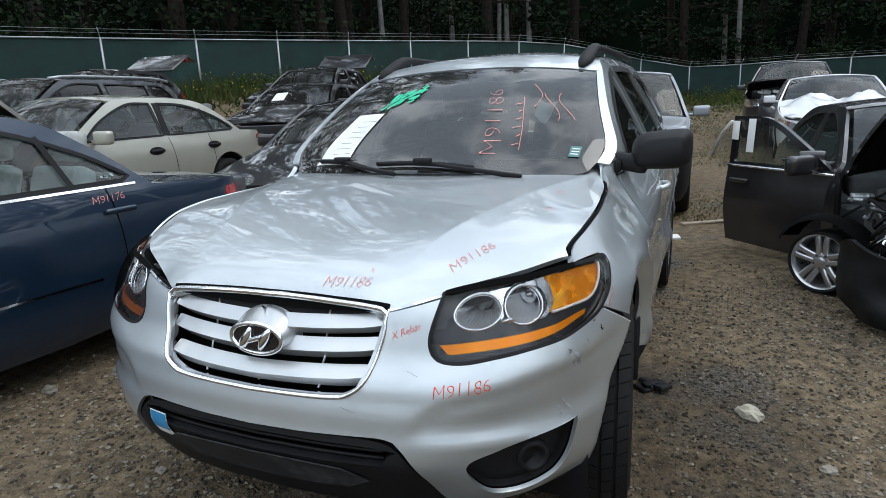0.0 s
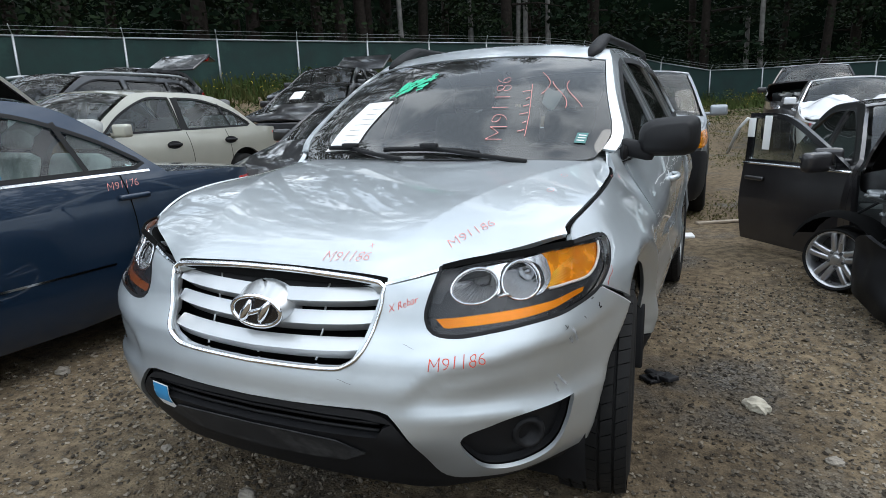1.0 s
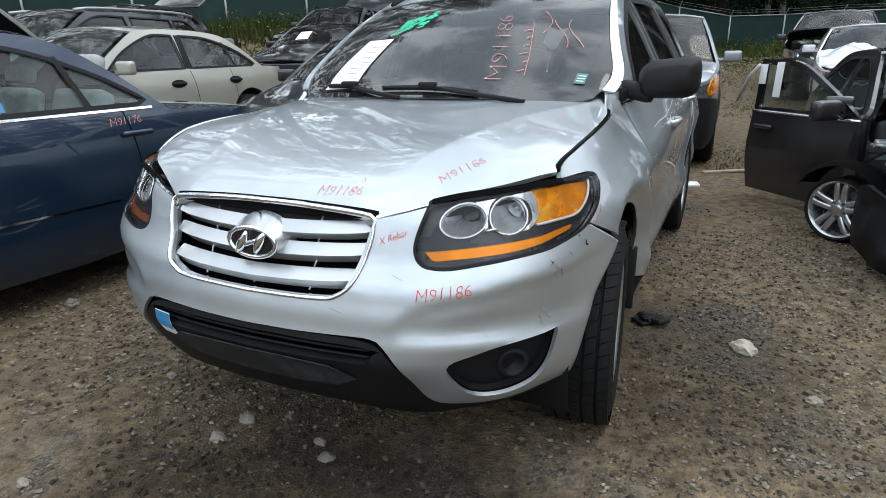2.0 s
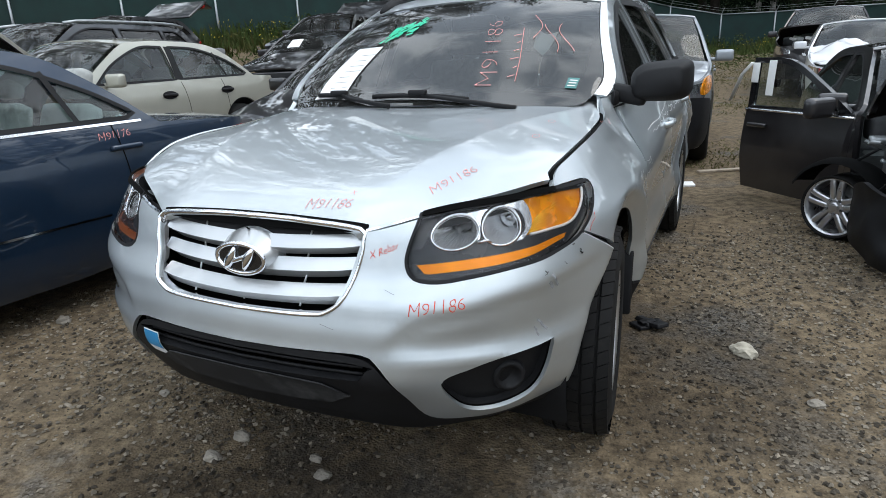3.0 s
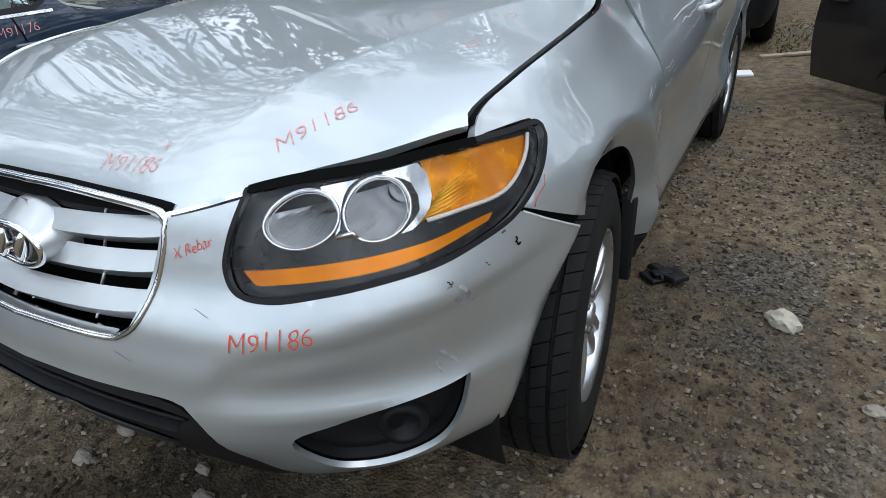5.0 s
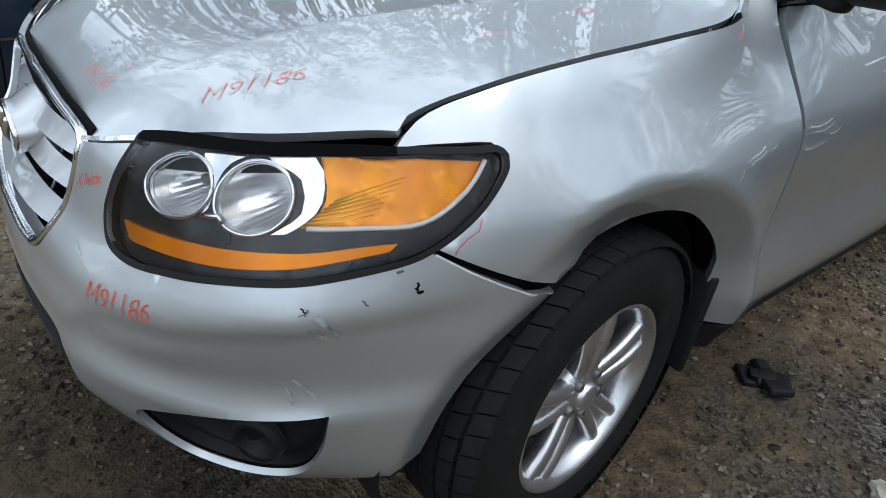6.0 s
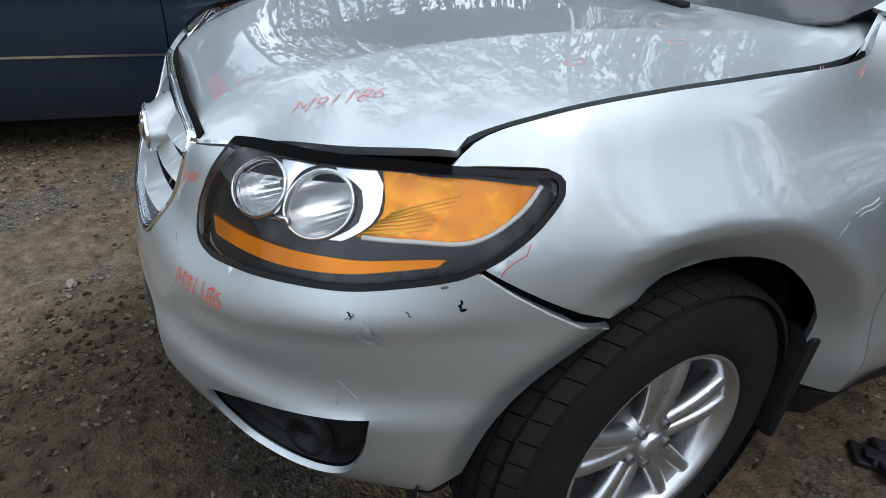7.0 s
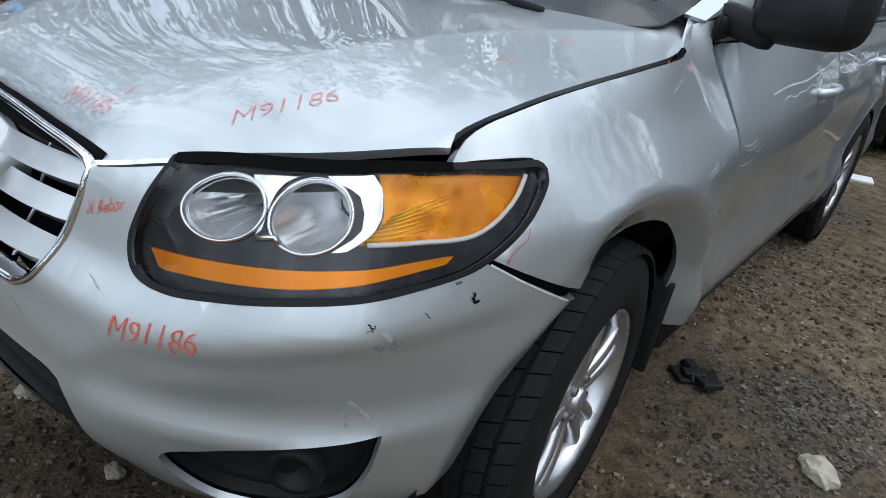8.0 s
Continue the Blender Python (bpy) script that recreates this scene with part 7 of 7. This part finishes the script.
def stone(size, x, y, seed, name="stone", label="rough tan stone lying on the gravel", flat=0.6, group="loose stones", rz=0.0, mat=STONE):
    bm = bmesh.new()
    bmesh.ops.create_icosphere(bm, subdivisions=2 if size < 0.05 else 3, radius=0.5)
    for v in bm.verts:
        n_ = v.co.normalized()
        v.co = v.co * (1 + 0.35 * noise.noise(n_ * 1.6 + Vector((seed, 0, 0))) + 0.12 * noise.noise(n_ * 5 + Vector((0, seed, 0))))
        v.co = Vector((v.co.x * size, v.co.y * size * 0.7, v.co.z * size * flat))
    ob = part(name, bm, mat, None, label, smooth=False, category="stone")
    ob.matrix_basis = pose(x, y, ground_rise(x, y) + 0.2 * size * flat, 0, 0, rz)
    return tagged(ob, "", "", group)


stone(0.115, 1.37, 1.55, 4, label="pale jagged rock lying on the gravel", rz=-35, mat=PALESTONE)
stone(0.07, -0.32, 0.23, 7)
stone(0.07, -0.34, 0.10, 9)
stone(0.09, -2.03, 0.72, 12)
stone(0.10, -1.85, 1.0, 13)
stone(0.06, 1.62, 1.2, 15)
stone(0.06, 0.10, 0.15, 19)
stone(0.05, 0.02, 0.22, 21)
stone(0.05, -0.85, 0.35, 22)
stone(0.05, -0.75, -0.35, 23)
bm = bmesh.new()
r5 = random.Random(6)
for k in range(7):
    block(bm, (r5.uniform(0.03, 0.09), r5.uniform(0.03, 0.07), r5.uniform(0.015, 0.04)), pose(r5.uniform(-0.05, 0.05), r5.uniform(-0.04, 0.04), 0.02 + 0.006 * k, r5.uniform(-30, 30), r5.uniform(-30, 30), r5.uniform(0, 180)), 0.006)
ob = part("debris", bm, PLASTIC, None, "crumpled black plastic scrap lying on gravel", category="debris")
ob.matrix_basis = pose(0.94, 1.72, ground_rise(0.94, 1.72)) @ Matrix.Diagonal((1.15, 1.0, 0.55, 1))
bm = bmesh.new()
block(bm, (0.55, 0.07, 0.022), pose(0, 0, 0.012), 0.004)
ob = part("wood_plank", bm, WOOD, None, "weathered wooden plank lying on the dirt", category="plank")
ob.matrix_basis = pose(1.18, 5.9, ground_rise(1.18, 5.9) + 0.005, 0, 0, 32)
bm = bmesh.new()
block(bm, (0.16, 0.11, 0.03), pose(0, 0, 0.015, 8), 0.01)
ob = part("paper_scrap", bm, PAPER, None, "crumpled white paper scrap on the dirt", category="paper")
ob.matrix_basis = pose(0.87, 5.12, ground_rise(0.87, 5.12), 0, 0, 20)


def gravel():
    """Loose gravel of many sizes over the near yard."""
    r = np.random.RandomState(21)
    bv = 0.5 * np.array([(1, 0, 0), (0, 1, 0), (-1, 0, 0), (0, -1, 0), (0.2, 0.1, 0.9), (0, 0, -0.8), (0.6, 0.6, 0.5), (-0.6, -0.5, 0.5)])
    bf = np.array([(0, 6, 4), (6, 1, 4), (1, 2, 4), (2, 7, 4), (7, 3, 4), (3, 0, 4), (0, 1, 6), (2, 3, 7), (1, 0, 5), (2, 1, 5), (3, 2, 5), (0, 3, 5)])
    pts = []
    for x, y, u in zip(r.uniform(-2.6, 3.2, 125000), -1.0 + 5.2 * r.rand(125000) ** 1.25, r.uniform(-0.5, 0.3, 125000)):
        if noise.noise((x * 0.9, y * 0.9, 7)) + 0.3 * noise.noise((x * 4, y * 4, 2)) + 0.12 * x > u:
            pts.append((x, y, ground_rise(x, y)))
    pts = np.array(pts)
    n = len(pts)
    s = 0.004 + 0.020 * r.rand(n) ** 3.5
    s[r.rand(n) < 0.002] *= 1.8
    a = r.uniform(0, 6.28, n)
    v = bv[None] * r.uniform(0.65, 1.3, (n, 8, 1)) * s[:, None, None] * np.array([1.25, 1.0, 0.8])
    x = v[..., 0] * np.cos(a)[:, None] - v[..., 1] * np.sin(a)[:, None] + pts[:, 0:1]
    y = v[..., 0] * np.sin(a)[:, None] + v[..., 1] * np.cos(a)[:, None] + pts[:, 1:2]
    z = v[..., 2] + pts[:, 2:3] + 0.15 * s[:, None]
    me = bpy.data.meshes.new("gravel")
    me.from_pydata(np.stack([x, y, z], -1).reshape(-1, 3).tolist(), [], (bf[None] + 8 * np.arange(n)[:, None, None]).reshape(-1, 3).tolist())
    me.materials.append(GRAVELMAT)
    tagged(new("gravel", me), "loose grey and tan gravel stones", "gravel", "", "stuff")


GRAVELMAT = material("gravel_stones", (0.15, 0.132, 0.108), spec=0.15, rough=0.95, vary=0.4, scale=28)
gn, gl_ = GRAVELMAT.node_tree.nodes, GRAVELMAT.node_tree.links
geo, gmul, grr = gn.new("ShaderNodeNewGeometry"), gn.new("ShaderNodeMix"), gn.new("ShaderNodeValToRGB")
gmul.data_type, gmul.blend_type = "RGBA", "MULTIPLY"
gmul.inputs["Factor"].default_value = 1.0
grr.color_ramp.elements[0].position, grr.color_ramp.elements[0].color = 0.2, (0.38, 0.36, 0.34, 1)
grr.color_ramp.elements[1].position, grr.color_ramp.elements[1].color = 1.0, (1.9, 1.85, 1.75, 1)
gl_.new(geo.outputs["Random Per Island"], grr.inputs["Fac"])
gl_.new(gn["Principled BSDF"].inputs["Base Color"].links[0].from_socket, gmul.inputs["A"])
gl_.new(grr.outputs["Color"], gmul.inputs["B"])
gl_.new(gmul.outputs["Result"], gn["Principled BSDF"].inputs["Base Color"])
# Loose stones too: stain with painted bumper shade, then the wheel side.
dark_patch(GRAVELMAT, (0.40, 0.39, 0.38))
dark_patch(GRAVELMAT, (0.62, 0.61, 0.60), (-1.87, -1.755), (1.7, 1.3))
gravel()


def backdrop():
    """Plain sheet far behind the trees, the woods' darkness put into its colour."""
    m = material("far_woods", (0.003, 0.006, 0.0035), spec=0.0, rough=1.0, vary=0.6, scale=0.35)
    vs, fs = [], []
    for i in range(61):
        a = radians(6 * i)
        # The far half stays out of view, added to hold back low sky.
        r = 62 if math.sin(a) > -0.1 else 115
        for z in (-3, (15 if math.sin(a) > 0 else 7) + 2.5 * noise.noise((i * 0.7, 0, 0)) + 2 * noise.noise((i * 2.3, 5, 0))):
            vs.append((r * math.cos(a), r * math.sin(a), z))
        if i:
            k = 2 * i
            fs.append((k - 2, k, k + 1, k - 1))
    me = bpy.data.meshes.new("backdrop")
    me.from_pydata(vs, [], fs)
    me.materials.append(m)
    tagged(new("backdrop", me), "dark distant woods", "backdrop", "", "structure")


backdrop()


def lane_grass():
    """Short sparse grass in the lane between the rows of cars."""
    r = random.Random(77)
    vs, fs = [], []
    for _ in range(45000):
        x, y = r.uniform(-2.5, 6), 6.0 + 22 * r.random() ** 1.4
        if noise.noise((x * 0.6, y * 0.35, 3)) < r.uniform(-0.3, 0.5) - 0.02 * (y - 8):
            continue
        z, h, a = ground_rise(x, y) - 0.005, r.uniform(0.012, 0.05), r.uniform(0, 3.14)
        w, k = 0.006 + 0.0006 * y, len(vs)
        vs += [(x - w * math.cos(a), y - w * math.sin(a), z), (x + w * math.cos(a), y + w * math.sin(a), z), (x + r.uniform(-0.05, 0.05), y + r.uniform(-0.05, 0.05), z + h)]
        fs.append((k, k + 1, k + 2))
    me = bpy.data.meshes.new("lane_grass")
    me.from_pydata(vs, [], fs)
    me.materials.append(LANEGRASS)
    tagged(new("lane_grass", me), "short sparse green and straw grass", "grass", "", "stuff")


lane_grass()
